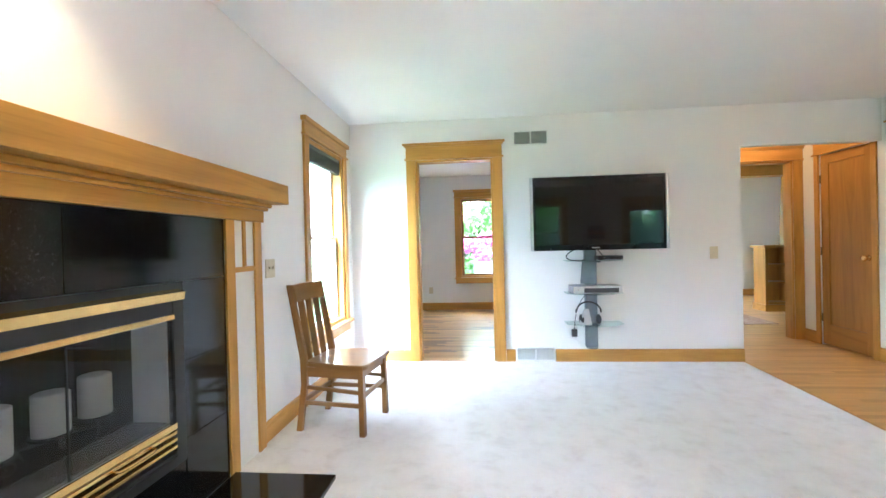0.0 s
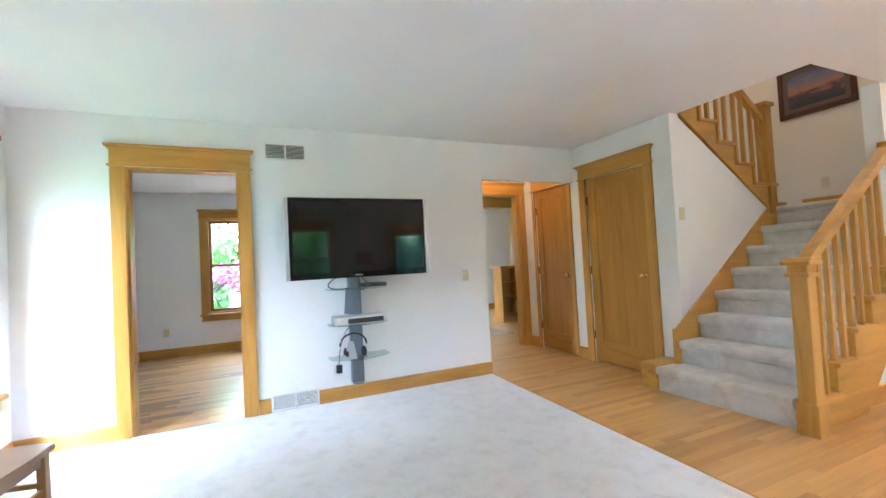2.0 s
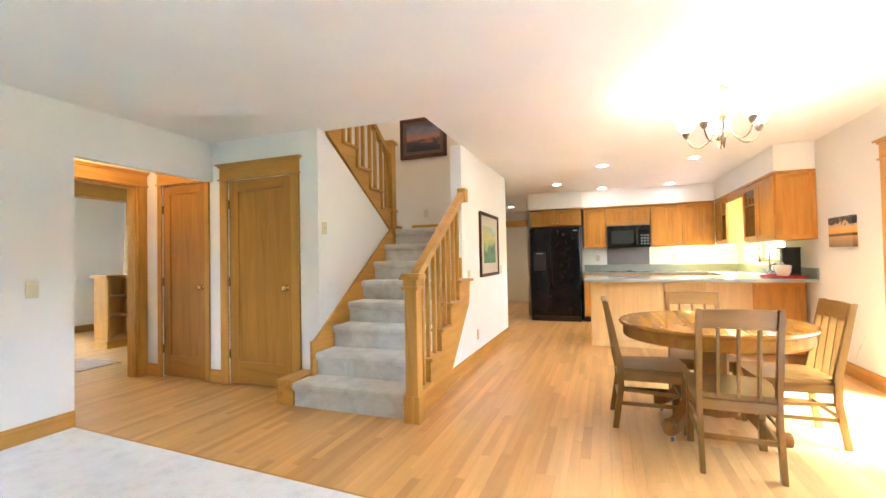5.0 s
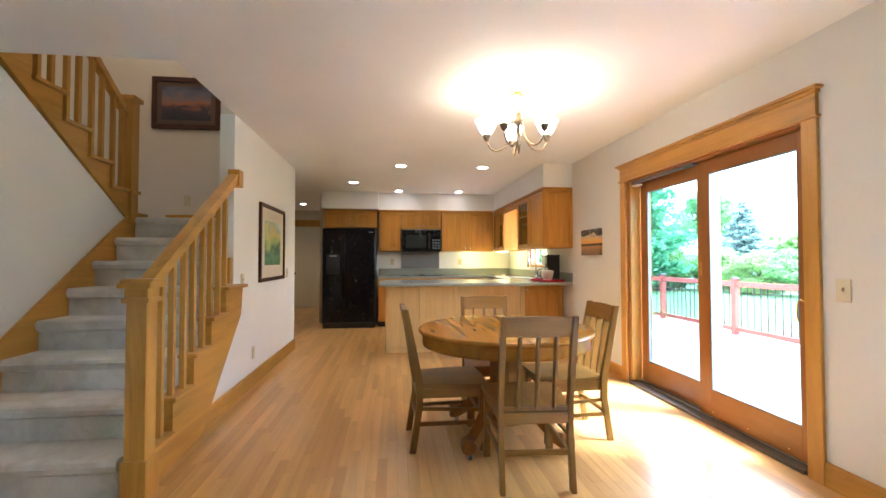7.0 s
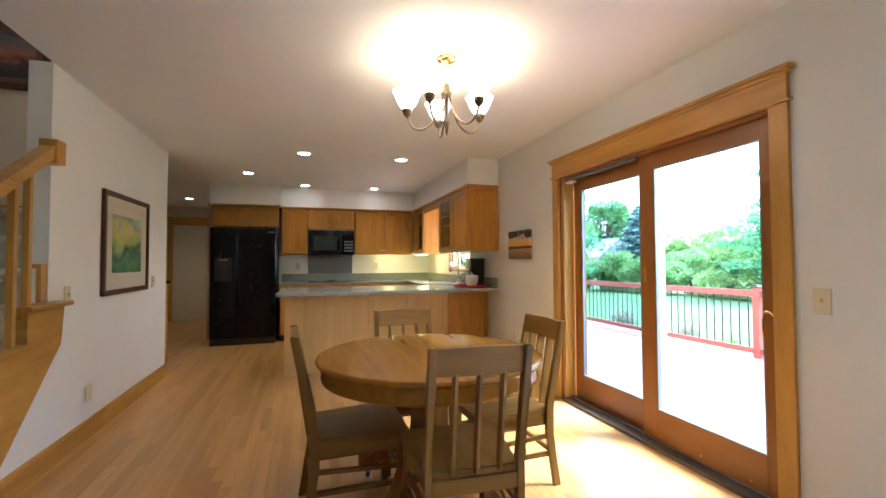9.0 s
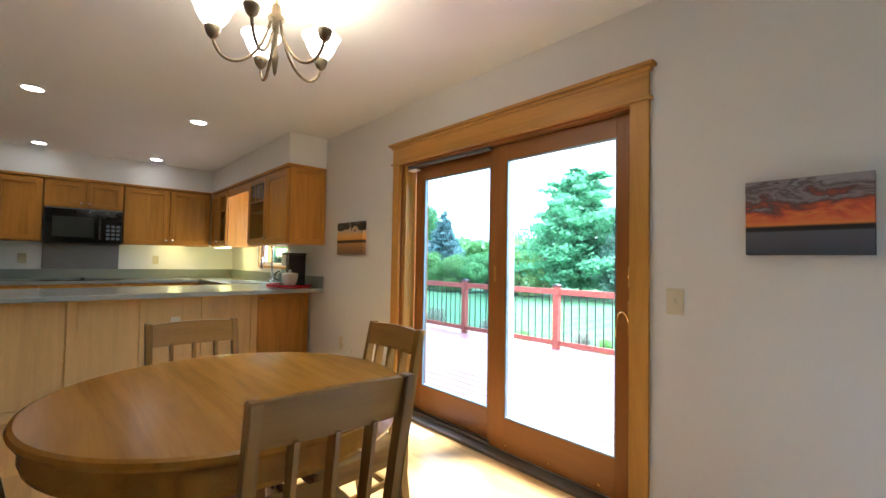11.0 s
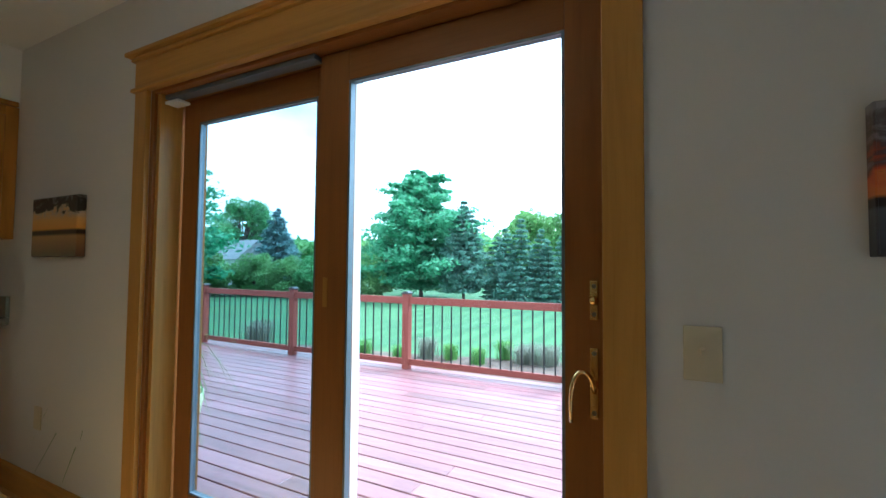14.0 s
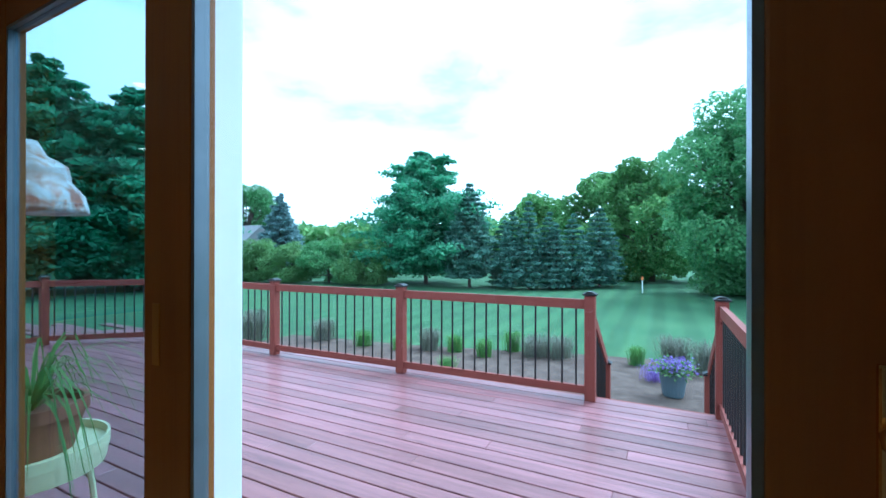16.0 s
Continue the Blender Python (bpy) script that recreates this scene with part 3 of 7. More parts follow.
def jamb(name, axis, lo, hi, u0, u1, top, t=0.018, mat=None):
    ob = thing(name, ((u0 + u1) / 2, (lo + hi) / 2, 0) if axis == "x" else ((lo + hi) / 2, (u0 + u1) / 2, 0), kind="structure")
    for nm, a, b, z0, z1 in (("jamb_side", u0, u0 + t, 0, top), ("jamb_side", u1 - t, u1, 0, top), ("jamb_head", u0 + t, u1 - t, top - t, top)):
        part(nm, boxes((a, b, lo, hi, z0, z1) if axis == "x" else (lo, hi, a, b, z0, z1)), mat or OAK_Z, ob)
    return ob


casing("trim_den_door", "x", NORTH, -1, DOOR_N[0], DOOR_N[1], 2.045)
jamb("jamb_den_door", "x", NORTH, NORTH + 0.13, DOOR_N[0], DOOR_N[1], 2.045)
casing("trim_closet_door", "y", CLOSET, -1, D1[0], D1[1], 2.04)
casing("trim_hall_closet_door", "y", CLOSET, -1, D2[0], D2[1], 2.06, w=0.055)
casing("trim_hall_end", "x", 5.45, -1, 2.98, 3.94, 2.06, w=0.1)
jamb("jamb_hall_end", "x", 5.45, 5.58, 2.98, 3.94, 2.06)
casing("trim_patio_door", "x", SOUTH, 1, PATIO[0], PATIO[1], 1.972, w=0.09, head=0.135)
casing("trim_back_hall_door", "y", 12.4, -1, 2.55, 3.4, 2.03)
solid("picture_rail_trim", boxes((EDGE, CLOSET - 0.001, 5.425, 5.449, 2.26, 2.34), bevel=0.004), OAK_X, kind="structure")
solid("hall_crown_trim", boxes((EDGE + 0.001, CLOSET - 0.001, 5.415, 5.449, 2.2, 2.222), bevel=0.004), OAK_X, kind="structure")


def panel_door(name, d, knob_y, label):
    """A flat-panel oak door in the closet wall, with stiles, rails, one recessed panel, brass knob and hinges."""
    y0, y1, top = d[0] + 0.0015, d[1] - 0.0015, d[3] - 0.002
    x0, x1 = CLOSET + 0.012, CLOSET + 0.047
    ob = tagged(thing(name, (x0, (y0 + y1) / 2, 0.012), kind="structure"), label)
    s = 0.115 if y1 - y0 > 0.65 else 0.1
    part("stile", boxes((x0, x1, y0, y0 + s, 0.012, top), bevel=0.002), DOOR_Z, ob)
    part("stile", boxes((x0, x1, y1 - s, y1, 0.012, top), bevel=0.002), DOOR_Z, ob)
    part("top_rail", boxes((x0, x1, y0 + s, y1 - s, top - s, top), bevel=0.002), DOOR_Y, ob)
    part("bottom_rail", boxes((x0, x1, y0 + s, y1 - s, 0.012, 0.23), bevel=0.002), DOOR_Y, ob)
    part("panel", boxes((x0 + 0.012, x1 - 0.008, y0 + s, y1 - s, 0.23, top - s)), DOOR_Z, ob)
    k = part("knob", lathe([(0.026, 0.0), (0.028, -0.004), (0.012, -0.008), (0.011, -0.03), (0.024, -0.038), (0.029, -0.05), (0.024, -0.062), (0.008, -0.066)], (x0, knob_y, 0.96), 18, axis="x"), BRASS, ob, "polished brass knob", True)
    for z in (0.3, 1.02, 1.8):
        part("hinge", lathe([(0.007, -0.045), (0.007, 0.045)], (CLOSET + 0.004, y1 - 0.004, z), 8), BRONZE, ob)
    return ob


panel_door("door_1", D1, 3.535, "closed honey oak closet door with one flat panel and brass knob")
panel_door("door_2", D2, 4.62, "closed narrow honey oak hall door with brass knob")
solid("door_3", boxes((12.42, 12.46, 2.553, 3.397, -0.019, 2.027), bevel=0.003), paint("door_beige", (0.66, 0.6, 0.47), 0.5), "plain beige painted door at the end of the back hall", kind="structure")


def sash_window(name, axis, face, out, hole, wall_t=0.16, cased=True, sash_mat=None):
    """A double-hung window in a wall opening: vinyl frame, two sashes, panes, oak stool and apron."""
    u0, u1, z0, z1 = hole
    mid = (z0 + z1) / 2 + 0.02
    ob = thing(name, ((u0 + u1) / 2, face, z0) if axis == "x" else (face, (u0 + u1) / 2, z0), kind="structure")

    def put(nm, a, b, da, db, c, d, mat, bevel=0.0, parent=None):
        lo, hi = sorted((face - out * da, face - out * db))
        return part(nm, boxes((a, b, lo, hi, c, d) if axis == "x" else (lo, hi, a, b, c, d), bevel=bevel), mat, parent or ob)

    f = 0.03
    put("window_frame", u0, u0 + f, 0.0, wall_t, z0, z1, OAK_Z)
    put("window_frame", u1 - f, u1, 0.0, wall_t, z0, z1, OAK_Z)
    put("window_frame", u0 + f, u1 - f, 0.0, wall_t, z1 - f, z1, OAK_Z)
    put("window_frame", u0 + f, u1 - f, 0.0, wall_t, z0, z0 + f, OAK_Z)
    for nm, c, d, near, far in (("lower_sash", z0 + f, mid, 0.06, 0.09), ("upper_sash", mid - 0.035, z1 - f, 0.095, 0.125)):
        s = 0.038
        sash = put(nm, u0 + f, u0 + f + s, near, far, c, d, sash_mat or VINYL, 0.003)
        for a, b, e, g in ((u1 - f - s, u1 - f, c, d), (u0 + f + s, u1 - f - s, c, c + s), (u0 + f + s, u1 - f - s, d - s, d)):
            put("sash_bar", a, b, near, far, e, g, sash_mat or VINYL, 0.003, sash)
        put("pane", u0 + f + s, u1 - f - s, (near + far) / 2, (near + far) / 2 + 0.004, c + s, d - s, GLASS, 0, sash).visible_shadow = False
    if cased:
        w = 0.09
        for nm, a, b, t, c, d, mat in (("casing_leg", u0 - w, u0, 0.02, z0 - 0.004, z1, OAK_Z), ("casing_leg", u1, u1 + w, 0.02, z0 - 0.004, z1, OAK_Z),
                                       ("fillet", u0 - w - 0.015, u1 + w + 0.015, 0.034, z1, z1 + 0.016, OAK_X), ("head_board", u0 - w, u1 + w, 0.022, z1 + 0.016, z1 + 0.105, OAK_X),
                                       ("crown", u0 - w - 0.02, u1 + w + 0.02, 0.045, z1 + 0.105, z1 + 0.14, OAK_X),
                                       ("window_sill", u0 - w - 0.02, u1 + w + 0.02, 0.055, z0 - 0.03, z0 - 0.004, OAK_X), ("apron", u0 - w, u1 + w, 0.018, z0 - 0.11, z0 - 0.03, OAK_X)):
            put(nm, a, b, 0.0, -t, c, d, OAK_Y if axis == "y" and mat is OAK_X else mat, 0.004)
    return ob


w1 = sash_window("window_1", "y", WEST, 1, WIN_W)
w2 = sash_window("window_2", "x", SOUTH, 1, WIN_S)
w3 = sash_window("window_3", "x", 8.0, -1, WIN_F, sash_mat=PATIO_Z)
w4 = sash_window("window_4", "x", SOUTH, 1, WIN_K, cased=False)
# unseen window, added only to let daylight into the parlour
w5 = sash_window("unseen_fill_window", "x", 9.6, -1, (3.0, 4.8, 0.6, 2.08))
# rolled-up dark blind at the head of the living room window
blind = thing("window_blind", (WEST + 0.0, 3.78, 1.925), "dark green slatted blind drawn up at the window head", "window blind")
part("head_rail", boxes((WEST - 0.05, WEST - 0.01, 3.405, 4.155, 1.985, 2.013), bevel=0.003), plain("blind_rail", (0.10, 0.13, 0.12), 0.4), blind)
dark_slat = plain("dark_blind_slats", (0.045, 0.06, 0.058), 0.45)
for i in range(9):
    part("slat", boxes((WEST - 0.052, WEST - 0.008, 3.41, 4.15, 1.897 + i * 0.0095, 1.902 + i * 0.0095)), dark_slat, blind)
part("bottom_rail", boxes((WEST - 0.05, WEST - 0.01, 3.408, 4.152, 1.873, 1.891), bevel=0.003), dark_slat, blind)

# ---------------------------------------------------------------- sliding patio door
slider = tagged(thing("door_4", (4.42, SOUTH - 0.1, 0), kind="structure"), "closed wood-framed sliding glass patio door with brass handle")
Y0, Y1 = SOUTH - 0.2, SOUTH
part("frame_side", boxes((3.495, 3.503, Y0, Y1, 0, 1.985)), PATIO_Z, slider)
part("frame_side", boxes((5.32, 5.345, Y0, Y1, 0, 1.985)), PATIO_Z, slider)
part("frame_side_stop", boxes((5.297, 5.32, Y0 + 0.09, Y1 - 0.012, 0.03, 1.96), bevel=0.003), OAK_Z, slider)
part("frame_head", boxes((3.503, 5.32, Y0, Y1, 1.96, 1.985)), PATIO_X, slider)
part("head_track", boxes((4.44, 5.32, SOUTH - 0.075, SOUTH - 0.03, 1.94, 1.959), bevel=0.003), GREY, slider)
part("track_bracket", boxes((5.205, 5.295, SOUTH - 0.085, SOUTH - 0.028, 1.917, 1.929), bevel=0.003), WHITE, slider)
part("threshold", boxes((3.527, 5.32, Y0, Y1 + 0.012, -0.01, 0.022), bevel=0.003), plain("grey_threshold", (0.13, 0.115, 0.10), 0.4, 0.3), slider)
part("track", boxes((3.527, 5.32, SOUTH - 0.085, SOUTH - 0.07, 0.022, 0.035)), SILVER, slider)
part("track", boxes((3.527, 5.32, SOUTH - 0.145, SOUTH - 0.13, 0.022, 0.035)), SILVER, slider)


def glazed_panel(name, x0, x1, ya, yb, stile_l, stile_r, label):
    """One door panel: two stiles, two rails, an insulated pane with a dark spacer and an inner bead."""
    p = part(name, boxes((x0, x0 + stile_l, ya, yb, 0.036, 1.957), bevel=0.003), PATIO_Z, slider, label)
    a, b = x0 + stile_l, x1 - stile_r
    part("stile", boxes((b, x1, ya, yb, 0.036, 1.957), bevel=0.003), PATIO_Z, p)
    part("bottom_rail", boxes((a, b, ya, yb, 0.036, 0.235), bevel=0.003), PATIO_X, p)
    part("top_rail", boxes((a, b, ya, yb, 1.85, 1.957), bevel=0.003), PATIO_X, p)
    m = yb - 0.014
    for q in ((a, a + 0.008, 0.235, 1.85), (b - 0.008, b, 0.235, 1.85), (a + 0.008, b - 0.008, 0.235, 0.243), (a + 0.008, b - 0.008, 1.842, 1.85)):
        part("spacer", boxes((q[0], q[1], m - 0.012, m + 0.012, q[2], q[3])), GREY, p)
    return p, a, b, m


pr, ga, gb, gm = glazed_panel("sliding_panel", 3.504, 4.432, SOUTH - 0.10, SOUTH - 0.058, 0.091, 0.124, "sliding wooden door panel")
part("pane", boxes((ga + 0.008, gb - 0.008, gm - 0.002, gm + 0.002, 0.243, 1.842)), GLASS, pr).visible_shadow = False
pl, ga, gb, gm = glazed_panel("fixed_panel", 4.36, 5.296, SOUTH - 0.16, SOUTH - 0.118, 0.14, 0.105, "fixed wooden door panel")
part("pane", boxes((ga + 0.008, gb - 0.008, gm - 0.002, gm + 0.002, 0.243, 1.842)), SCREENED, pl).visible_shadow = False
part("exterior_cladding", boxes((4.33, 4.357, SOUTH - 0.168, SOUTH - 0.105, 0.036, 1.957), bevel=0.004), VINYL, slider, "white vinyl exterior edge")
part("exterior_cladding", boxes((4.36, 4.44, SOUTH - 0.175, SOUTH - 0.161, 0.036, 1.957), bevel=0.004), VINYL, slider, "white vinyl exterior edge")
# brass lever and thumb-latch plates
for z0, z1 in ((0.85, 1.023), (1.092, 1.19)):
    plate = part("latch_plate", boxes((3.513, 3.533, SOUTH - 0.058, SOUTH - 0.053, z0, z1), bevel=0.002), BRASS, slider, "brass latch plate")
    for z in (z0 + 0.014, z1 - 0.014):
        part("screw", lathe([(0.006, 0.0), (0.005, 0.003)], (3.523, SOUTH - 0.053, z), 10, axis="y"), BRONZE, plate)
    part("thumb_turn", lathe([(0.010, 0.0), (0.012, 0.008), (0.008, 0.016)], (3.523, SOUTH - 0.053, (z0 + z1) / 2), 12, axis="y"), BRASS, plate, smooth=True)
part("lever_handle", tube(curve((3.523, SOUTH - 0.05, 0.915), (3.52, SOUTH - 0.01, 0.995), (3.585, SOUTH - 0.01, 1.0), (3.572, SOUTH - 0.02, 0.845), 14), [0.006] * 8 + [0.0052] * 7, 10), BRASS, slider, "curved brass handle", True)
for x in (3.68, 3.98, 4.29):
    part("screw_cap", lathe([(0.007, 0.0), (0.006, 0.004)], (x, SOUTH - 0.058, 0.075), 10, axis="y"), BRASS, slider)
part("pull_cup", boxes((4.385, 4.405, SOUTH - 0.058, SOUTH - 0.056, 1.08, 1.18), bevel=0.0008), DOOR_Z, slider)

# ---------------------------------------------------------------- staircase
RISE, RUN, FIRST = 0.199, 0.262, 3.715
stairs = thing("staircase", (4.5, 2.65, 0), "grey carpeted straight staircase with honey oak stringers up to a landing", "staircase")
for k in range(1, 9):
    x0, z1 = FIRST + RUN * (k - 1), RISE * k
    x1 = 6.4 if k == 8 else x0 + RUN + 0.02
    r = 0.028
    prof = [(x0, z1 - RISE), (x0, z1 - 0.075), (x0 - 0.024, z1 - 0.06), (x0 - 0.032, z1 - 0.03), (x0 - 0.024, z1 - 0.008), (x0 - 0.004, z1), (x1, z1), (x1, z1 - RISE)]
    part("carpeted_step", prism(prof, 2.165, 3.178 if k == 1 else STAIR_L - 0.025, "y"), STAIR, stairs, "grey carpeted step")
# wall-side skirt board
part("skirt_board", prism([(3.90, 0.0), (3.90, 0.505), (3.95, 0.505), (5.50, 1.635), (5.75, 1.635), (5.75, 1.42), (3.97, 0.1)], STAIR_L - 0.024, STAIR_L - 0.002, "y", 0.002), OAK_X, stairs)
part("starter_block", boxes((3.70, CLOSET - 0.002, 3.18, 3.345, 0.0, 0.19), bevel=0.006), OAK_X, stairs)
part("starter_cap", boxes((3.69, CLOSET - 0.002, 3.18, 3.355, 0.19, 0.215), bevel=0.006), OAK_X, stairs)
part("landing_base", boxes((6.38, 6.398, 2.26, 3.3, 1.60, 1.70), bevel=0.003), OAK_Y, stairs)

# open side: a stepped stringer, tread ends and nosings
SX = 3.785
SR = 0.262
steps = []
for k in range(1, 6):
    steps += [(SX + SR * (k - 1), RISE * k - 0.028), (SX + SR * k if k < 5 else 5.19, RISE * k - 0.028)]
outline = [(SX, 0.0), *steps, (5.19, 0.95), (5.16, 0.74), (4.41, 0.0)]
part("stringer", prism(outline, 2.075, 2.164, "y"), OAK_X, stairs, "honey oak stepped stringer")
for k in range(1, 6):
    a, b = SX + SR * (k - 1) - 0.035, (SX + SR * k if k < 5 else 5.23)
    part("tread_end", boxes((a, b, 2.042, 2.164, RISE * k - 0.028, RISE * k), bevel=0.008), OAK_X, stairs)

# newel post
newel = part("newel_post", boxes((3.662, 3.76, 2.02, 2.118, 0.0, 1.02), bevel=0.004), OAK_Z, stairs, "square honey oak newel post")
for nm, g, z0, z1, bv in (("newel_base", 0.012, 0.0, 0.20, 0.004), ("newel_collar", 0.016, 0.985, 1.01, 0.004), ("newel_neck", 0.006, 1.01, 1.06, 0.003), ("newel_cap", 0.03, 1.06, 1.085, 0.006)):
    part(nm, boxes((3.662 - g, 3.76 + g, 2.02 - g, 2.118 + g, z0, z1), bevel=bv), OAK_Z, newel)
part("newel_crown", prism([(3.634, 1.085), (3.79, 1.085), (3.767, 1.105), (3.657, 1.105)], 1.988, 2.142, "y", 0.004), OAK_X, newel)

# sloping handrail and balusters
RX0, RZ0, RX1, RZ1 = 3.762, 1.02, 5.08, 1.89
part("handrail", bar((RX0, 2.105, RZ0), (RX1, 2.105, RZ1), 0.06, 0.062), OAK_X, stairs)
part("handrail_cap", bar((RX0, 2.105, RZ0 + 0.037), (RX1, 2.105, RZ1 + 0.037), 0.072, 0.014), OAK_X, stairs)
part("rail_rosette", boxes((5.04, 5.139, 2.06, 2.15, 1.81, 1.95), bevel=0.005), OAK_Z, stairs)
part("end_post", boxes((5.08, 5.139, 2.14, 2.24, 1.0, 1.22), bevel=0.004), OAK_Z, stairs)
for k in range(1, 6):
    for f in (0.14, 0.67):
        x = SX + SR * (k - 1) + f * SR
        if x > 5.0:
            continue
        zr = RZ0 + (x - RX0) * (RZ1 - RZ0) / (RX1 - RX0) - 0.03
        part("baluster", boxes((x - 0.016, x + 0.016, 2.089, 2.121, RISE * k, zr)), OAK_Z, stairs)

# upper flight above the closet: stringer, treads, balusters, newel
upper = thing("upper_stair", (4.7, 3.2, 1.56), "upper flight of honey oak stairs with square balusters", "staircase")
US, UR = -0.262, 0.195
prof = [(5.52, 1.52)]
for k in range(0, 6):
    prof += [(5.46 + US * k, 1.62 + UR * k), (5.46 + US * k, 1.62 + UR * (k + 1))]
prof += [(3.98, 2.79), (3.98, 2.57)]
part("stringer", prism(prof, STAIR_L - 0.016, STAIR_L + 0.02, "y"), OAK_X, upper)
for k in range(0, 6):
    x1 = 5.46 + US * k
    part("tread", boxes((x1 + US - 0.004, x1 + 0.03, STAIR_L - 0.045, 4.19, 1.62 + UR * (k + 1) - 0.01, 1.62 + UR * (k + 1) + 0.018), bevel=0.006), OAK_Y, upper)
    part("riser", boxes((x1 + US, x1 - 0.001, STAIR_L + 0.102, 4.19, 1.56 + UR * k, 1.62 + UR * (k + 1) - 0.011)), STAIR, upper)
    for f in (0.25, 0.7):
        x = x1 + US * f
        z0 = 1.62 + UR * (k + 1) + 0.018
        part("baluster", boxes((x - 0.016, x + 0.016, STAIR_L - 0.0, STAIR_L + 0.032, z0, 2.50 + (5.46 - x) * 0.744)), OAK_Z, upper)
part("handrail", bar((5.50, STAIR_L + 0.016, 2.48), (4.04, STAIR_L + 0.016, 3.55), 0.06, 0.06), OAK_X, upper)
un = part("newel_post", boxes((5.45, 5.56, STAIR_L - 0.04, STAIR_L + 0.07, 1.52, 2.64), bevel=0.004), OAK_Z, upper)
part("newel_cap", boxes((5.425, 5.585, STAIR_L - 0.065, STAIR_L + 0.095, 2.64, 2.68), bevel=0.008), OAK_Z, un)
part("newel_collar", boxes((5.435, 5.575, STAIR_L - 0.055, STAIR_L + 0.085, 1.80, 1.83), bevel=0.005), OAK_Z, un)

# ---------------------------------------------------------------- fireplace
fire = thing("fireplace", (WEST + 0.1, 1.1, 0), "black granite fireplace with oak mantel, brass-trimmed glass doors and candles inside", "fireplace")
FY0, FY1, FZ = 0.195, 2.585, 1.34
fx = WEST + 0.035
# white infill panels framed by oak legs
for a, b, s in ((2.235, 2.585, 1), (0.195, 0.545, -1)):
    leg = part("leg_panel", boxes((WEST, fx - 0.012, a, b, 0.0, FZ)), WHITE, fire, "white panel framed in oak")
    part("leg_stile", boxes((WEST, fx, a, a + 0.075, 0.0, FZ), bevel=0.003), OAK_Z, leg)
    part("leg_stile", boxes((WEST, fx, b - 0.075, b, 0.0, FZ), bevel=0.003), OAK_Z, leg)
    part("leg_rail", boxes((WEST, fx - 0.002, a + 0.075, b - 0.075, 1.06, 1.088), bevel=0.003), OAK_Y, leg)
    part("leg_bar", boxes((WEST, fx - 0.003, (a + b) / 2 - 0.014, (a + b) / 2 + 0.014, 1.088, FZ), bevel=0.003), OAK_Z, leg)
# granite tiles round the firebox
gx = WEST + 0.022
part("plinth", boxes((WEST, gx - 0.004, 0.547, 2.233, 0.0, 0.27)), GRANITE, fire)
for y0, y1, z0, z1 in ((0.547, 1.389, 1.05, 1.339), (1.391, 2.233, 1.05, 1.339), (1.922, 2.233, 0.70, 1.048), (1.922, 2.233, 0.36, 0.698), (1.922, 2.233, 0.0, 0.358),
                       (0.547, 0.858, 0.70, 1.048), (0.547, 0.858, 0.36, 0.698), (0.547, 0.858, 0.0, 0.358)):
    part("granite_tile", boxes((WEST, gx, y0, y1, z0, z1), bevel=0.0015), GRANITE, fire)
# mantel: frieze board, stepped bed mouldings and a deep shelf
part("frieze_board", boxes((WEST, fx + 0.012, FY0 - 0.01, FY1 + 0.01, FZ, FZ + 0.068), bevel=0.003), OAK_Y, fire)
part("bed_mould", boxes((WEST, fx + 0.028, FY0 - 0.04, FY1 + 0.04, FZ + 0.068, FZ + 0.088), bevel=0.008), OAK_Y, fire)
part("bed_mould", boxes((WEST, fx + 0.045, FY0 - 0.06, FY1 + 0.055, FZ + 0.088, FZ + 0.112), bevel=0.008), OAK_Y, fire)
part("mantel_shelf", boxes((WEST, WEST + 0.155, FY0 - 0.12, FY1 + 0.115, FZ + 0.112, FZ + 0.228), bevel=0.004), OAK_Y, fire)
# firebox: black surround, brass bars, glass doors, louvres
box0, box1 = 0.87, 1.912
part("firebox", boxes((WEST - 0.45, WEST - 0.43, 0.89, 1.89, 0.41, 0.93), (WEST - 0.43, WEST - 0.001, 0.89, 0.929, 0.41, 0.93), (WEST - 0.43, WEST - 0.001, 1.846, 1.89, 0.41, 0.93), (WEST - 0.43, WEST - 0.001, 0.929, 1.846, 0.41, 0.457), (WEST - 0.43, WEST - 0.001, 0.929, 1.846, 0.893, 0.93)), SOOT, fire, "sooty firebox")
sx = WEST + 0.03
part("surround", boxes((WEST, sx, box0, box0 + 0.06, 0.27, 1.048), (WEST, sx, box1 - 0.06, box1, 0.27, 1.048), (WEST, sx, box0 + 0.06, box1 - 0.06, 0.975, 1.048), (WEST, sx, box0 + 0.06, box1 - 0.06, 0.27, 0.31)), BLACK, fire, "black metal surround")
part("hood_bar", prism([(sx, 1.02), (sx + 0.035, 1.008), (sx + 0.03, 0.975), (sx, 0.975)], box0 + 0.03, box1 - 0.03, "y"), BRASS, fire, "brass hood bar")
part("brass_bar", boxes((sx - 0.004, sx + 0.006, box0 + 0.06, box1 - 0.06, 0.893, 0.915), bevel=0.002), BRASS, fire)
part("brass_bar", boxes((sx - 0.004, sx + 0.006, box0 + 0.06, box1 - 0.06, 0.43, 0.457), bevel=0.002), BRASS, fire)
part("black_band", boxes((WEST, sx - 0.004, box0 + 0.06, box1 - 0.06, 0.915, 0.975)), BLACK, fire)
for i in range(4):
    part("louvre", boxes((WEST + 0.004, sx + 0.004, box0 + 0.06, box1 - 0.06, 0.318 + i * 0.03, 0.333 + i * 0.03), bevel=0.003), BRASS if i else BLACK, fire)
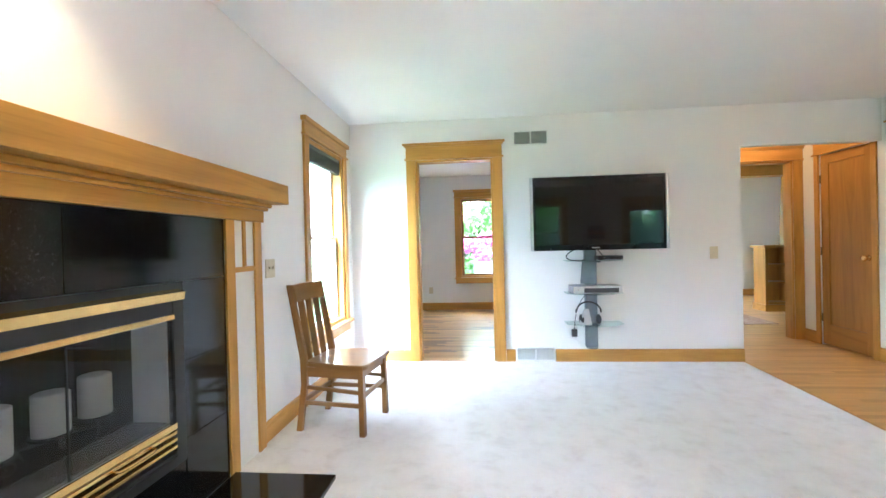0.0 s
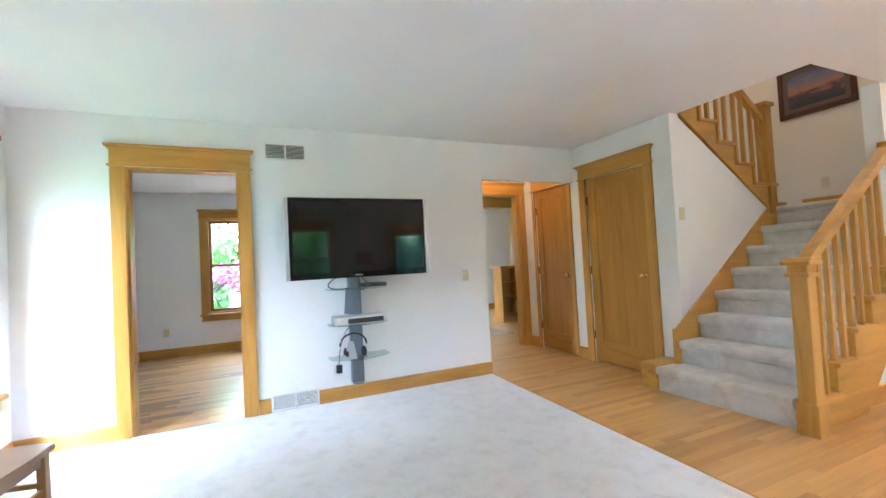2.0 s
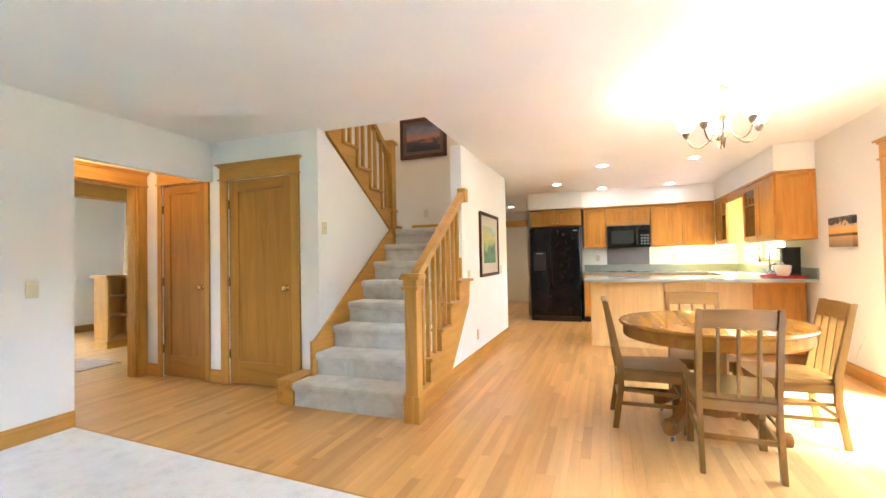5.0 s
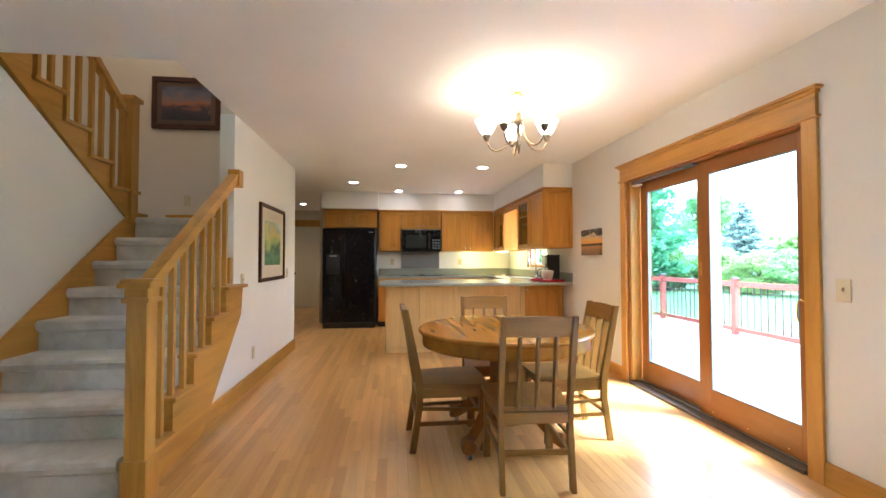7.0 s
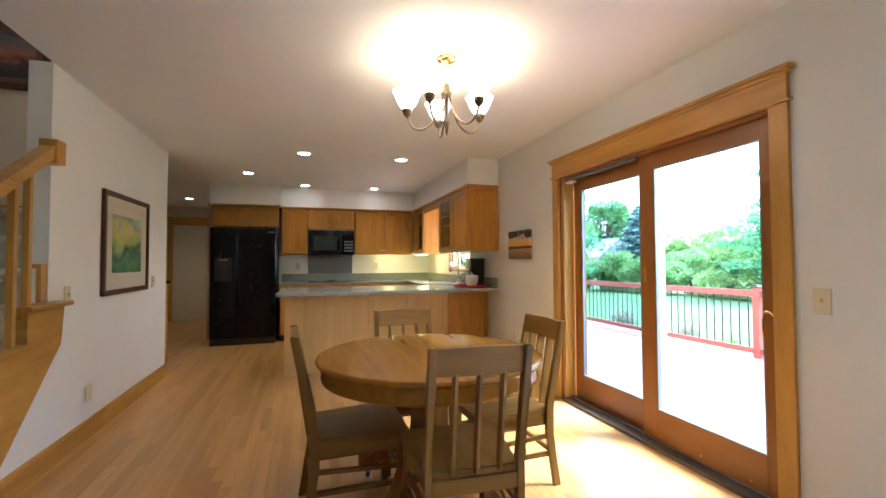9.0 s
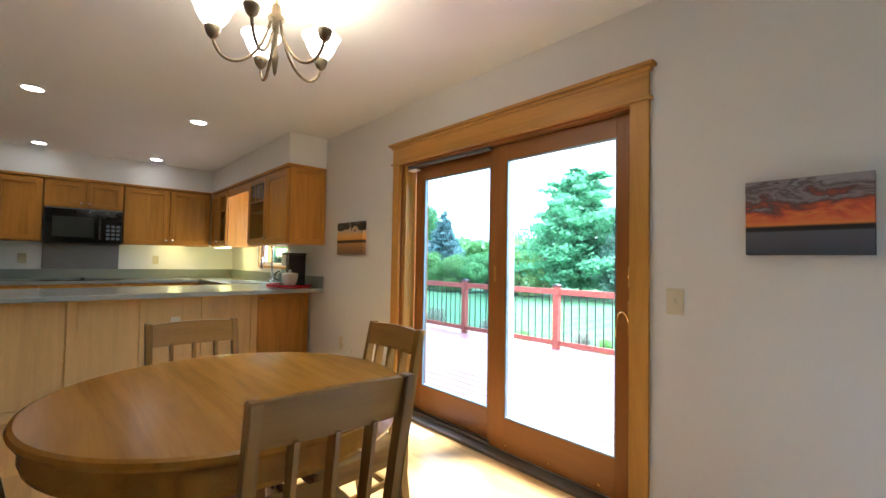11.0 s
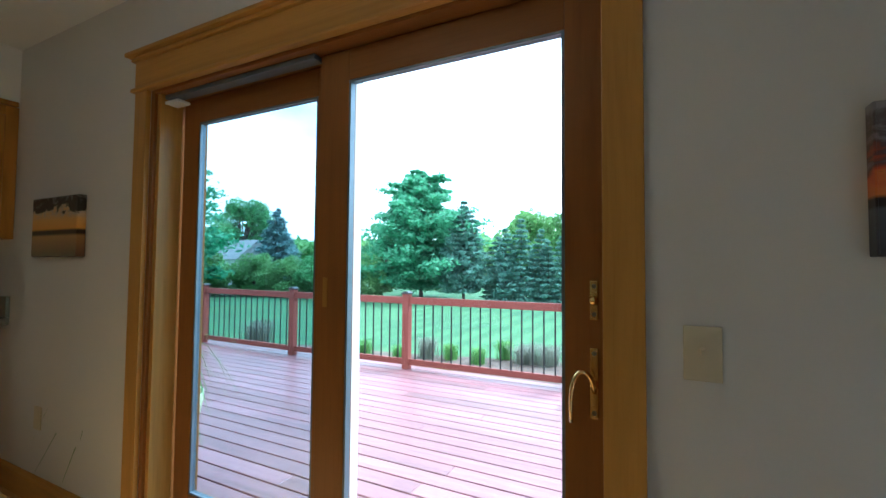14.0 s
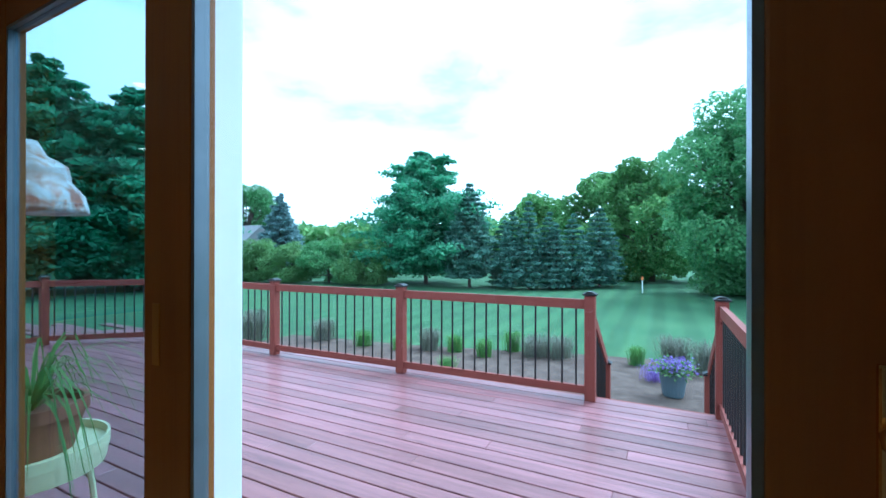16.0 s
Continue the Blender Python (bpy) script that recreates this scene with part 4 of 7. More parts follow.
part("louvre_backing", boxes((WEST, WEST + 0.006, box0 + 0.06, box1 - 0.06, 0.31, 0.43)), BLACK, fire)
for y in (1.62, 1.16):
    part("door_pull", tube([(sx, y - 0.09, 0.415), (sx + 0.025, y - 0.085, 0.41), (sx + 0.03, y - 0.06, 0.41), (sx + 0.03, y + 0.06, 0.41), (sx + 0.025, y + 0.085, 0.41), (sx, y + 0.09, 0.415)], 0.006, 8), BRASS, fire, "brass door pull", True)
holder = part("candle_stand", tube(curve((WEST - 0.2, 1.79, 0.46), (WEST - 0.2, 1.67, 0.555), (WEST - 0.2, 1.07, 0.555), (WEST - 0.2, 0.95, 0.46), 20), 0.007, 6), BLACK, fire, "black scrolled iron candle stand")
for i, cy in enumerate((1.68, 1.51, 1.32, 1.10)):
    part("pan", lathe([(0.06, 0.545), (0.066, 0.555), (0.06, 0.557)], (WEST - 0.17, cy, 0), 18), BLACK, holder)
    part("pan_stem", tube([(WEST - 0.17, cy, 0.457), (WEST - 0.175, cy + 0.02, 0.505), (WEST - 0.17, cy, 0.545)], 0.006, 6), BLACK, holder)
    part("scroll", tube([(WEST - 0.17, cy + 0.05 + 0.045 * (1 - j / 20) * math.cos(j * 0.6), 0.505 + 0.04 * (1 - j / 20) * math.sin(j * 0.6)) for j in range(18)], 0.004, 6), BLACK, holder)
    part("candle", lathe([(0.052, 0.557), (0.054, 0.56), (0.054, 0.707 - 0.012 * (i % 2)), (0.047, 0.712 - 0.012 * (i % 2)), (0.01, 0.707 - 0.012 * (i % 2))], (WEST - 0.17, cy, 0), 20), WAX, holder, "thick white pillar candle", True)
for a, b in ((box0 + 0.06, 1.388), (1.392, box1 - 0.06)):
    part("glass_door", boxes((sx - 0.012, sx - 0.008, a, b, 0.457, 0.893)), clear_glass("fire_glass", (0.7, 0.7, 0.7), 0.03), fire, "clear glass fire door")
part("door_joint", boxes((sx - 0.013, sx - 0.006, 1.388, 1.392, 0.457, 0.893)), BLACK, fire)

# raised granite hearth slab in the carpet
hearth = solid("hearth", boxes((WEST + 0.036, -0.40, 0.52, 2.26, 0.005, 0.03), bevel=0.004), GRANITE, "polished black granite hearth slab set on the carpet", "hearth")

# ---------------------------------------------------------------- television and its wall stand
tv = thing("television", (1.39, 4.2, 1.12), "flat black television with silver side bars mounted on the wall", "television")
TX0, TX1, TZ0, TZ1 = 0.812, 2.04, 1.105, 1.782
part("case", boxes((TX0 + 0.02, TX1 - 0.02, 4.18, 4.25, TZ0 + 0.01, TZ1 - 0.01), bevel=0.006), BLACK, tv)
part("bezel", boxes((TX0 + 0.028, TX1 - 0.028, 4.165, 4.181, TZ0, TZ1), bevel=0.003), BLACK_GLOSS, tv)
part("screen", boxes((TX0 + 0.05, TX1 - 0.05, 4.162, 4.166, TZ0 + 0.05, TZ1 - 0.03)), SCREEN, tv, "dark glossy screen")
for a in (TX0, TX1 - 0.026):
    part("side_bar", boxes((a, a + 0.026, 4.162, 4.20, TZ0, TZ1), bevel=0.004), SILVER, tv, "silver side bar")
part("badge", boxes((1.36, 1.43, 4.160, 4.1645, TZ0 + 0.016, TZ0 + 0.026), bevel=0.0008), SILVER, tv)
part("wall_arm", boxes((1.30, 1.44, 4.25, 4.459, 1.30, 1.55), (1.05, 1.7, 4.25, 4.27, 1.28, 1.32), (1.05, 1.7, 4.25, 4.27, 1.55, 1.59)), BLACK, tv, "black wall arm")

stand = thing("media_shelf", (1.400, 4.38, 0.16), "grey wall column with three glass shelves under the television", "wall shelf")
part("column", boxes((1.345, 1.455, 4.385, 4.459, 0.16, 1.2), bevel=0.012), GREY, stand)
part("column_foot", lathe([(0.052, 0.0), (0.052, 0.012)], (1.400, 4.40, 0.155), 20), GREY, stand)
part("column_shoulder", prism([(1.295, 0.78), (1.445, 0.78), (1.425, 1.0), (1.315, 1.0)], 4.372, 4.386, "y", 0.003), GREY, stand)
for z in (0.40, 0.69, 1.0):
    pts = [(1.150, 4.455), (1.150, 4.30)] + [(1.150 + 0.52 * i / 10, 4.30 - 0.13 * math.sin(math.pi * i / 10)) for i in range(1, 10)] + [(1.670, 4.30), (1.670, 4.455)]
    part("glass_shelf", prism([(x, y) for x, y in pts], z, z + 0.009, "z"), SHELF_GLASS, stand, "clear glass shelf")
    part("shelf_bracket", boxes((1.320, 1.480, 4.34, 4.385, z - 0.018, z - 0.001), bevel=0.004), GREY, stand)


def player(name, x0, x1, y0, y1, z, h, mat, face, label):
    ob = thing(name, ((x0 + x1) / 2, (y0 + y1) / 2, z), label, "media player")
    part("case", boxes((x0, x1, y0, y1, z + 0.004, z + h), bevel=0.004), mat, ob)
    part("front_panel", boxes((x0 + 0.1, x1 - 0.03, y0 - 0.003, y0 + 0.002, z + 0.012, z + h - 0.016), bevel=0.001), face, ob)
    part("button", lathe([(0.006, 0.0), (0.005, -0.004)], (x0 + 0.05, y0, z + h * 0.55), 10, axis="y"), CHROME, ob)
    for a in (x0 + 0.03, x1 - 0.03):
        part("foot", boxes((a - 0.012, a + 0.012, y0 + 0.02, y0 + 0.05, z, z + 0.004)), BLACK, ob)
    return ob


player("disc_player", 1.190, 1.630, 4.20, 4.42, 0.70, 0.07, SILVER, BLACK, "flat silver disc player on the middle glass shelf")
player("cable_box", 1.430, 1.650, 4.22, 4.38, 1.01, 0.038, BLACK, BLACK_GLOSS, "small black cable box on the top glass shelf")
phones = thing("headphones", (1.310, 4.27, 0.41), "black headphones with a silver cup lying on the glass shelf", "headphones")
part("headband", tube([(1.400 - 0.115 * math.cos(math.pi * i / 12) - 0.06, 4.27, 0.52 + 0.10 * math.sin(math.pi * i / 12)) for i in range(13)], 0.008, 8), BLACK, phones, smooth=True)
part("ear_cup", lathe([(0.02, 0.0), (0.045, 0.01), (0.048, 0.03), (0.03, 0.045)], (1.250, 4.25, 0.46), 16, axis="x"), BLACK, phones, "padded black ear cup", True)
part("ear_cup", lathe([(0.02, 0.0), (0.045, 0.01), (0.048, 0.03), (0.03, 0.045)], (1.400, 4.25, 0.46), 16, axis="x"), BLACK, phones, "padded black ear cup", True)
part("cradle", prism([(1.24, 0.41), (1.36, 0.41), (1.33, 0.56), (1.29, 0.56)], 4.21, 4.235, "y", 0.004), SILVER, phones)
cord = thing("power_cord", (1.210, 4.3, 0.3), "black cords hanging round the shelf column", "cable")
part("loop", tube(curve((1.350, 4.37, 1.14), (1.080, 4.33, 1.08), (1.110, 4.3, 0.98), (1.330, 4.3, 1.012), 14), 0.005, 6), BLACK, cord, smooth=True)
part("loop", tube(curve((1.450, 4.37, 1.12), (1.490, 4.33, 1.05), (1.530, 4.38, 1.03), (1.550, 4.38, 1.02), 10), 0.004, 6), BLACK, cord, smooth=True)
part("adapter", boxes((1.205, 1.255, 4.36, 4.40, 0.27, 0.34), bevel=0.006), BLACK, cord)
part("lead", tube(curve((1.230, 4.38, 0.34), (1.230, 4.38, 0.42), (1.270, 4.4, 0.62), (1.350, 4.42, 0.66), 10), 0.003, 6), BLACK, cord, smooth=True)
part("lead", tube(curve((1.230, 4.38, 0.27), (1.270, 4.42, 0.2), (1.290, 4.44, 0.22), (1.330, 4.45, 0.15), 10), 0.003, 6), WHITE, cord, smooth=True)


# ---------------------------------------------------------------- vents, switches, outlets
def wall_vent(name, x0, x1, z0, z1, halves, label):
    ob = thing(name, ((x0 + x1) / 2, NORTH - 0.005, z0), label, "air vent")
    y = NORTH - 0.001
    part("backing", boxes((x0 + 0.005, x1 - 0.005, y - 0.004, y, z0 + 0.005, z1 - 0.005)), BLACK, ob)
    t = 0.014
    part("frame", boxes((x0, x1, y - 0.014, y - 0.001, z0, z0 + t), (x0, x1, y - 0.014, y - 0.001, z1 - t, z1), (x0, x0 + t, y - 0.014, y - 0.001, z0 + t, z1 - t), (x1 - t, x1, y - 0.014, y - 0.001, z0 + t, z1 - t), ((x0 + x1) / 2 - 0.007, (x0 + x1) / 2 + 0.007, y - 0.014, y - 0.001, z0 + t, z1 - t)), WHITE, ob)
    n = 11
    for i in range(n):
        z = z0 + t + (z1 - z0 - 2 * t) * (i + 0.5) / n
        for a, b in ((x0 + t, (x0 + x1) / 2 - 0.007), ((x0 + x1) / 2 + 0.007, x1 - t)):
            part("slat", prism([(y - 0.012, z - 0.0035), (y - 0.0105, z - 0.0042), (y - 0.005, z + 0.0002), (y - 0.0065, z + 0.0015)], a, b, "x"), WHITE, ob)
    return ob


wall_vent("return_vent", 0.69, 1.032, 2.147, 2.297, 2, "white louvred return air vent high on the wall")
wall_vent("floor_register", 0.675, 1.06, 0.01, 0.155, 2, "white louvred heating register in the baseboard")


def plate(name, axis, face, out, u, z, w=0.072, h=0.116, toggle=True, gang=1):
    """A switch or outlet plate on a wall."""
    ob = thing(name, (u, face, z - h / 2) if axis == "x" else (face, u, z - h / 2), "almond plastic wall switch" if toggle else "almond plastic electrical outlet", "light switch" if toggle else "outlet")
    w = w * (1 if gang == 1 else 1.6)

    def put(nm, a, b, d0, d1, c, d, mat, bevel=0.0):
        lo, hi = sorted((face + out * d0, face + out * d1))
        part(nm, boxes((a, b, lo, hi, c, d) if axis == "x" else (lo, hi, a, b, c, d), bevel=bevel), mat, ob)

    put("plate", u - w / 2, u + w / 2, 0.0, 0.006, z - h / 2, z + h / 2, ALMOND, 0.002)
    for g in range(gang):
        v = u + (g - (gang - 1) / 2) * 0.046
        if toggle:
            put("toggle_slot", v - 0.006, v + 0.006, 0.005, 0.0075, z - 0.014, z + 0.014, ALMOND)
            put("toggle", v - 0.004, v + 0.004, 0.0075, 0.018, z - 0.002, z + 0.012, ALMOND, 0.001)
        else:
            for dz in (-0.022, 0.022):
                put("socket", v - 0.016, v + 0.016, 0.005, 0.008, z + dz - 0.014, z + dz + 0.014, ALMOND, 0.001)
    return ob


plate("light_switch", "y", WEST, 1, 2.74, 1.06, gang=2)
plate("light_switch", "x", NORTH, -1, -0.81, 1.04)
plate("light_switch", "x", NORTH, -1, 2.56, 1.05)
plate("light_switch", "x", STAIR_L, -1, 4.13, 1.52)
plate("light_switch", "x", STAIR_R, -1, 5.35, 1.02)
plate("light_switch", "x", STAIR_R, -1, 6.94, 1.04)
plate("light_switch", "x", SOUTH, 1, 3.297, 1.042)
plate("outlet", "x", STAIR_R, -1, 5.67, 0.31, toggle=False)
plate("outlet", "x", 8.0, -1, -0.60, 0.36, toggle=False)
plate("outlet", "y", WEST, 1, 4.36, 0.42, toggle=False)
plate("outlet", "y", 6.4, -1, 3.08, 1.86, toggle=True)
plate("outlet", "x", SOUTH, 1, 6.25, 0.42, toggle=False)
plate("outlet", "y", KITCHEN_END, -1, 0.83, 1.16, toggle=False)
plate("outlet", "y", KITCHEN_END, -1, -0.5, 1.16, toggle=False)

reg = thing("patio_register", (5.0, -1.39, 0.001), "white slotted floor register by the patio door", "air vent")
part("frame", boxes((4.83, 5.14, -1.45, -1.33, 0.001, 0.005), bevel=0.001), WHITE, reg)
for i in range(12):
    part("slot", boxes((4.85 + i * 0.0235, 4.86 + i * 0.0235, -1.435, -1.345, 0.0052, 0.0062)), GREY, reg)


# ---------------------------------------------------------------- chairs
def chair(name, wz, wx, wy, label, group):
    """A mission chair that faces +x: tapered legs, raked back with a bowed top rail and three slats, saddle seat, stretchers."""
    ob = thing(name, (0, 0, 0), label, "chair", group)
    sz = 0.445
    seat = [(-0.20, -0.185), (-0.20, 0.185), (0.10, 0.225), (0.23, 0.225), (0.245, 0.2), (0.25, 0.0), (0.245, -0.2), (0.23, -0.225), (0.10, -0.225)]
    part("seat", prism(seat, sz - 0.03, sz, "z", 0.006), wx, ob)
    for s in (-1, 1):
        bm = bar((0.205, s * 0.195, 0.0), (0.20, s * 0.19, sz - 0.03), 0.034, 0.038)
        part("front_leg", bm, wz, ob)
        bm = bmesh.new()
        prof = [(-0.255, 0.0), (-0.215, 0.0), (-0.172, 0.30), (-0.17, 0.46), (-0.265, 0.937), (-0.303, 0.937), (-0.212, 0.46), (-0.212, 0.30)]
        part("back_post", prism(prof, s * 0.185 - 0.014, s * 0.185 + 0.014, "y", 0.003), wz, ob)
        part("side_apron", bar((-0.18, s * 0.18, sz - 0.062), (0.2, s * 0.193, sz - 0.062), 0.018, 0.062), wx, ob)
        part("side_stretcher", bar((-0.19, s * 0.183, 0.185), (0.2, s * 0.193, 0.185), 0.016, 0.026), wx, ob)
        part("side_stretcher", bar((-0.185, s * 0.183, 0.285), (0.2, s * 0.193, 0.265), 0.016, 0.022), wx, ob)
    part("front_apron", boxes((0.185, 0.203, -0.178, 0.178, sz - 0.092, sz - 0.03), bevel=0.003), wy, ob)
    part("back_apron", boxes((-0.21, -0.19, -0.171, 0.171, sz - 0.092, sz - 0.03), bevel=0.003), wy, ob)
    part("back_stretcher", boxes((-0.213, -0.195, -0.171, 0.171, 0.185, 0.215), bevel=0.003), wy, ob)
    part("front_stretcher", boxes((0.192, 0.21, -0.178, 0.178, 0.225, 0.252), bevel=0.003), wy, ob)
    arc = lambda y, d: -0.273 - 0.02 * math.cos(y / 0.2 * 1.4) - d
    bm = bmesh.new()
    rows = []
    for i in range(9):
        y = -0.171 + 0.342 * i / 8
        crest = 0.93 + 0.008 * math.cos(y / 0.18 * 1.5)
        rows.append([bm.verts.new(v) for v in ((arc(y, 0.022) + 0.04, y, 0.825), (arc(y, 0) + 0.04, y, 0.825), (arc(y, 0) + 0.015, y, crest), (arc(y, 0.022) + 0.015, y, crest))])
    for a, b in zip(rows, rows[1:]):
        for i in range(4):
            bm.faces.new((a[i], a[(i + 1) % 4], b[(i + 1) % 4], b[i]))
    bm.faces.new(rows[0])
    bm.faces.new(rows[-1][::-1])
    part("top_rail", bm, wy, ob)
    for y in (-0.095, 0.0, 0.095):
        part("slat", bar((-0.205, y, sz - 0.01), (-0.263, y, 0.835), 0.042, 0.012), wz, ob)
    return ob


dining = chair("dining_chair", CHAIR_Z, CHAIR_X, CHAIR_Y, "worn oak mission dining chair with three slats at the round table", "chairs round the dining table")
LOW = Matrix.Diagonal((1, 1, 0.975, 1))
dining.matrix_basis = pose(3.745, 0.035, 0, 0, 0, -3) @ LOW
copy_thing(dining, pose(4.235, 0.44, 0, 0, 0, -88) @ LOW)
copy_thing(dining, pose(4.268, -0.41, 0, 0, 0, 91) @ LOW)
copy_thing(dining, pose(4.68, 0.025, 0, 0, 0, 180) @ LOW)
side = chair("side_chair", CHAIR2_Z, CHAIR2_X, CHAIR2_Y, "dark-stained wooden side chair with slatted back beside the fireplace", "")
side.matrix_basis = pose(-0.571, 2.957, 0.01, 0, 0, -7.6)

# ---------------------------------------------------------------- round pedestal table
TC = Vector((4.2, 0.04, 0))
table = thing("dining_table", tuple(TC), "round golden oak pedestal dining table with scrolled feet on casters", "dining table")
c = tuple(TC)
part("tabletop", lathe([(0.0, 0.715), (0.565, 0.715), (0.580, 0.722), (0.585, 0.732), (0.580, 0.743), (0.569, 0.748), (0.0, 0.748)], c, 64), TABLE_X, table, smooth=False)
part("apron", lathe([(0.535, 0.635), (0.555, 0.64), (0.56, 0.655), (0.555, 0.714), (0.52, 0.714), (0.52, 0.64)], c, 64), TABLE_X, table)
part("column", lathe([(0.17, 0.14), (0.17, 0.17), (0.15, 0.2), (0.135, 0.24), (0.115, 0.27), (0.105, 0.4), (0.105, 0.6), (0.13, 0.63), (0.2, 0.64), (0.2, 0.66)], c, 8), TABLE_Z, table)
part("cross_brace", boxes((c[0] - 0.5, c[0] + 0.5, c[1] - 0.03, c[1] + 0.03, 0.66, 0.714)), TABLE_X, table)
for k in range(4):
    a = math.radians(45 + 90 * k)
    d = Vector((math.cos(a), math.sin(a), 0))
    path = curve(TC + d * 0.1 + Vector((0, 0, 0.24)), TC + d * 0.24 + Vector((0, 0, 0.30)), TC + d * 0.30 + Vector((0, 0, 0.09)), TC + d * 0.44 + Vector((0, 0, 0.085)), 10)
    bm = bmesh.new()
    side_v = Vector((-d.y, d.x, 0)) * 0.035
    ring = []
    for i, p in enumerate(path):
        h = 0.055 - 0.022 * i / 10
        ring.append([bm.verts.new(Vector(p) + s * side_v + Vector((0, 0, t * h))) for s, t in ((-1, -1), (1, -1), (1, 1), (-1, 1))])
    for p, q in zip(ring, ring[1:]):
        for i in range(4):
            bm.faces.new((p[i], p[(i + 1) % 4], q[(i + 1) % 4], q[i]))
    bm.faces.new(ring[0])
    bm.faces.new(ring[-1][::-1])
    foot = part("foot", bm, TABLE_Z, table)
    part("scroll", lathe([(0.045, -0.036), (0.045, 0.036)], TC + d * 0.43 + Vector((0, 0, 0.095)), 16, axis="x" if k % 2 else "y"), TABLE_Z, foot, smooth=False)
    tip = TC + d * 0.41
    part("caster_fork", boxes((tip.x - 0.014, tip.x + 0.014, tip.y - 0.014, tip.y + 0.014, 0.02, 0.06)), SILVER, foot)
    part("caster_wheel", lathe([(0.019, -0.009), (0.021, 0.0), (0.019, 0.009)], tip + Vector((0, 0, 0.021)), 14, axis="y"), GREY, foot)

# ---------------------------------------------------------------- chandelier and downlights
HX, HY = 4.397, -0.124
chand = thing("chandelier", (HX, HY, 1.98), "aged bronze five-arm chandelier with lit frosted glass shades", "chandelier")
part("canopy", lathe([(0.062, CEIL), (0.062, CEIL - 0.008), (0.05, CEIL - 0.02), (0.02, CEIL - 0.03)], (HX, HY, 0), 24), BRASS, chand, smooth=True)
bm = bmesh.new()
for i in range(5):
    z = CEIL - 0.045 - i * 0.028
    ring = [(HX + (0.008 * math.cos(a) if i % 2 else 0), HY + (0 if i % 2 else 0.008 * math.cos(a)), z + 0.016 * math.sin(a)) for a in [2 * math.pi * j / 10 for j in range(11)]]
    tube(ring, 0.0025, 6, bm)
part("chain", bm, BRASS, chand)
part("hub", lathe([(0.006, 2.29), (0.018, 2.275), (0.02, 2.24), (0.034, 2.225), (0.034, 2.215), (0.012, 2.20), (0.01, 2.08), (0.016, 2.06), (0.012, 2.03), (0.007, 1.99), (0.002, 1.975)], (HX, HY, 0), 18), BRONZE, chand, smooth=True)
for k in range(5):
    a = math.radians(72 * k + 67)
    d = Vector((math.cos(a), math.sin(a), 0))
    H = Vector((HX, HY, 0))
    p = curve(H + d * 0.02 + Vector((0, 0, 2.215)), H + d * 0.06 + Vector((0, 0, 1.99)), H + d * 0.21 + Vector((0, 0, 1.955)), H + d * 0.238 + Vector((0, 0, 2.10)), 16)
    arm = part("arm", tube(p, 0.0065, 8), BRONZE, chand, smooth=True)
    q = H + d * 0.239 - Vector((0, 0, 0.015))
    part("cup", lathe([(0.008, 2.105), (0.022, 2.12), (0.03, 2.145), (0.03, 2.155), (0.024, 2.158)], q, 18), BRONZE, arm, smooth=True)
    bm = lathe([(0.026, 2.156), (0.045, 2.175), (0.062, 2.205), (0.072, 2.235), (0.088, 2.262), (0.083, 2.262), (0.067, 2.236), (0.057, 2.207), (0.04, 2.18), (0.02, 2.162)], q, 24)
    part("shade", bm, SHADE, arm, "lit frosted glass bell shade", True)
    lamp("chandelier_lamp", q + Vector((0, 0, 2.27)), 0.12, (1.0, 0.76, 0.46), 0.05)

for cx, cy in CANS + [(-0.72, 1.05)]:
    can = thing("downlight", (cx, cy, CEIL - 0.008), "round white recessed ceiling light, switched on", "ceiling light", "recessed ceiling lights")
    part("trim_ring", lathe([(0.062, CEIL - 0.001), (0.085, CEIL - 0.002), (0.085, CEIL - 0.006), (0.064, CEIL - 0.009), (0.06, CEIL - 0.004)], (cx, cy, 0), 28), WHITE, can)
    part("lens", lathe([(0.06, CEIL - 0.004), (0.06, CEIL - 0.006)], (cx, cy, 0), 28), BULB, can, "glowing lens")

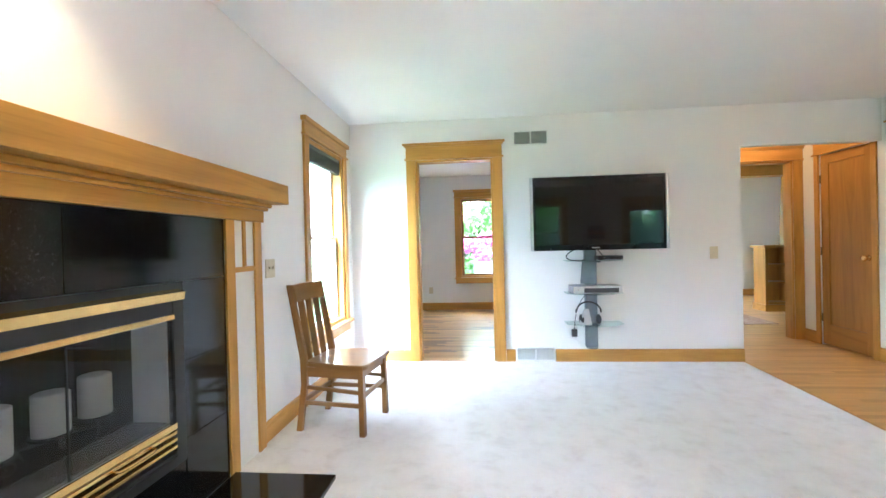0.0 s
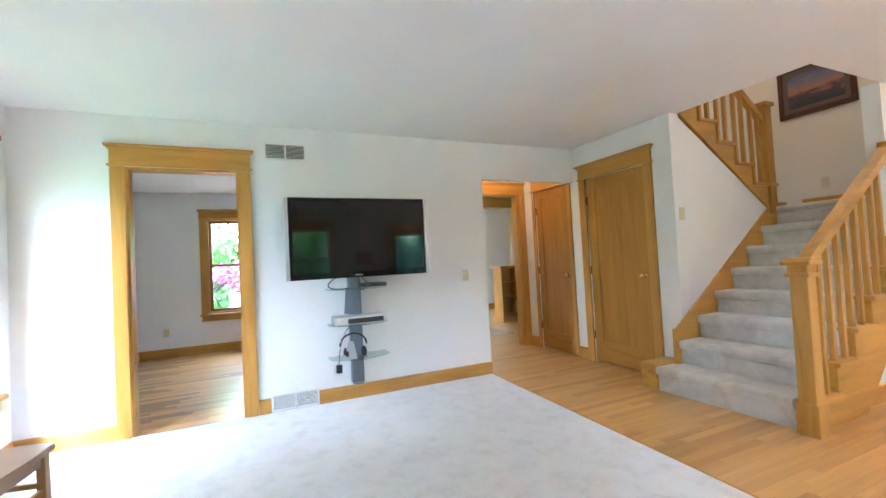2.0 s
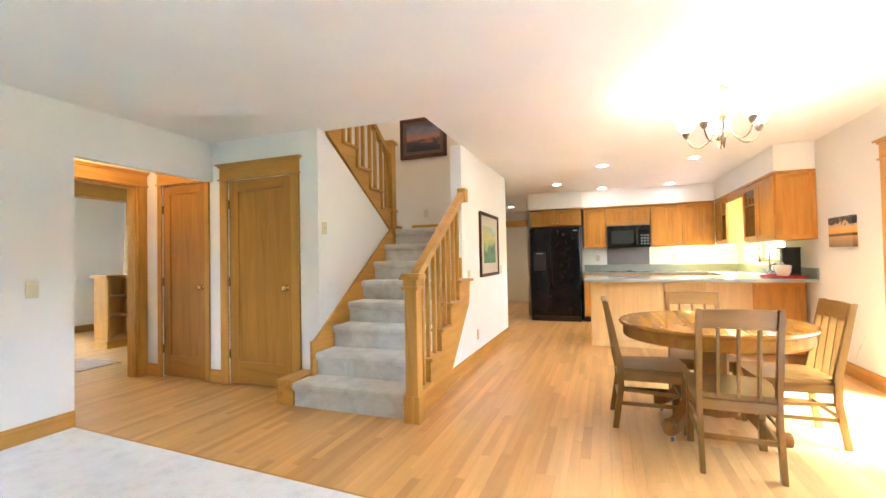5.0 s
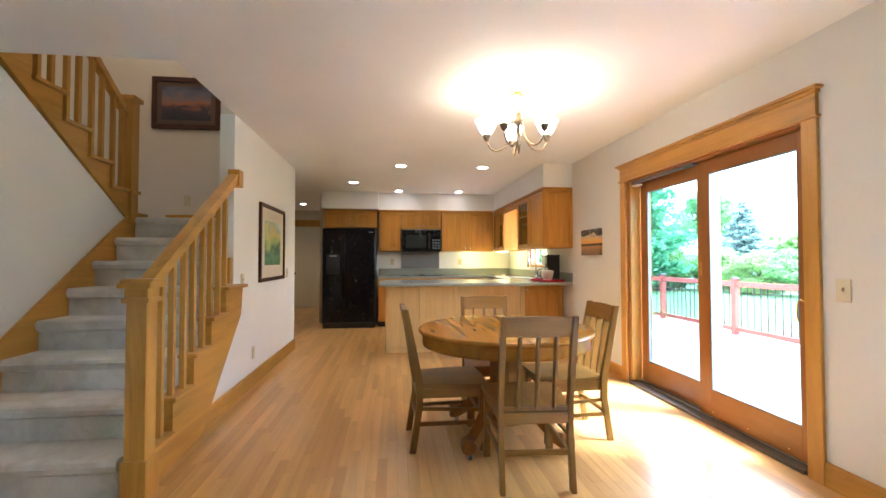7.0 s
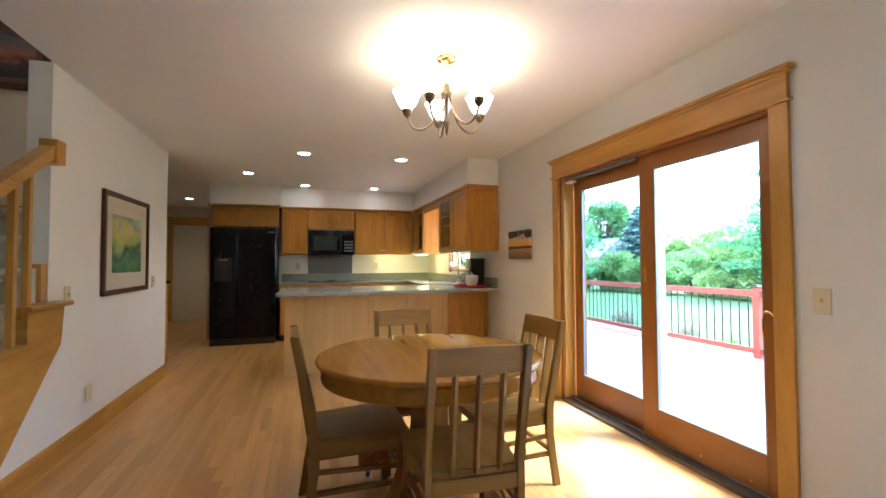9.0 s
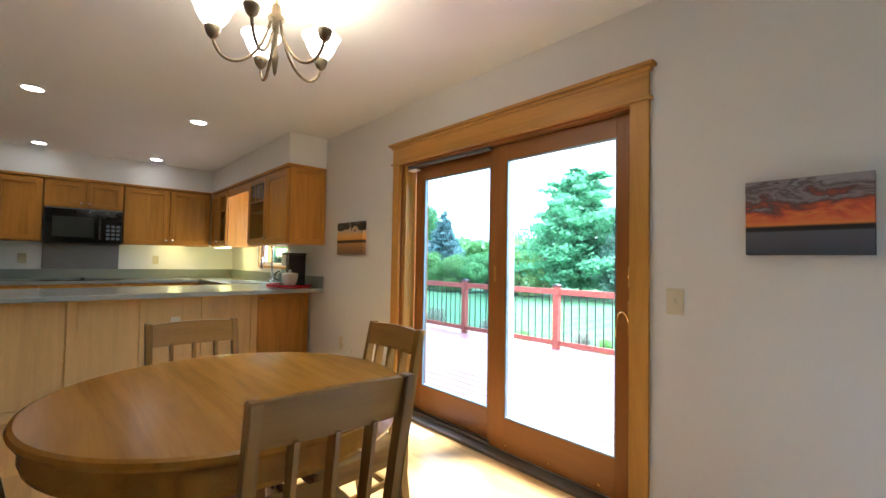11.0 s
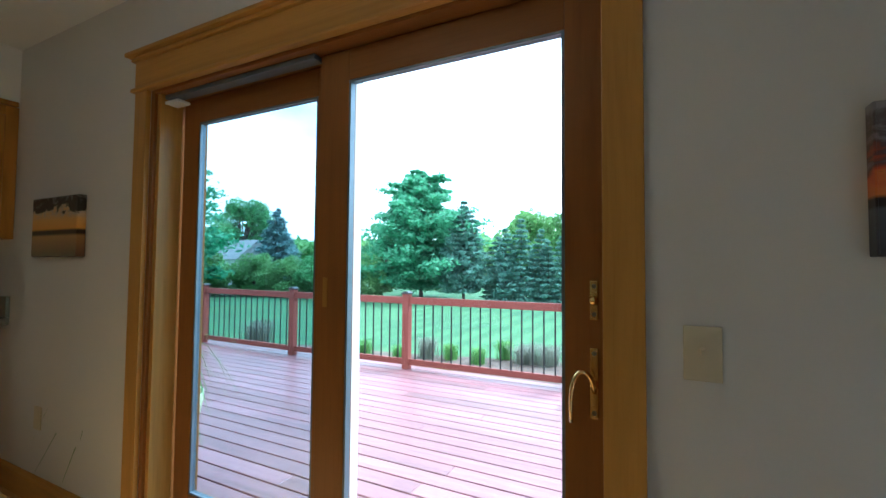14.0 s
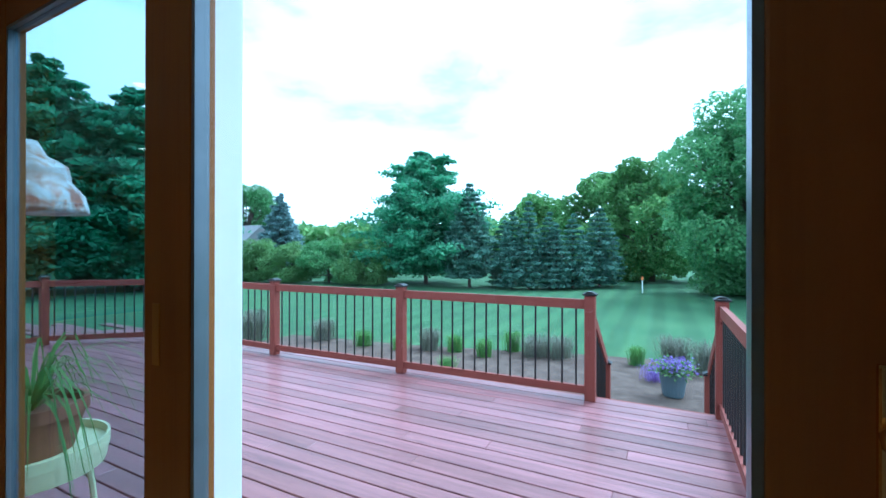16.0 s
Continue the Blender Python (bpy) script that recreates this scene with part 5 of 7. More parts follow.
# ---------------------------------------------------------------- kitchen
def cabinet(name, axis, face, out, depth, u0, u1, z0, z1, doors, label, group="", glass=(), toe=False, knob_low=True, wz=None, wh=None):
    """A cabinet unit against a wall: box body and framed doors with knobs. doors: how many across the width u0 to u1."""
    back = face - out * depth
    lo, hi = sorted((face, back))
    ob = thing(name, ((u0 + u1) / 2, (lo + hi) / 2, z0) if axis == "x" else ((lo + hi) / 2, (u0 + u1) / 2, z0), label, "cabinet", group)
    wz, wh = wz or CAB_Z, wh or (CAB_X if axis == "x" else CAB_Y)

    def put(nm, a, b, d0, d1, c, d, mat, bevel=0.0, parent=None, lab=""):
        p, q = sorted((face + out * d0, face + out * d1))
        return part(nm, boxes((a, b, p, q, c, d) if axis == "x" else (p, q, a, b, c, d), bevel=bevel), mat, parent or ob, lab)

    zb = z0 + (0.1 if toe else 0)
    if glass:
        for a, b, d0, d1, c, d in ((u0, u0 + 0.018, -depth, 0, zb, z1), (u1 - 0.018, u1, -depth, 0, zb, z1), (u0 + 0.018, u1 - 0.018, -depth, 0, zb, zb + 0.018), (u0 + 0.018, u1 - 0.018, -depth, 0, z1 - 0.018, z1), (u0 + 0.018, u1 - 0.018, -depth, -depth + 0.01, zb + 0.018, z1 - 0.018), (u0 + 0.018, u1 - 0.018, -depth + 0.01, -0.02, (zb + z1) / 2, (zb + z1) / 2 + 0.016)):
            put("body_panel", a, b, d0, d1, c, d, wz)
    else:
        put("body", u0, u1, -depth, 0, zb, z1, wz)
    if toe:
        put("toe_kick", u0, u1, -depth, -0.06, z0, zb, BLACK)
    w = (u1 - u0) / doors
    for i in range(doors):
        a, b = u0 + i * w + 0.01, u0 + (i + 1) * w - 0.01
        c, d = zb + 0.014, z1 - 0.014
        s = min(0.058, (b - a) * 0.28)
        door = put("door", a, a + s, 0.001, 0.025, c, d, wz, 0.002)
        put("stile", b - s, b, 0.001, 0.025, c, d, wz, 0.002, door)
        put("rail", a + s, b - s, 0.001, 0.025, c, c + s, wh, 0.002, door)
        put("rail", a + s, b - s, 0.001, 0.025, d - s, d, wh, 0.002, door)
        if i in glass:
            put("glass", a + s, b - s, 0.009, 0.012, c + s, d - s, TINTED, 0, door)
            m = (a + b) / 2
            put("muntin", a + s, b - s, 0.006, 0.018, d - s - 0.2, d - s - 0.185, wh, 0, door)
            for t in (1 / 3, 2 / 3):
                v = a + s + (b - a - 2 * s) * t
                put("muntin", v - 0.006, v + 0.006, 0.006, 0.018, d - s - 0.185, d - s, wz, 0, door)
        else:
            put("panel", a + s, b - s, 0.001, 0.009, c + s, d - s, wz, 0, door)
        ku = (b - 0.028) if (doors == 1 or i % 2 == 0) else (a + 0.028)
        kz = c + 0.05 if knob_low else d - 0.05
        o = (ku, face + out * 0.025, kz) if axis == "x" else (face + out * 0.025, ku, kz)
        part("knob", lathe([(0.006, 0.0), (0.006, out * 0.012), (0.013, out * 0.018), (0.012, out * 0.026), (0.004, out * 0.028)], o, 12, axis="y" if axis == "x" else "x"), CHROME, door, "small round metal knob", True)
    return ob


FX = 9.37
SLOT = -1.126 - SOUTH
cabinet("wall_cabinet", "y", FX, -1, 0.33, 1.11, 2.07, 1.79, 2.1, 2, "honey oak cabinet with two doors above the refrigerator", "kitchen wall cabinets")
cabinet("wall_cabinet", "y", FX, -1, 0.33, 0.665, 1.07, 1.36, 2.1, 1, "tall honey oak single-door wall cabinet", "kitchen wall cabinets")
cabinet("wall_cabinet", "y", FX, -1, 0.33, -0.085, 0.66, 1.765, 2.1, 2, "short honey oak cabinet above the microwave", "kitchen wall cabinets")
cabinet("wall_cabinet", "y", FX, -1, 0.33, -1.09, -0.09, 1.36, 2.1, 2, "wide honey oak two-door wall cabinet", "kitchen wall cabinets")
cabinet("wall_cabinet", "x", -1.125, 1, SLOT, 6.64, 7.78, 1.352, 2.1, 2, "honey oak wall cabinet with one leaded glass door by the window", "kitchen wall cabinets", glass=(1,))
cabinet("wall_cabinet", "x", -1.125, 1, SLOT, 8.62, 9.36, 1.36, 2.1, 2, "honey oak wall cabinet with a glass door over the corner", "kitchen wall cabinets", glass=(0,))
# framed end panel of the cabinet run
side_panel = thing("cabinet_end_panel", (6.63, -1.31, 1.352), "framed honey oak end panel of the wall cabinets", "cabinet panel")
for a, b, c, d, m in ((-1.495, -1.44, 1.353, 2.1, CAB_Z), (-1.18, -1.125, 1.353, 2.1, CAB_Z), (-1.44, -1.18, 1.353, 1.407, CAB_Y), (-1.44, -1.18, 2.045, 2.1, CAB_Y)):
    part("stile" if m == CAB_Z else "rail", boxes((6.63, 6.6395, a, b, c, d), bevel=0.002), m, side_panel)
crown = thing("crown_moulding", (8, -1.1, 2.1), "honey oak crown moulding along the wall cabinets", "moulding")
part("run", boxes((6.61, 9.35, SOUTH + 0.01, -1.085, 2.101, 2.129), bevel=0.006), CAB_X, crown)
part("run", boxes((9.33, KITCHEN_END, -1.084, 2.07, 2.101, 2.129), bevel=0.006), CAB_Y, crown)
valance = thing("valance", (8.2, -1.13, 1.95), "honey oak valance board over the sink window", "moulding")
part("board", boxes((7.785, 8.615, -1.135, -1.118, 2.0, 2.1), bevel=0.002), CAB_X, valance)
tube_l = thing("undercabinet_light", (9.0, -1.3, 1.34), "slim lit tube lamp under the corner cabinet", "lamp")
part("housing", boxes((8.66, 9.3, -1.19, -1.14, 1.345, 1.359), bevel=0.002), WHITE, tube_l)
part("tube", boxes((8.68, 9.28, -1.185, -1.145, 1.338, 1.345)), TUBE, tube_l, "glowing tube")
lamp("undercabinet_lamp", (8.95, -1.2, 1.30), 0.8, (1.0, 0.80, 0.22), 0.06)
lamp("undercabinet_lamp", (9.45, -0.7, 1.32), 0.45, (1.0, 0.80, 0.25), 0.06)

# base cabinets along the end wall and under the sink window
BX = 9.08
for a, b in ((0.665, 1.07), (-0.085, 0.66), (-0.92, -0.09)):
    cabinet("base_cabinet", "y", BX, -1, 0.60, a, b, 0.0, 0.87, 1 if b - a < 0.6 else 2, "honey oak base cabinet under the worktop", "kitchen base cabinets", toe=True, knob_low=False)
for a, b in ((7.66, 8.35), (8.36, 9.07)):
    cabinet("base_cabinet", "x", -0.94, 1, 0.60, a, b, 0.0, 0.87, 2, "honey oak base cabinet under the sink window", "kitchen base cabinets", toe=True, knob_low=False)
# peninsula: pale back panels with battens, an oak cabinet end
pen = thing("peninsula", (7.35, -0.3, 0), "pale maple-panelled kitchen peninsula with an oak cabinet at the wall end", "kitchen counter")
part("body", boxes((6.94, 7.65, -0.93, 0.88, 0.0, 0.87)), PENIN, pen)
for y in (0.86, 0.44, -0.02, -0.48, -0.91):
    part("batten", boxes((6.925, 6.94, y - 0.045, y + 0.02, 0.0, 0.87), bevel=0.003), PENIN, pen)
part("base_rail", boxes((6.92, 6.9395, -0.93, 0.88, 0.0, 0.075), bevel=0.004), PENIN, pen)
part("end_panel", boxes((6.94, 7.65, 0.881, 0.9, 0.0, 0.87), bevel=0.003), PENIN, pen)
cabinet("end_cabinet", "y", 6.94, -1, 0.6, -1.48, -0.94, 0.0, 0.87, 1, "honey oak cabinet at the wall end of the peninsula", toe=False, knob_low=False)
plate("outlet", "y", 6.938, -1, -0.26, 0.62, toggle=False)

worktop = thing("worktop", (8, 0, 0.87), "grey solid-surface worktop over peninsula and kitchen cabinets", "worktop")
part("peninsula_slab", boxes((6.64, 7.68, SOUTH + 0.001, 0.97, 0.871, 0.91), bevel=0.006), COUNTER, worktop)
part("sink_slab", boxes((7.681, 9.05, SOUTH + 0.001, -0.91, 0.871, 0.91), bevel=0.004), COUNTER, worktop)
part("end_slab", boxes((9.051, KITCHEN_END - 0.001, SOUTH + 0.001, 1.08, 0.871, 0.91), bevel=0.004), COUNTER, worktop)
part("upstand", boxes((6.64, 9.68, SOUTH + 0.001, SOUTH + 0.02, 0.911, 1.03), bevel=0.003), GREENISH, worktop)
part("upstand", boxes((KITCHEN_END - 0.02, KITCHEN_END - 0.001, SOUTH + 0.02, 1.08, 0.911, 1.03), bevel=0.003), GREENISH, worktop)
splash = solid("steel_splashback", boxes((KITCHEN_END - 0.008, KITCHEN_END - 0.001, -0.085, 0.66, 1.031, 1.36)), STEEL, "stainless steel splashback behind the cooktop", "splashback")
cook = thing("cooktop", (9.36, 0.29, 0.911), "black glass cooktop with a small control panel", "cooktop")
part("glass_top", boxes((9.12, 9.62, -0.07, 0.65, 0.911, 0.917), bevel=0.002), BLACK_GLOSS, cook)
for x, y, r in ((9.27, 0.12, 0.08), (9.27, 0.46, 0.1), (9.49, 0.12, 0.1), (9.49, 0.46, 0.07)):
    part("burner_ring", lathe([(r, 0.9172), (r, 0.9178), (r - 0.006, 0.9178), (r - 0.006, 0.9172)], (x, y, 0), 24), GREY, cook)
part("control_knob", lathe([(0.02, 0.917), (0.018, 0.94), (0.0, 0.942)], (9.2, 0.29, 0), 14), BLACK, cook)

mw = thing("microwave", (9.5, 0.29, 1.345), "black over-range microwave with a dark glass door", "microwave")
part("case", boxes((9.3, KITCHEN_END - 0.01, -0.075, 0.65, 1.345, 1.755), bevel=0.006), BLACK, mw)
d = part("door", boxes((9.268, 9.2995, 0.12, 0.645, 1.36, 1.75), bevel=0.005), BLACK_GLOSS, mw, "black glass door")
part("window", boxes((9.2655, 9.2685, 0.2, 0.58, 1.42, 1.66), bevel=0.001), plain("microwave_mesh", (0.03, 0.035, 0.035), 0.12), d)
part("handle", boxes((9.245, 9.262, 0.135, 0.155, 1.4, 1.7), (9.255, 9.269, 0.138, 0.152, 1.41, 1.43), (9.255, 9.269, 0.138, 0.152, 1.67, 1.69), bevel=0.003), BLACK, d)
part("control_panel", boxes((9.27, 9.2995, -0.07, 0.115, 1.36, 1.75), bevel=0.004), BLACK_GLOSS, mw)
for i in range(4):
    for j in range(3):
        part("button", boxes((9.267, 9.2705, -0.05 + j * 0.05, -0.015 + j * 0.05, 1.40 + i * 0.05, 1.43 + i * 0.05), bevel=0.001), GREY, mw)
part("display", boxes((9.267, 9.2705, -0.05, 0.095, 1.64, 1.68)), SCREEN, mw)
part("vent_grille", boxes((9.262, 9.2995, -0.07, 0.645, 1.7505, 1.762)), GREY, mw)

fr = thing("refrigerator", (9.35, 1.57, 0), "tall black side-by-side refrigerator with ice dispenser", "refrigerator")
part("cabinet_case", boxes((9.07, KITCHEN_END - 0.01, 1.125, 2.035, 0.02, 1.755), bevel=0.006), BLACK, fr)
for nm, a, b, hy in (("freezer_door", 1.665, 2.035, 1.69), ("fridge_door", 1.125, 1.655, 1.63)):
    d = part(nm, boxes((9.01, 9.068, a, b, 0.1, 1.75), bevel=0.012), BLACK_GLOSS, fr, "glossy black door")
    part("handle", tube([(9.01, hy, 0.62), (8.965, hy, 0.65), (8.955, hy, 0.9), (8.955, hy, 1.3), (8.965, hy, 1.52), (9.01, hy, 1.55)], 0.013, 8), BLACK_GLOSS, d, smooth=True)
    if nm == "freezer_door":
        part("dispenser", boxes((9.004, 9.0105, 1.74, 1.97, 0.95, 1.3), bevel=0.002), BLACK, d)
        part("dispenser_lamp", boxes((9.001, 9.0045, 1.79, 1.92, 1.26, 1.275)), SILVER, d)
    else:
        part("badge", boxes((9.006, 9.0105, 1.16, 1.24, 1.68, 1.695)), SILVER, d)
part("kick_grille", boxes((9.03, 9.069, 1.13, 2.03, 0.0, 0.095), bevel=0.003), BLACK, fr)

# sink, tap, coffee maker, tray, crock
sink = thing("sink", (8.1, -1.23, 0.905), "stainless double-bowl kitchen sink under the window", "sink")
part("rim", boxes((7.75, 8.5, -1.42, -1.405, 0.9102, 0.916), (7.75, 8.5, -1.015, -1.0, 0.9102, 0.916), (7.75, 7.765, -1.405, -1.015, 0.9102, 0.916), (8.485, 8.5, -1.405, -1.015, 0.9102, 0.916), (8.11, 8.14, -1.405, -1.015, 0.9102, 0.916)), CHROME, sink)
for a, b in ((7.765, 8.11), (8.14, 8.485)):
    part("bowl", boxes((a, b, -1.405, -1.015, 0.9102, 0.9125)), STEEL, sink)
tap = thing("kitchen_tap", (7.68, -1.36, 0.91), "chrome gooseneck spring kitchen tap", "tap")
part("base", lathe([(0.028, 0.91), (0.026, 0.95), (0.016, 0.965)], (7.68, -1.36, 0), 18), CHROME, tap, smooth=True)
part("neck", tube([(7.68, -1.36, 0.96), (7.68, -1.36, 1.25)] + [(7.68 + 0.1 - 0.1 * math.cos(math.pi * i / 10), -1.36 + 0.05 * i / 10, 1.30 + 0.11 * math.sin(math.pi * i / 10)) for i in range(11)] + [(7.88, -1.31, 1.22)], 0.011, 10), CHROME, tap, smooth=True)
part("spray_head", lathe([(0.016, 1.08), (0.022, 1.1), (0.018, 1.16), (0.014, 1.22)], (7.88, -1.31, 0), 14), CHROME, tap, smooth=True)
part("side_arm", tube([(7.68, -1.36, 1.16), (7.87, -1.31, 1.16)], 0.008, 8), CHROME, tap)
part("lever", tube([(7.68, -1.36, 0.95), (7.66, -1.28, 0.99)], 0.006, 8), CHROME, tap)
tray = thing("serving_tray", (6.99, -1.3, 0.91), "oval red serving tray on the worktop", "tray")
ell = [(6.99 + 0.27 * math.cos(a), -1.285 + 0.215 * math.sin(a)) for a in [2 * math.pi * i / 32 for i in range(32)]]
part("base", prism(ell, 0.911, 0.919, "z"), RED_PLASTIC, tray)
part("rim", tube([(x, y, 0.932) for x, y in ell + ell[:2]], 0.011, 8), RED_PLASTIC, tray, smooth=True)
coffee = thing("coffee_maker", (7.05, -1.36, 0.92), "black and chrome coffee maker with a glass carafe on the tray", "coffee maker")
part("base", boxes((6.98, 7.18, -1.46, -1.27, 0.92, 0.95), bevel=0.008), BLACK, coffee)
part("tower", boxes((6.985, 7.075, -1.46, -1.28, 0.95, 1.25), bevel=0.01), BLACK, coffee)
part("brew_head", boxes((7.0, 7.2, -1.46, -1.28, 1.13, 1.25), bevel=0.01), SILVER, coffee, "brushed silver brew head")
part("lid", boxes((6.98, 7.2, -1.465, -1.275, 1.25, 1.268), bevel=0.006), BLACK, coffee)
part("carafe", lathe([(0.055, 0.952), (0.068, 0.97), (0.068, 1.03), (0.05, 1.075), (0.05, 1.10)], (7.135, -1.30, 0), 20), TINTED, coffee, "glass carafe", True)
part("carafe_handle", tube(curve((7.18, -1.27, 1.07), (7.26, -1.22, 1.07), (7.26, -1.22, 0.97), (7.19, -1.26, 0.97), 8), 0.008, 8), BLACK, coffee, smooth=True)
crock = thing("lidded_crock", (6.89, -1.25, 0.92), "white ceramic lidded crock on the tray", "crock")
part("bowl", lathe([(0.045, 0.92), (0.05, 0.925), (0.075, 0.98), (0.082, 1.035), (0.08, 1.045), (0.0, 1.045)], (6.89, -1.25, 0), 24), CERAMIC, crock, smooth=True)
part("lid", lathe([(0.083, 1.045), (0.08, 1.055), (0.03, 1.064), (0.0, 1.065)], (6.89, -1.25, 0), 24), CERAMIC, crock, smooth=True)
part("lid_handle", tube([(6.865, -1.25, 1.06), (6.865, -1.25, 1.08), (6.89, -1.25, 1.088), (6.915, -1.25, 1.08), (6.915, -1.25, 1.06)], 0.006, 8), CERAMIC, crock, smooth=True)
# desk cabinet round the corner with a black top
desk = cabinet("desk_cabinet", "y", 7.38, -1, 0.6, 2.28, 2.9, 0.0, 0.98, 1, "honey oak cabinet with a black top beside the kitchen passage")
part("top", boxes((7.34, 8.0, 2.262, 2.92, 0.981, 1.01), bevel=0.004), BLACK_GLOSS, desk, "thin black top")


# ---------------------------------------------------------------- pictures
def framed(name, axis, face, out, u0, u1, z0, z1, frame_mat, bands, mat_colour, label, margin=0.035, mount=0.06):
    """A framed picture: moulded frame, mount board, and a print of painted bands and clumps."""
    ob = thing(name, ((u0 + u1) / 2, face, z0) if axis == "x" else (face, (u0 + u1) / 2, z0), label, "picture")

    def put(nm, a, b, d0, d1, c, d, mat, bevel=0.0, lab=""):
        lo, hi = sorted((face + out * d0, face + out * d1))
        return part(nm, boxes((a, b, lo, hi, c, d) if axis == "x" else (lo, hi, a, b, c, d), bevel=bevel), mat, ob, lab)

    f = margin
    put("frame", u0, u1, 0.0, 0.028, z0, z0 + f, frame_mat, 0.005)
    put("frame", u0, u1, 0.0, 0.028, z1 - f, z1, frame_mat, 0.005)
    put("frame", u0, u0 + f, 0.0, 0.028, z0 + f, z1 - f, frame_mat, 0.005)
    put("frame", u1 - f, u1, 0.0, 0.028, z0 + f, z1 - f, frame_mat, 0.005)
    put("mount_board", u0 + f, u1 - f, 0.0, 0.012, z0 + f, z1 - f, mat_colour)
    g = f + mount
    put("print", u0 + g, u1 - g, 0.012, 0.014, z0 + g, z1 - g, bands, 0, "printed landscape")
    return ob


def painted(name, axis, low, high, stops, scale, wobble=0.12, stretch=(1, 1, 1), calm=-0.2):
    """A landscape print: colours stacked by height, broken up by noise."""
    m = Mat(name, (0.5, 0.5, 0.5), 0.45)
    v = m.coords(stretch)
    n = m.noise(v, scale, 6, 0.6, 0.6)
    tc = m.node("ShaderNodeTexCoord")
    sep = m.node("ShaderNodeSeparateXYZ")
    m.link(tc.outputs["Object"], sep.inputs[0])
    rng = m.node("ShaderNodeMapRange")
    rng.inputs["From Min"].default_value, rng.inputs["From Max"].default_value = low, high
    m.link(sep.outputs["Z"], rng.inputs["Value"])
    amp = m.node("ShaderNodeMath")
    amp.operation = "MULTIPLY_ADD"
    amp.inputs[1].default_value, amp.inputs[2].default_value = wobble * 3, -wobble * 1.5
    m.link(n, amp.inputs[0])
    mask = m.node("ShaderNodeMapRange")
    mask.inputs["From Min"].default_value, mask.inputs["From Max"].default_value = calm, calm + 0.15
    m.link(rng.outputs[0], mask.inputs["Value"])
    soft = m.node("ShaderNodeMath")
    soft.operation = "MULTIPLY"
    m.link(amp.outputs[0], soft.inputs[0])
    m.link(mask.outputs[0], soft.inputs[1])
    add = m.node("ShaderNodeMath")
    add.operation = "ADD"
    m.link(rng.outputs[0], add.inputs[0])
    m.link(soft.outputs[0], add.inputs[1])
    m.colour(m.ramp(add.outputs[0], stops))
    return m.m


DARK_FRAME = wood("dark_frame", (0.075, 0.03, 0.018), "z", 0.3)
MOUNT = plain("cream_mount", (0.62, 0.56, 0.46), 0.8, vary=0.02)
MOUNT_DARK = plain("dark_mount", (0.12, 0.08, 0.06), 0.8, vary=0.05)
framed("landscape_print", "x", STAIR_R, -1, 5.8, 6.74, 0.975, 1.785, DARK_FRAME,
       painted("meadow_print", "x", 0.1, 0.7, [(0.0, (0.05, 0.12, 0.05)), (0.25, (0.12, 0.28, 0.12)), (0.4, (0.05, 0.13, 0.1)), (0.55, (0.32, 0.42, 0.12)), (0.72, (0.6, 0.5, 0.14)), (0.85, (0.3, 0.42, 0.38)), (1.0, (0.5, 0.58, 0.5))], 4.5, 0.35), MOUNT,
       "dark-framed landscape print with a cream mount on the stair wall", 0.04, 0.13)
framed("sunset_print", "y", 6.4, -1, 2.74, 3.46, 2.66, 3.24, DARK_FRAME,
       painted("mountain_print", "y", 0.1, 0.5, [(0.0, (0.02, 0.02, 0.03)), (0.3, (0.06, 0.04, 0.05)), (0.45, (0.35, 0.13, 0.07)), (0.6, (0.22, 0.14, 0.14)), (0.8, (0.12, 0.12, 0.17)), (1.0, (0.05, 0.06, 0.1))], 5.0, 0.25, (1, 1, 2)), MOUNT_DARK,
       "dark-framed mountain sunset picture on the landing wall", 0.05, 0.05)


def canvas(name, x0, x1, z0, z1, mat, label):
    ob = thing(name, ((x0 + x1) / 2, SOUTH, z0), label, "canvas print")
    part("wrapped_edge", boxes((x0, x1, SOUTH + 0.001, SOUTH + 0.036, z0, z1), bevel=0.003), mat, ob)
    part("printed_face", boxes((x0 + 0.003, x1 - 0.003, SOUTH + 0.0362, SOUTH + 0.038, z0 + 0.003, z1 - 0.003)), mat, ob, "printed landscape")
    return ob


canvas("canvas_print", 2.668, 3.028, 1.247, 1.53, painted("red_sunset", "x", 0.0, 0.283, [(0.0, (0.05, 0.055, 0.075)), (0.20, (0.085, 0.085, 0.11)), (0.30, (0.10, 0.10, 0.12)), (0.325, (0.012, 0.008, 0.01)), (0.37, (0.015, 0.008, 0.01)), (0.395, (0.70, 0.22, 0.05)), (0.52, (0.60, 0.10, 0.035)), (0.62, (0.32, 0.07, 0.04)), (0.70, (0.10, 0.055, 0.06)), (0.80, (0.26, 0.22, 0.23)), (0.88, (0.10, 0.075, 0.085)), (1.0, (0.3, 0.28, 0.29))], 7, 0.42, (1, 1, 2.4), 0.40), "unframed canvas print of a red lake sunset")
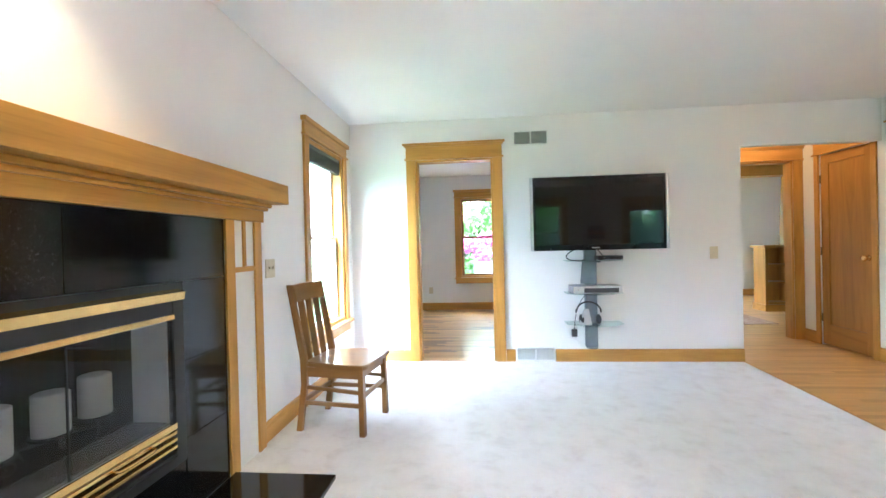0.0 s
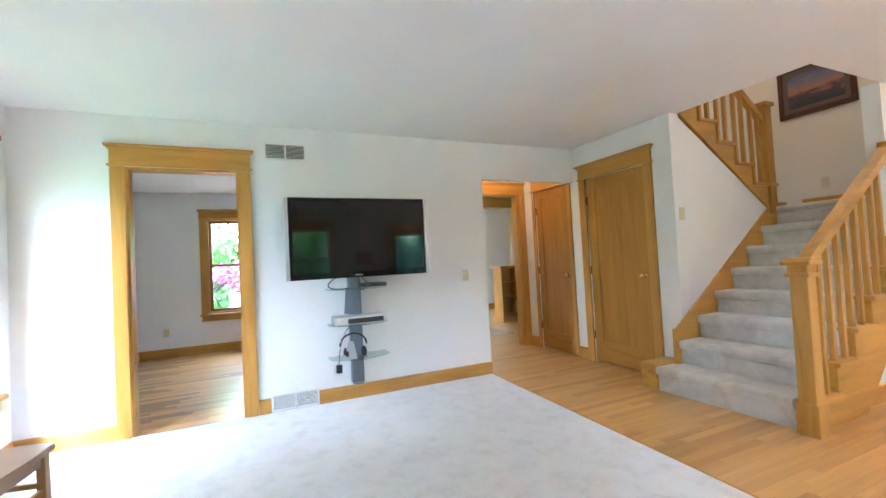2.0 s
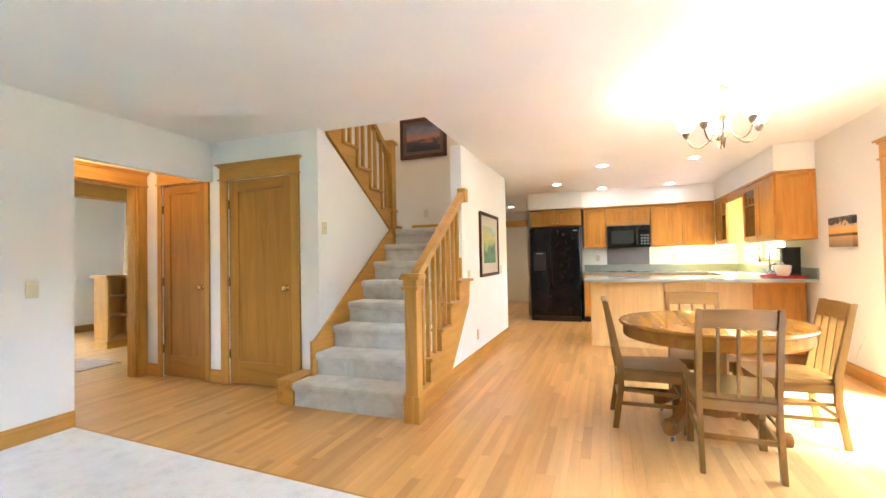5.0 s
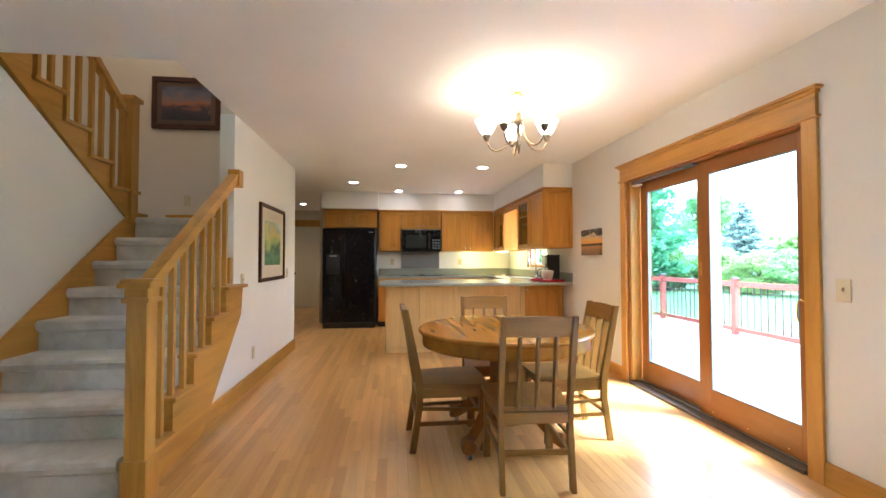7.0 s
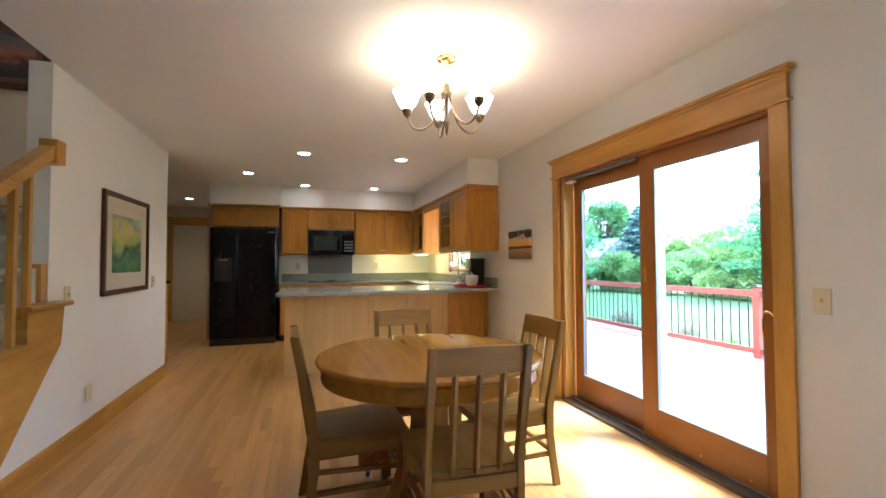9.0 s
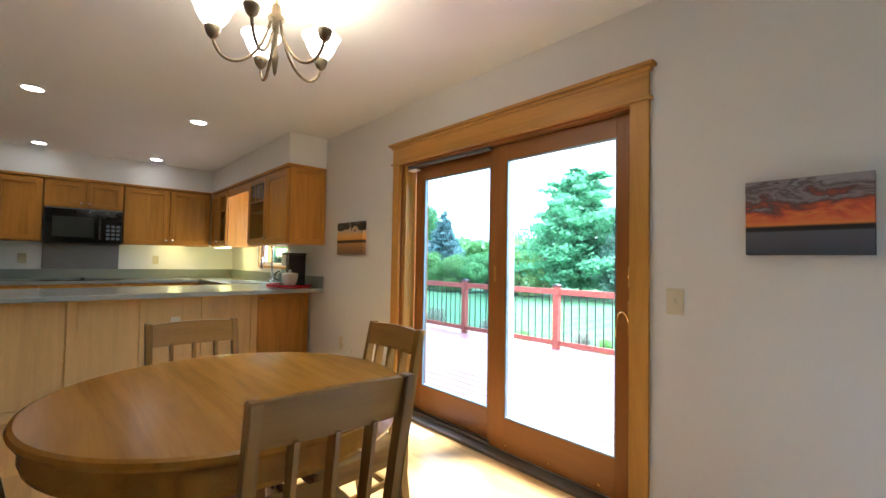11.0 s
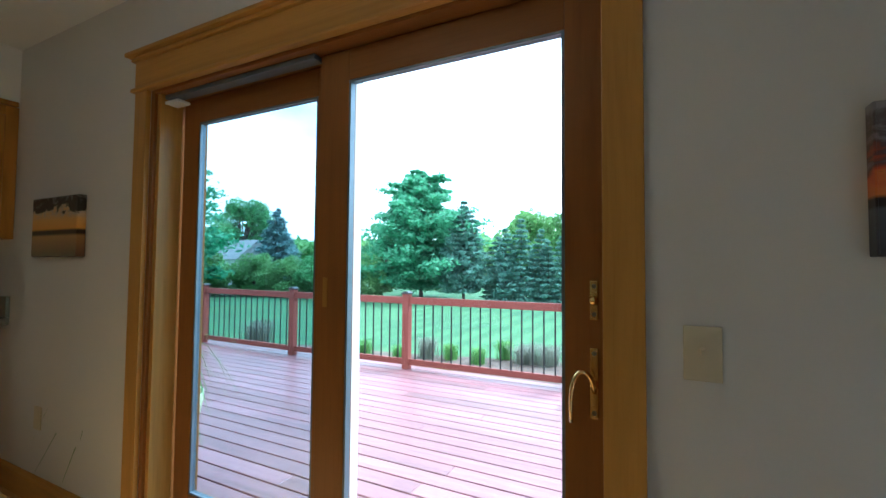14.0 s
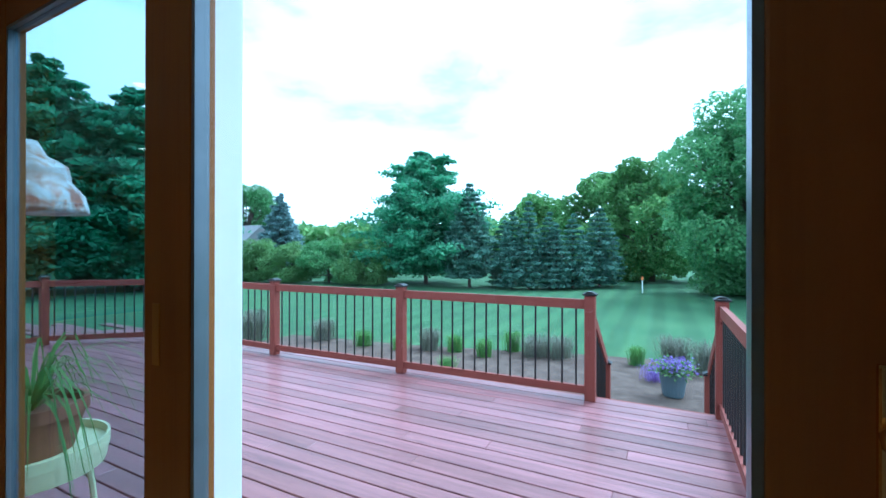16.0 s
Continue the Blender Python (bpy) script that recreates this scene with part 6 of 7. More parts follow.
canvas("canvas_print", 5.85, 6.31, 1.252, 1.552, painted("gold_sunset", "x", 0.0, 0.307, [(0.0, (0.10, 0.06, 0.04)), (0.22, (0.30, 0.15, 0.06)), (0.33, (0.42, 0.22, 0.07)), (0.37, (0.03, 0.02, 0.012)), (0.42, (0.04, 0.025, 0.012)), (0.45, (0.75, 0.36, 0.06)), (0.6, (0.72, 0.42, 0.12)), (0.72, (0.5, 0.42, 0.3)), (0.76, (0.02, 0.018, 0.015)), (0.9, (0.03, 0.03, 0.03)), (1.0, (0.2, 0.2, 0.2))], 14, 0.3, (1, 1, 1.5), 0.6), "unframed canvas print of a golden sunset under dark leaves")

# ---------------------------------------------------------------- parlour seen down the hall
bc = thing("bookcase_column", (5.19, 7.5, 0), "oak colonnade with a low open bookcase and a tapered column on it", "bookcase")
part("side", boxes((4.86, 4.90, 7.45, 7.75, 0.0, 1.02), bevel=0.003), OAK_Z, bc)
part("divider", boxes((5.24, 5.28, 7.45, 7.75, 0.0, 1.02), bevel=0.003), OAK_Z, bc)
part("end_panel", boxes((5.28, 5.50, 7.45, 7.75, 0.0, 1.02), bevel=0.003), OAK_Z, bc)
part("top", boxes((4.82, 5.54, 7.41, 7.78, 1.02, 1.06), bevel=0.006), OAK_X, bc)
for z in (0.12, 0.45, 0.73):
    part("shelf", boxes((4.90, 5.24, 7.46, 7.74, z, z + 0.022), bevel=0.002), OAK_X, bc)
part("back", boxes((4.90, 5.24, 7.73, 7.75, 0.12, 1.02)), OAK_Z, bc)
part("plinth", boxes((4.84, 5.52, 7.43, 7.76, 0.0, 0.11), bevel=0.004), OAK_X, bc)
part("tapered_column", prism([(5.23, 1.06), (5.51, 1.06), (5.46, 2.18), (5.28, 2.18)], 7.5, 7.7, "y", 0.003), OAK_Z, bc)
beam = solid("parlour_beam", boxes((2.85, 5.3, 7.48, 7.72, 2.18, 2.4), bevel=0.004), OAK_X, kind="structure")
rug = solid("striped_rug", boxes((3.4, 4.35, 6.35, 7.1, 0.001, 0.012), bevel=0.003), ground_mat("rug_weave", (0.35, 0.2, 0.15), (0.5, 0.36, 0.28), (0.6, 0.48, 0.4), 14.0), "flat woven pink and beige rug on the wood floor", "rug")
solid("column_trim", boxes((2.82, 2.96, 7.5, 7.7, 0.0, 2.18), bevel=0.004), OAK_Z, kind="structure")

# ---------------------------------------------------------------- deck
DZ = -0.08
DX0, DX1, DY0, DY1 = 3.18, 11.6, -5.28, SOUTH - 0.2
GROUND = -1.2


def deck_post(x, y, z0=DZ, h=0.94, cap=True):
    ob = thing("deck_post", (x, y, z0), "red-stained square deck post with a dark cap", "deck post", "deck railing posts")
    part("post", boxes((x - 0.045, x + 0.045, y - 0.045, y + 0.045, z0, z0 + h), bevel=0.005), DECK_POST, ob)
    part("cap", boxes((x - 0.06, x + 0.06, y - 0.06, y + 0.06, z0 + h, z0 + h + 0.018), bevel=0.004), BLACK, ob, "dark metal cap")
    part("cap_top", prism([(x - 0.05, z0 + h + 0.018), (x + 0.05, z0 + h + 0.018), (x + 0.02, z0 + h + 0.035), (x - 0.02, z0 + h + 0.035)], y - 0.045, y + 0.045, "y"), BLACK, ob)
    return ob


def deck_rail(p, q, top=0.86, low=0.09, group="deck railing"):
    """One railing bay between two posts: top rail, bottom rail, black round balusters."""
    p, q = Vector(p), Vector(q)
    d = (q - p)
    n = max(3, round(d.to_2d().length / 0.125))
    ob = thing("deck_railing", tuple((p + q) / 2), "red-stained railing bay with black metal balusters", "railing", group)
    u = d.normalized() * 0.045
    a, b = p + u, q - u
    wood_m = DECK_RAIL if abs(d.x) > abs(d.y) else DECK_RAIL_Y
    for nm, z, w, h in (("top_rail", top, 0.04, 0.085), ("bottom_rail", low, 0.04, 0.07)):
        part(nm, bar(a + Vector((0, 0, z)), b + Vector((0, 0, z)), w, h), wood_m, ob)
    for i in range(1, n):
        c = p + d * (i / n)
        part("baluster", tube([c + Vector((0, 0, low)), c + Vector((0, 0, top))], 0.0095, 6), BLACK, ob)
    return ob


posts = [(4.26, -5.17), (6.237, -5.115), (8.127, -5.045), (10.15, -5.06), (11.4, -3.9), (11.4, -1.9)]
for x, y in posts:
    deck_post(x, y)
for a, b in zip(posts, posts[1:]):
    deck_rail((*a, DZ), (*b, DZ))
west_posts = [(3.26, -5.23), (3.26, -3.5), (3.26, -1.81)]
for x, y in west_posts:
    deck_post(x, y)
for a, b in zip(west_posts, west_posts[1:]):
    deck_rail((*a, DZ), (*b, DZ))
# steps down to the garden
for x in (3.26, 4.26):
    deck_post(x, -6.33, -0.95, 0.93)
    deck_rail((x, -5.14, DZ), (x, -6.33, -0.85), 0.84, 0.12, "deck stair railings")
steps_out = thing("deck_steps", (3.72, -5.7, GROUND), "red-stained wooden steps from the deck to the garden", "steps")
for i in range(5):
    part("tread", boxes((3.25, 4.19, -5.51 - i * 0.27, -5.23 - i * 0.27, DZ - 0.19 * (i + 1) - 0.035, DZ - 0.19 * (i + 1)), bevel=0.004), DECK, steps_out)
for x in (3.25, 4.16):
    part("stringer", prism([(-5.22, DZ - 0.05), (-6.6, GROUND + 0.05), (-6.6, GROUND - 0.1), (-6.35, GROUND - 0.1), (-5.22, DZ - 0.35)], x, x + 0.035, "x"), DECK_RAIL_Y, steps_out)
deck_frame = solid("deck_fascia", boxes((DX0, DX1, DY0 - 0.03, DY0, DZ - 0.24, DZ - 0.004), (DX0 - 0.03, DX0, DY0, DY1, DZ - 0.24, DZ - 0.004), bevel=0.003), DECK_RAIL, "red-stained deck fascia board", "deck")

# ---------------------------------------------------------------- ground and garden
ground = solid("ground", boxes((-400, 400, -420, 400, GROUND - 1.0, GROUND)), LAWN, kind="structure")
rng = np.random.default_rng(7)


def patch(name, outline, z, material, label, n=0):
    return solid(name, prism(outline, GROUND, z, "z"), material, label, "ground cover", kind="structure")


bed = [(1.2, -5.8), (2.0, -11.4), (3.6, -11.7), (5.2, -11.5), (7.0, -11.0), (9.5, -10.4), (13.0, -10.0), (13.5, -6.0), (12.6, -1.8), (12.6, -0.5), (3.0, -0.5), (1.2, -2.0)]
patch("mulch_bed", bed, GROUND + 0.05, MULCH, "brown bark mulch bed round the deck")
sv, sf = [], []
for i in range(900):
    x, y = rng.uniform(4.4, 9.2), rng.uniform(-7.8, -6.2)
    r = rng.uniform(0.02, 0.05)
    k = len(sv)
    for dx, dy, dz in ((1, 0, 0), (0, 1, 0), (-1, 0, 0), (0, -1, 0), (0, 0, 0.8)):
        sv.append((x + dx * r * rng.uniform(0.8, 1.2), y + dy * r * rng.uniform(0.8, 1.2), GROUND + 0.05 + dz * r))
    sf += [(k, k + 1, k + 4), (k + 1, k + 2, k + 4), (k + 2, k + 3, k + 4), (k + 3, k, k + 4)]
tagged(new("white_gravel", raw("white_gravel", sv, sf, STONES)), "white landscape stones below the deck", "gravel", kind="stuff")


def quads(centres, sizes, flat=0.0, seed=0, long=1.0):
    """Many small leaf quads, randomly turned; flat: how level they lie."""
    g = np.random.default_rng(seed)
    n = len(centres)
    d = g.normal(size=(n, 3))
    d[:, 2] *= (1 - flat)
    d /= np.linalg.norm(d, axis=1, keepdims=True)
    e = g.normal(size=(n, 3))
    e[:, 2] *= (1 - flat)
    e -= d * (d * e).sum(1, keepdims=True)
    e /= np.linalg.norm(e, axis=1, keepdims=True) + 1e-9
    s = sizes[:, None]
    v = np.stack([centres - d * s * long - e * s * 0.25, centres + e * s * 0.55, centres + d * s * long, centres - e * s * 0.55 + d * s * 0.1], 1).reshape(-1, 3)
    f = np.arange(n * 4).reshape(-1, 4)
    return v, f


def leaves(name, v, f, material, parent, label=""):
    me = bpy.data.meshes.new(name)
    me.from_pydata(v.tolist(), [], f.tolist())
    me.materials.append(material)
    ob = new(name, me)
    ob.parent = parent
    return tagged(ob, label)


def conifer(name, x, y, height, radius, material, label, seed, bare=0.12, n=5200, leaf=0.16, open_=0.55, droop=0.25, ragged=0.25, group="garden conifers"):
    """A conifer: tapered trunk, whorls of limbs, needle sprays along each limb."""
    g = np.random.default_rng(seed)
    ob = thing(name, (x, y, GROUND), label, "tree", group)
    trunk = tube([(0, 0, -0.2), (0.03, 0.02, height * 0.35), (0, 0.03, height * 0.7), (0, 0, height * 0.97)], [height * 0.017, height * 0.013, height * 0.008, 0.01], 8)
    me = finish(trunk, "trunk", BARK)
    t = new("trunk", me)
    t.parent = ob
    tiers = int(height * 3.0)
    limbs, cs, ss = bmesh.new(), [], []
    per = max(20, n // (tiers * 6))
    for i in range(tiers):
        z = height * (bare + (1 - bare) * (i + 0.3) / tiers)
        f = (z / height - bare) / (1 - bare)
        reach = radius * (1 - f) ** open_ * (0.6 + 0.4 * min(1, f * 6))
        a0 = g.uniform(0, 6.28)
        for k in range(6 if f < 0.85 else 4):
            a = a0 + k * 1.05 + g.uniform(-0.25, 0.25)
            r = reach * g.uniform(1 - ragged, 1 + ragged * 0.5)
            tip = np.array([math.cos(a) * r, math.sin(a) * r, z - droop * r * 0.5 + 0.12 * r])
            root = np.array([0, 0, z])
            tube([tuple(root), tuple((root + tip) / 2 + np.array([0, 0, 0.05 * r])), tuple(tip)], [0.012 * height * 0.3, 0.015, 0.006], 4, limbs)
            u = g.uniform(0.15, 1.05, per) ** 0.75
            spread = 0.12 * r * (1.3 - u * 0.6)
            p = root + (tip - root) * u[:, None] + g.normal(size=(per, 3)) * spread[:, None] * np.array([1, 1, 0.42])
            cs.append(p)
            ss.append(leaf * g.uniform(0.6, 1.3, per))
    lm = new("limbs", finish(limbs, "limbs", BARK))
    lm.parent = ob
    v, f = quads(np.concatenate(cs), np.concatenate(ss), 0.45, seed, 1.3)
    leaves("crown", v, f, material, ob, "needle-covered crown")
    return ob


def broadleaf(name, x, y, height, radius, material, label, seed, n=9000, leaf=0.2, base=0.12, lobes=16, group="garden trees"):
    """A leafy tree: trunk, limbs to each lobe, an uneven crown of many leaf clumps."""
    g = np.random.default_rng(seed)
    ob = thing(name, (x, y, GROUND), label, "tree", group)
    wood_bm = tube([(0, 0, -0.2), (0.1, 0, height * 0.2), (0, 0.1, height * 0.5)], [height * 0.028, height * 0.02, height * 0.012], 8)
    cs = []
    for i in range(lobes):
        a, f = g.uniform(0, 6.28), g.uniform(0, 1)
        z = height * (base + (0.93 - base) * (i + 0.5) / lobes)
        env = math.sin(math.pi * min(1, max(0.12, ((z / height) - base * 0.3) / 1.02)) ** 0.8) ** 0.6
        r = radius * env * g.uniform(0.3, 0.9)
        c = np.array([math.cos(a) * r, math.sin(a) * r, z])
        lr = radius * g.uniform(0.2, 0.36)
        tube([(0, 0, height * 0.12 + z * 0.3), tuple(c * np.array([0.5, 0.5, 0.85])), tuple(c)], [height * 0.012, height * 0.007, 0.02], 5, wood_bm)
        m = n // lobes
        d = g.normal(size=(m, 3))
        d /= np.linalg.norm(d, axis=1, keepdims=True)
        rad = lr * g.uniform(0.55, 1.0, m) ** 0.5 * (1 + 0.22 * np.sin(d[:, 0] * 7 + i) * np.sin(d[:, 2] * 6 + 2 * i))
        p = c + d * rad[:, None] * np.array([1, 1, 0.8])
        cs.append(p)
    t = new("trunk", finish(wood_bm, "trunk", BARK))
    t.parent = ob
    p = np.concatenate(cs)
    p[:, 2] = np.maximum(p[:, 2], 0.15)
    v, f = quads(p, leaf * g.uniform(0.6, 1.4, len(p)), 0.2, seed)
    leaves("crown", v, f, material, ob, "leafy crown")
    return ob


conifer("pine_tree", 18.9, -27.8, 9.5, 5.0, PINE, "broad green white pine on the lawn", 3, 0.08, 62000, 0.13, 0.5, 0.05, 0.6)
conifer("spruce_tree", 15.0, -26.7, 6.9, 2.2, SPRUCE, "grey-green spruce beside the pine", 4, 0.10, 30000, 0.10, 0.75)
for i, (x, y, h, r) in enumerate([(12.2, -27.0, 5.0, 1.5), (11.2, -27.2, 5.6, 1.4), (10.2, -28.4, 5.0, 1.4), (8.9, -29.2, 4.9, 1.6), (7.6, -31.5, 5.4, 2.0), (13.3, -28.6, 4.6, 1.5), (9.6, -27.8, 4.2, 1.2)]):
    conifer("spruce_tree", x, y, h, r, SPRUCE, "small dark spruce in the row behind the lawn", 10 + i, 0.04, 14000, 0.10, 0.8)
conifer("spruce_tree", 40.5, -34.0, 8.6, 3.0, BLUE_SPRUCE, "blue spruce behind the shrubs", 31, 0.05, 18000, 0.15, 0.75)
conifer("spruce_tree", 43.5, -38.5, 5.6, 2.2, BLUE_SPRUCE, "small blue spruce behind the shrubs", 32, 0.05, 6000, 0.22, 0.75)
conifer("pine_tree", 35.0, -12.0, 13.2, 5.2, PINE, "tall dark pine beyond the deck", 41, 0.05, 60000, 0.17, 0.45, 0.15, 0.45)
conifer("pine_tree", 32.0, -15.6, 12.2, 5.2, PINE, "tall dark pine beyond the deck", 42, 0.04, 60000, 0.17, 0.5, 0.15, 0.45)
conifer("pine_tree", 38.0, -8.0, 14.0, 4.6, PINE, "tall dark pine beyond the deck", 43, 0.05, 40000, 0.17, 0.45, 0.15, 0.45)
broadleaf("maple_tree", -1.0, -28.5, 10.6, 5.0, LEAF, "large full green tree at the lawn edge", 51, 95000, 0.10, 0.06, 60)
broadleaf("maple_tree", -7.0, -26.5, 11.0, 5.0, LEAF, "large full green tree at the lawn edge", 52, 40000, 0.12, 0.06, 40)
broadleaf("maple_tree", 4.6, -38.5, 9.6, 4.6, LEAF_LIGHT, "bright green tree behind the spruces", 53, 50000, 0.13, 0.08, 44)
broadleaf("maple_tree", 9.0, -45.0, 10.2, 4.4, LEAF_LIGHT, "bright green tree behind the spruces", 54, 36000, 0.15, 0.08, 36)
broadleaf("maple_tree", 18.0, -56.0, 9.5, 5.5, LEAF_LIGHT, "distant pale green tree", 55, 24000, 0.2, 0.08, 30)
broadleaf("young_tree", 25.5, -33.0, 6.6, 2.2, LEAF, "thin-leaved tree beside the pine", 56, 14000, 0.09, 0.15, 24)
broadleaf("maple_tree", 52.0, -38.5, 11.0, 4.6, LEAF, "green tree behind the neighbouring house", 57, 40000, 0.13, 0.06, 46)
for i, (x, y, h, r, m) in enumerate([(31.5, -23.8, 3.0, 2.4, SHRUB), (28.5, -24.5, 2.7, 2.2, SHRUB), (25.6, -25.2, 3.0, 2.3, LEAF), (22.2, -25.0, 2.8, 2.1, SHRUB), (34.0, -21.0, 3.2, 2.6, SHRUB), (36.0, -18.0, 3.0, 2.6, SHRUB)]):
    broadleaf("shrub", x, y, h, r, m, "rounded garden shrub by the lawn", 70 + i, 20000, 0.07, 0.03, 26, "garden shrubs")

# far belt of woods
wp = np.concatenate([np.stack([rng.uniform(-70, 90, 9000), rng.uniform(-95, -75, 9000), GROUND + rng.uniform(0, 1, 9000) ** 0.8 * 7.5], 1), np.stack([rng.uniform(75, 95, 5000), rng.uniform(-90, 60, 5000), GROUND + rng.uniform(0, 1, 5000) ** 0.8 * 8], 1)])
wp[:, 2] *= 1 + 0.25 * np.sin(wp[:, 0] * 0.3) * np.sin(wp[:, 0] * 0.11 + 1)
v, f = quads(wp, rng.uniform(0.7, 1.6, len(wp)), 0.1, 5)
far = tagged(new("far_woods"), "hazy green belt of trees beyond the lawns", "woods", kind="stuff")
leaves("foliage", v, f, LEAF_LIGHT, far)


def tuft(name, x, y, h, spread, n, material, label, seed, group="garden grasses", z=None):
    g = np.random.default_rng(seed)
    z0 = GROUND + 0.05 if z is None else z
    ob = thing(name, (x, y, z0), label, "plant", group)
    vs, fs = [], []
    for i in range(n):
        a = g.uniform(0, 6.28)
        s = spread * g.uniform(0.2, 1.0)
        hh = h * g.uniform(0.6, 1.0)
        d = np.array([math.cos(a), math.sin(a), 0])
        w = np.array([-d[1], d[0], 0]) * h * 0.008
        root = np.array([g.normal(), g.normal(), 0]) * spread * 0.3
        m1, m2, tip = root + d * s * 0.3 + [0, 0, hh * 0.6], root + d * s * 0.7 + [0, 0, hh * 0.95], root + d * s * 1.1 + [0, 0, hh * g.uniform(0.7, 1.0)]
        k = len(vs)
        vs += [root - w, root + w, m1 + w, m1 - w, m2 + w * 0.7, m2 - w * 0.7, tip]
        fs += [(k, k + 1, k + 2, k + 3), (k + 3, k + 2, k + 4, k + 5), (k + 5, k + 4, k + 6)]
    me = raw("blades", [tuple(p) for p in vs], fs, material)
    b = new("blades", me)
    b.parent = ob
    return ob


for i, (x, y, h, s, m) in enumerate([(5.8, -10.9, 0.62, 0.5, BLADE_GREY), (6.3, -10.8, 0.6, 0.45, BLADE_GREY), (4.2, -11.0, 0.5, 0.2, BLADE), (3.5, -11.2, 0.8, 0.4, BLADE_GREY), (2.9, -11.0, 0.75, 0.4, BLADE_GREY), (8.7, -10.2, 0.65, 0.35, BLADE_GREY), (8.1, -10.3, 0.5, 0.25, BLADE),
                                     (7.3, -10.2, 0.5, 0.25, BLADE), (6.9, -11.0, 0.6, 0.25, BLADE), (11.8, -9.9, 0.7, 0.4, BLADE_GREY), (10.4, -9.8, 0.5, 0.3, BLADE), (13.5, -9.0, 1.0, 0.5, BLADE_GREY), (9.4, -9.9, 0.4, 0.25, BLADE), (7.6, -8.9, 0.3, 0.25, BLADE)]):
    tuft("ornamental_grass", x, y, h * 0.85, s, 420, m, "tuft of ornamental grass in the mulch bed", 90 + i)


def flower_pot(x, y, seed, label):
    pot = thing("flower_planter", (x, y, GROUND + 0.05), label, "planter")
    part("pot", lathe([(0.14, GROUND + 0.05), (0.16, GROUND + 0.07), (0.21, GROUND + 0.42), (0.22, GROUND + 0.44), (0.19, GROUND + 0.44), (0.18, GROUND + 0.38)], (x, y, 0), 20), plain("blue_grey_pot", (0.10, 0.13, 0.15), 0.5), pot)
    g = np.random.default_rng(seed)
    p = g.normal(size=(500, 3)) * np.array([0.14, 0.14, 0.06]) + np.array([0, 0, 0.45])
    v, f = quads(p, np.full(len(p), 0.035), 0.3, seed)
    leaves("leaves", v, f, SHRUB, pot)
    p = g.normal(size=(420, 3)) * np.array([0.15, 0.15, 0.05]) + np.array([0, 0, 0.52])
    v, f = quads(p, np.full(len(p), 0.03), 0.5, seed + 1)
    leaves("flowers", v, f, PETAL, pot, "purple flowers")


flower_pot(3.55, -9.2, 120, "grey planter of purple flowers beside the deck steps")
tuft("purple_flowers", 3.85, -10.0, 0.28, 0.3, 260, PETAL, "low patch of purple flowers in the mulch bed", 121, "")
flag = thing("marker_post", (4.83, -28.0, GROUND), "thin white marker post with an orange top on the lawn", "marker post")
part("stake", boxes((4.8, 4.86, -28.03, -27.97, GROUND, GROUND + 0.75)), WHITE, flag)
part("top", boxes((4.78, 4.88, -28.05, -27.95, GROUND + 0.75, GROUND + 0.95)), plain("orange_top", (0.7, 0.2, 0.05), 0.6), flag)
slide = thing("play_slide", (23.0, -36.0, GROUND), "yellow plastic garden slide under the trees", "slide")
part("chute", bar((22.0, -36.0, GROUND + 0.15), (20.4, -36.0, GROUND + 1.0), 0.5, 0.1), plain("yellow_plastic", (0.75, 0.5, 0.05), 0.4), slide)
part("ladder", bar((20.4, -36.0, GROUND), (20.4, -36.0, GROUND + 1.0), 0.4, 0.08), plain("slide_wood", (0.2, 0.1, 0.05), 0.7), slide)
house = thing("neighbour_house", (47.5, -33.0, GROUND), "neighbouring house with pale siding and grey shingle roof", "house")
part("wall", boxes((44.5, 51.5, -37.0, -32.0, GROUND, GROUND + 2.9)), SIDING, house)
part("roof", prism([(-37.4, GROUND + 2.9), (-31.6, GROUND + 2.9), (-34.5, GROUND + 5.2)], 44.0, 52.0, "x"), ROOFING, house)
for y in (-36.0, -34.2):
    part("window", boxes((44.46, 44.5, y, y + 0.9, GROUND + 1.0, GROUND + 2.2)), BLACK_GLOSS, house)

# plant stand with a potted plant, and the hanging feeder on the deck
PX, PY = 6.12, -1.985
stand2 = thing("plant_stand", (PX, PY, DZ), "round pale yellow metal plant stand on the deck", "plant stand")
part("tray", lathe([(0.0, 0.30), (0.26, 0.30), (0.275, 0.375), (0.275, 0.42), (0.265, 0.42), (0.26, 0.385), (0.0, 0.38)], (PX, PY, 0), 40), YELLOW, stand2)
for k in range(3):
    a = 2.1 * k + 0.4
    part("leg", tube([(PX + 0.2 * math.cos(a), PY + 0.2 * math.sin(a), 0.30), (PX + 0.24 * math.cos(a), PY + 0.24 * math.sin(a), DZ)], 0.014, 8), YELLOW, stand2)
pot2 = thing("potted_plant", (PX, PY, 0.321), "terracotta pot with a drooping spider plant on the stand", "potted plant")
part("pot", lathe([(0.13, 0.321), (0.185, 0.54), (0.2, 0.545), (0.2, 0.60), (0.18, 0.60), (0.17, 0.56), (0.0, 0.56)], (PX, PY, 0), 28), TERRACOTTA, pot2)
g = np.random.default_rng(5)
vs, fs = [], []
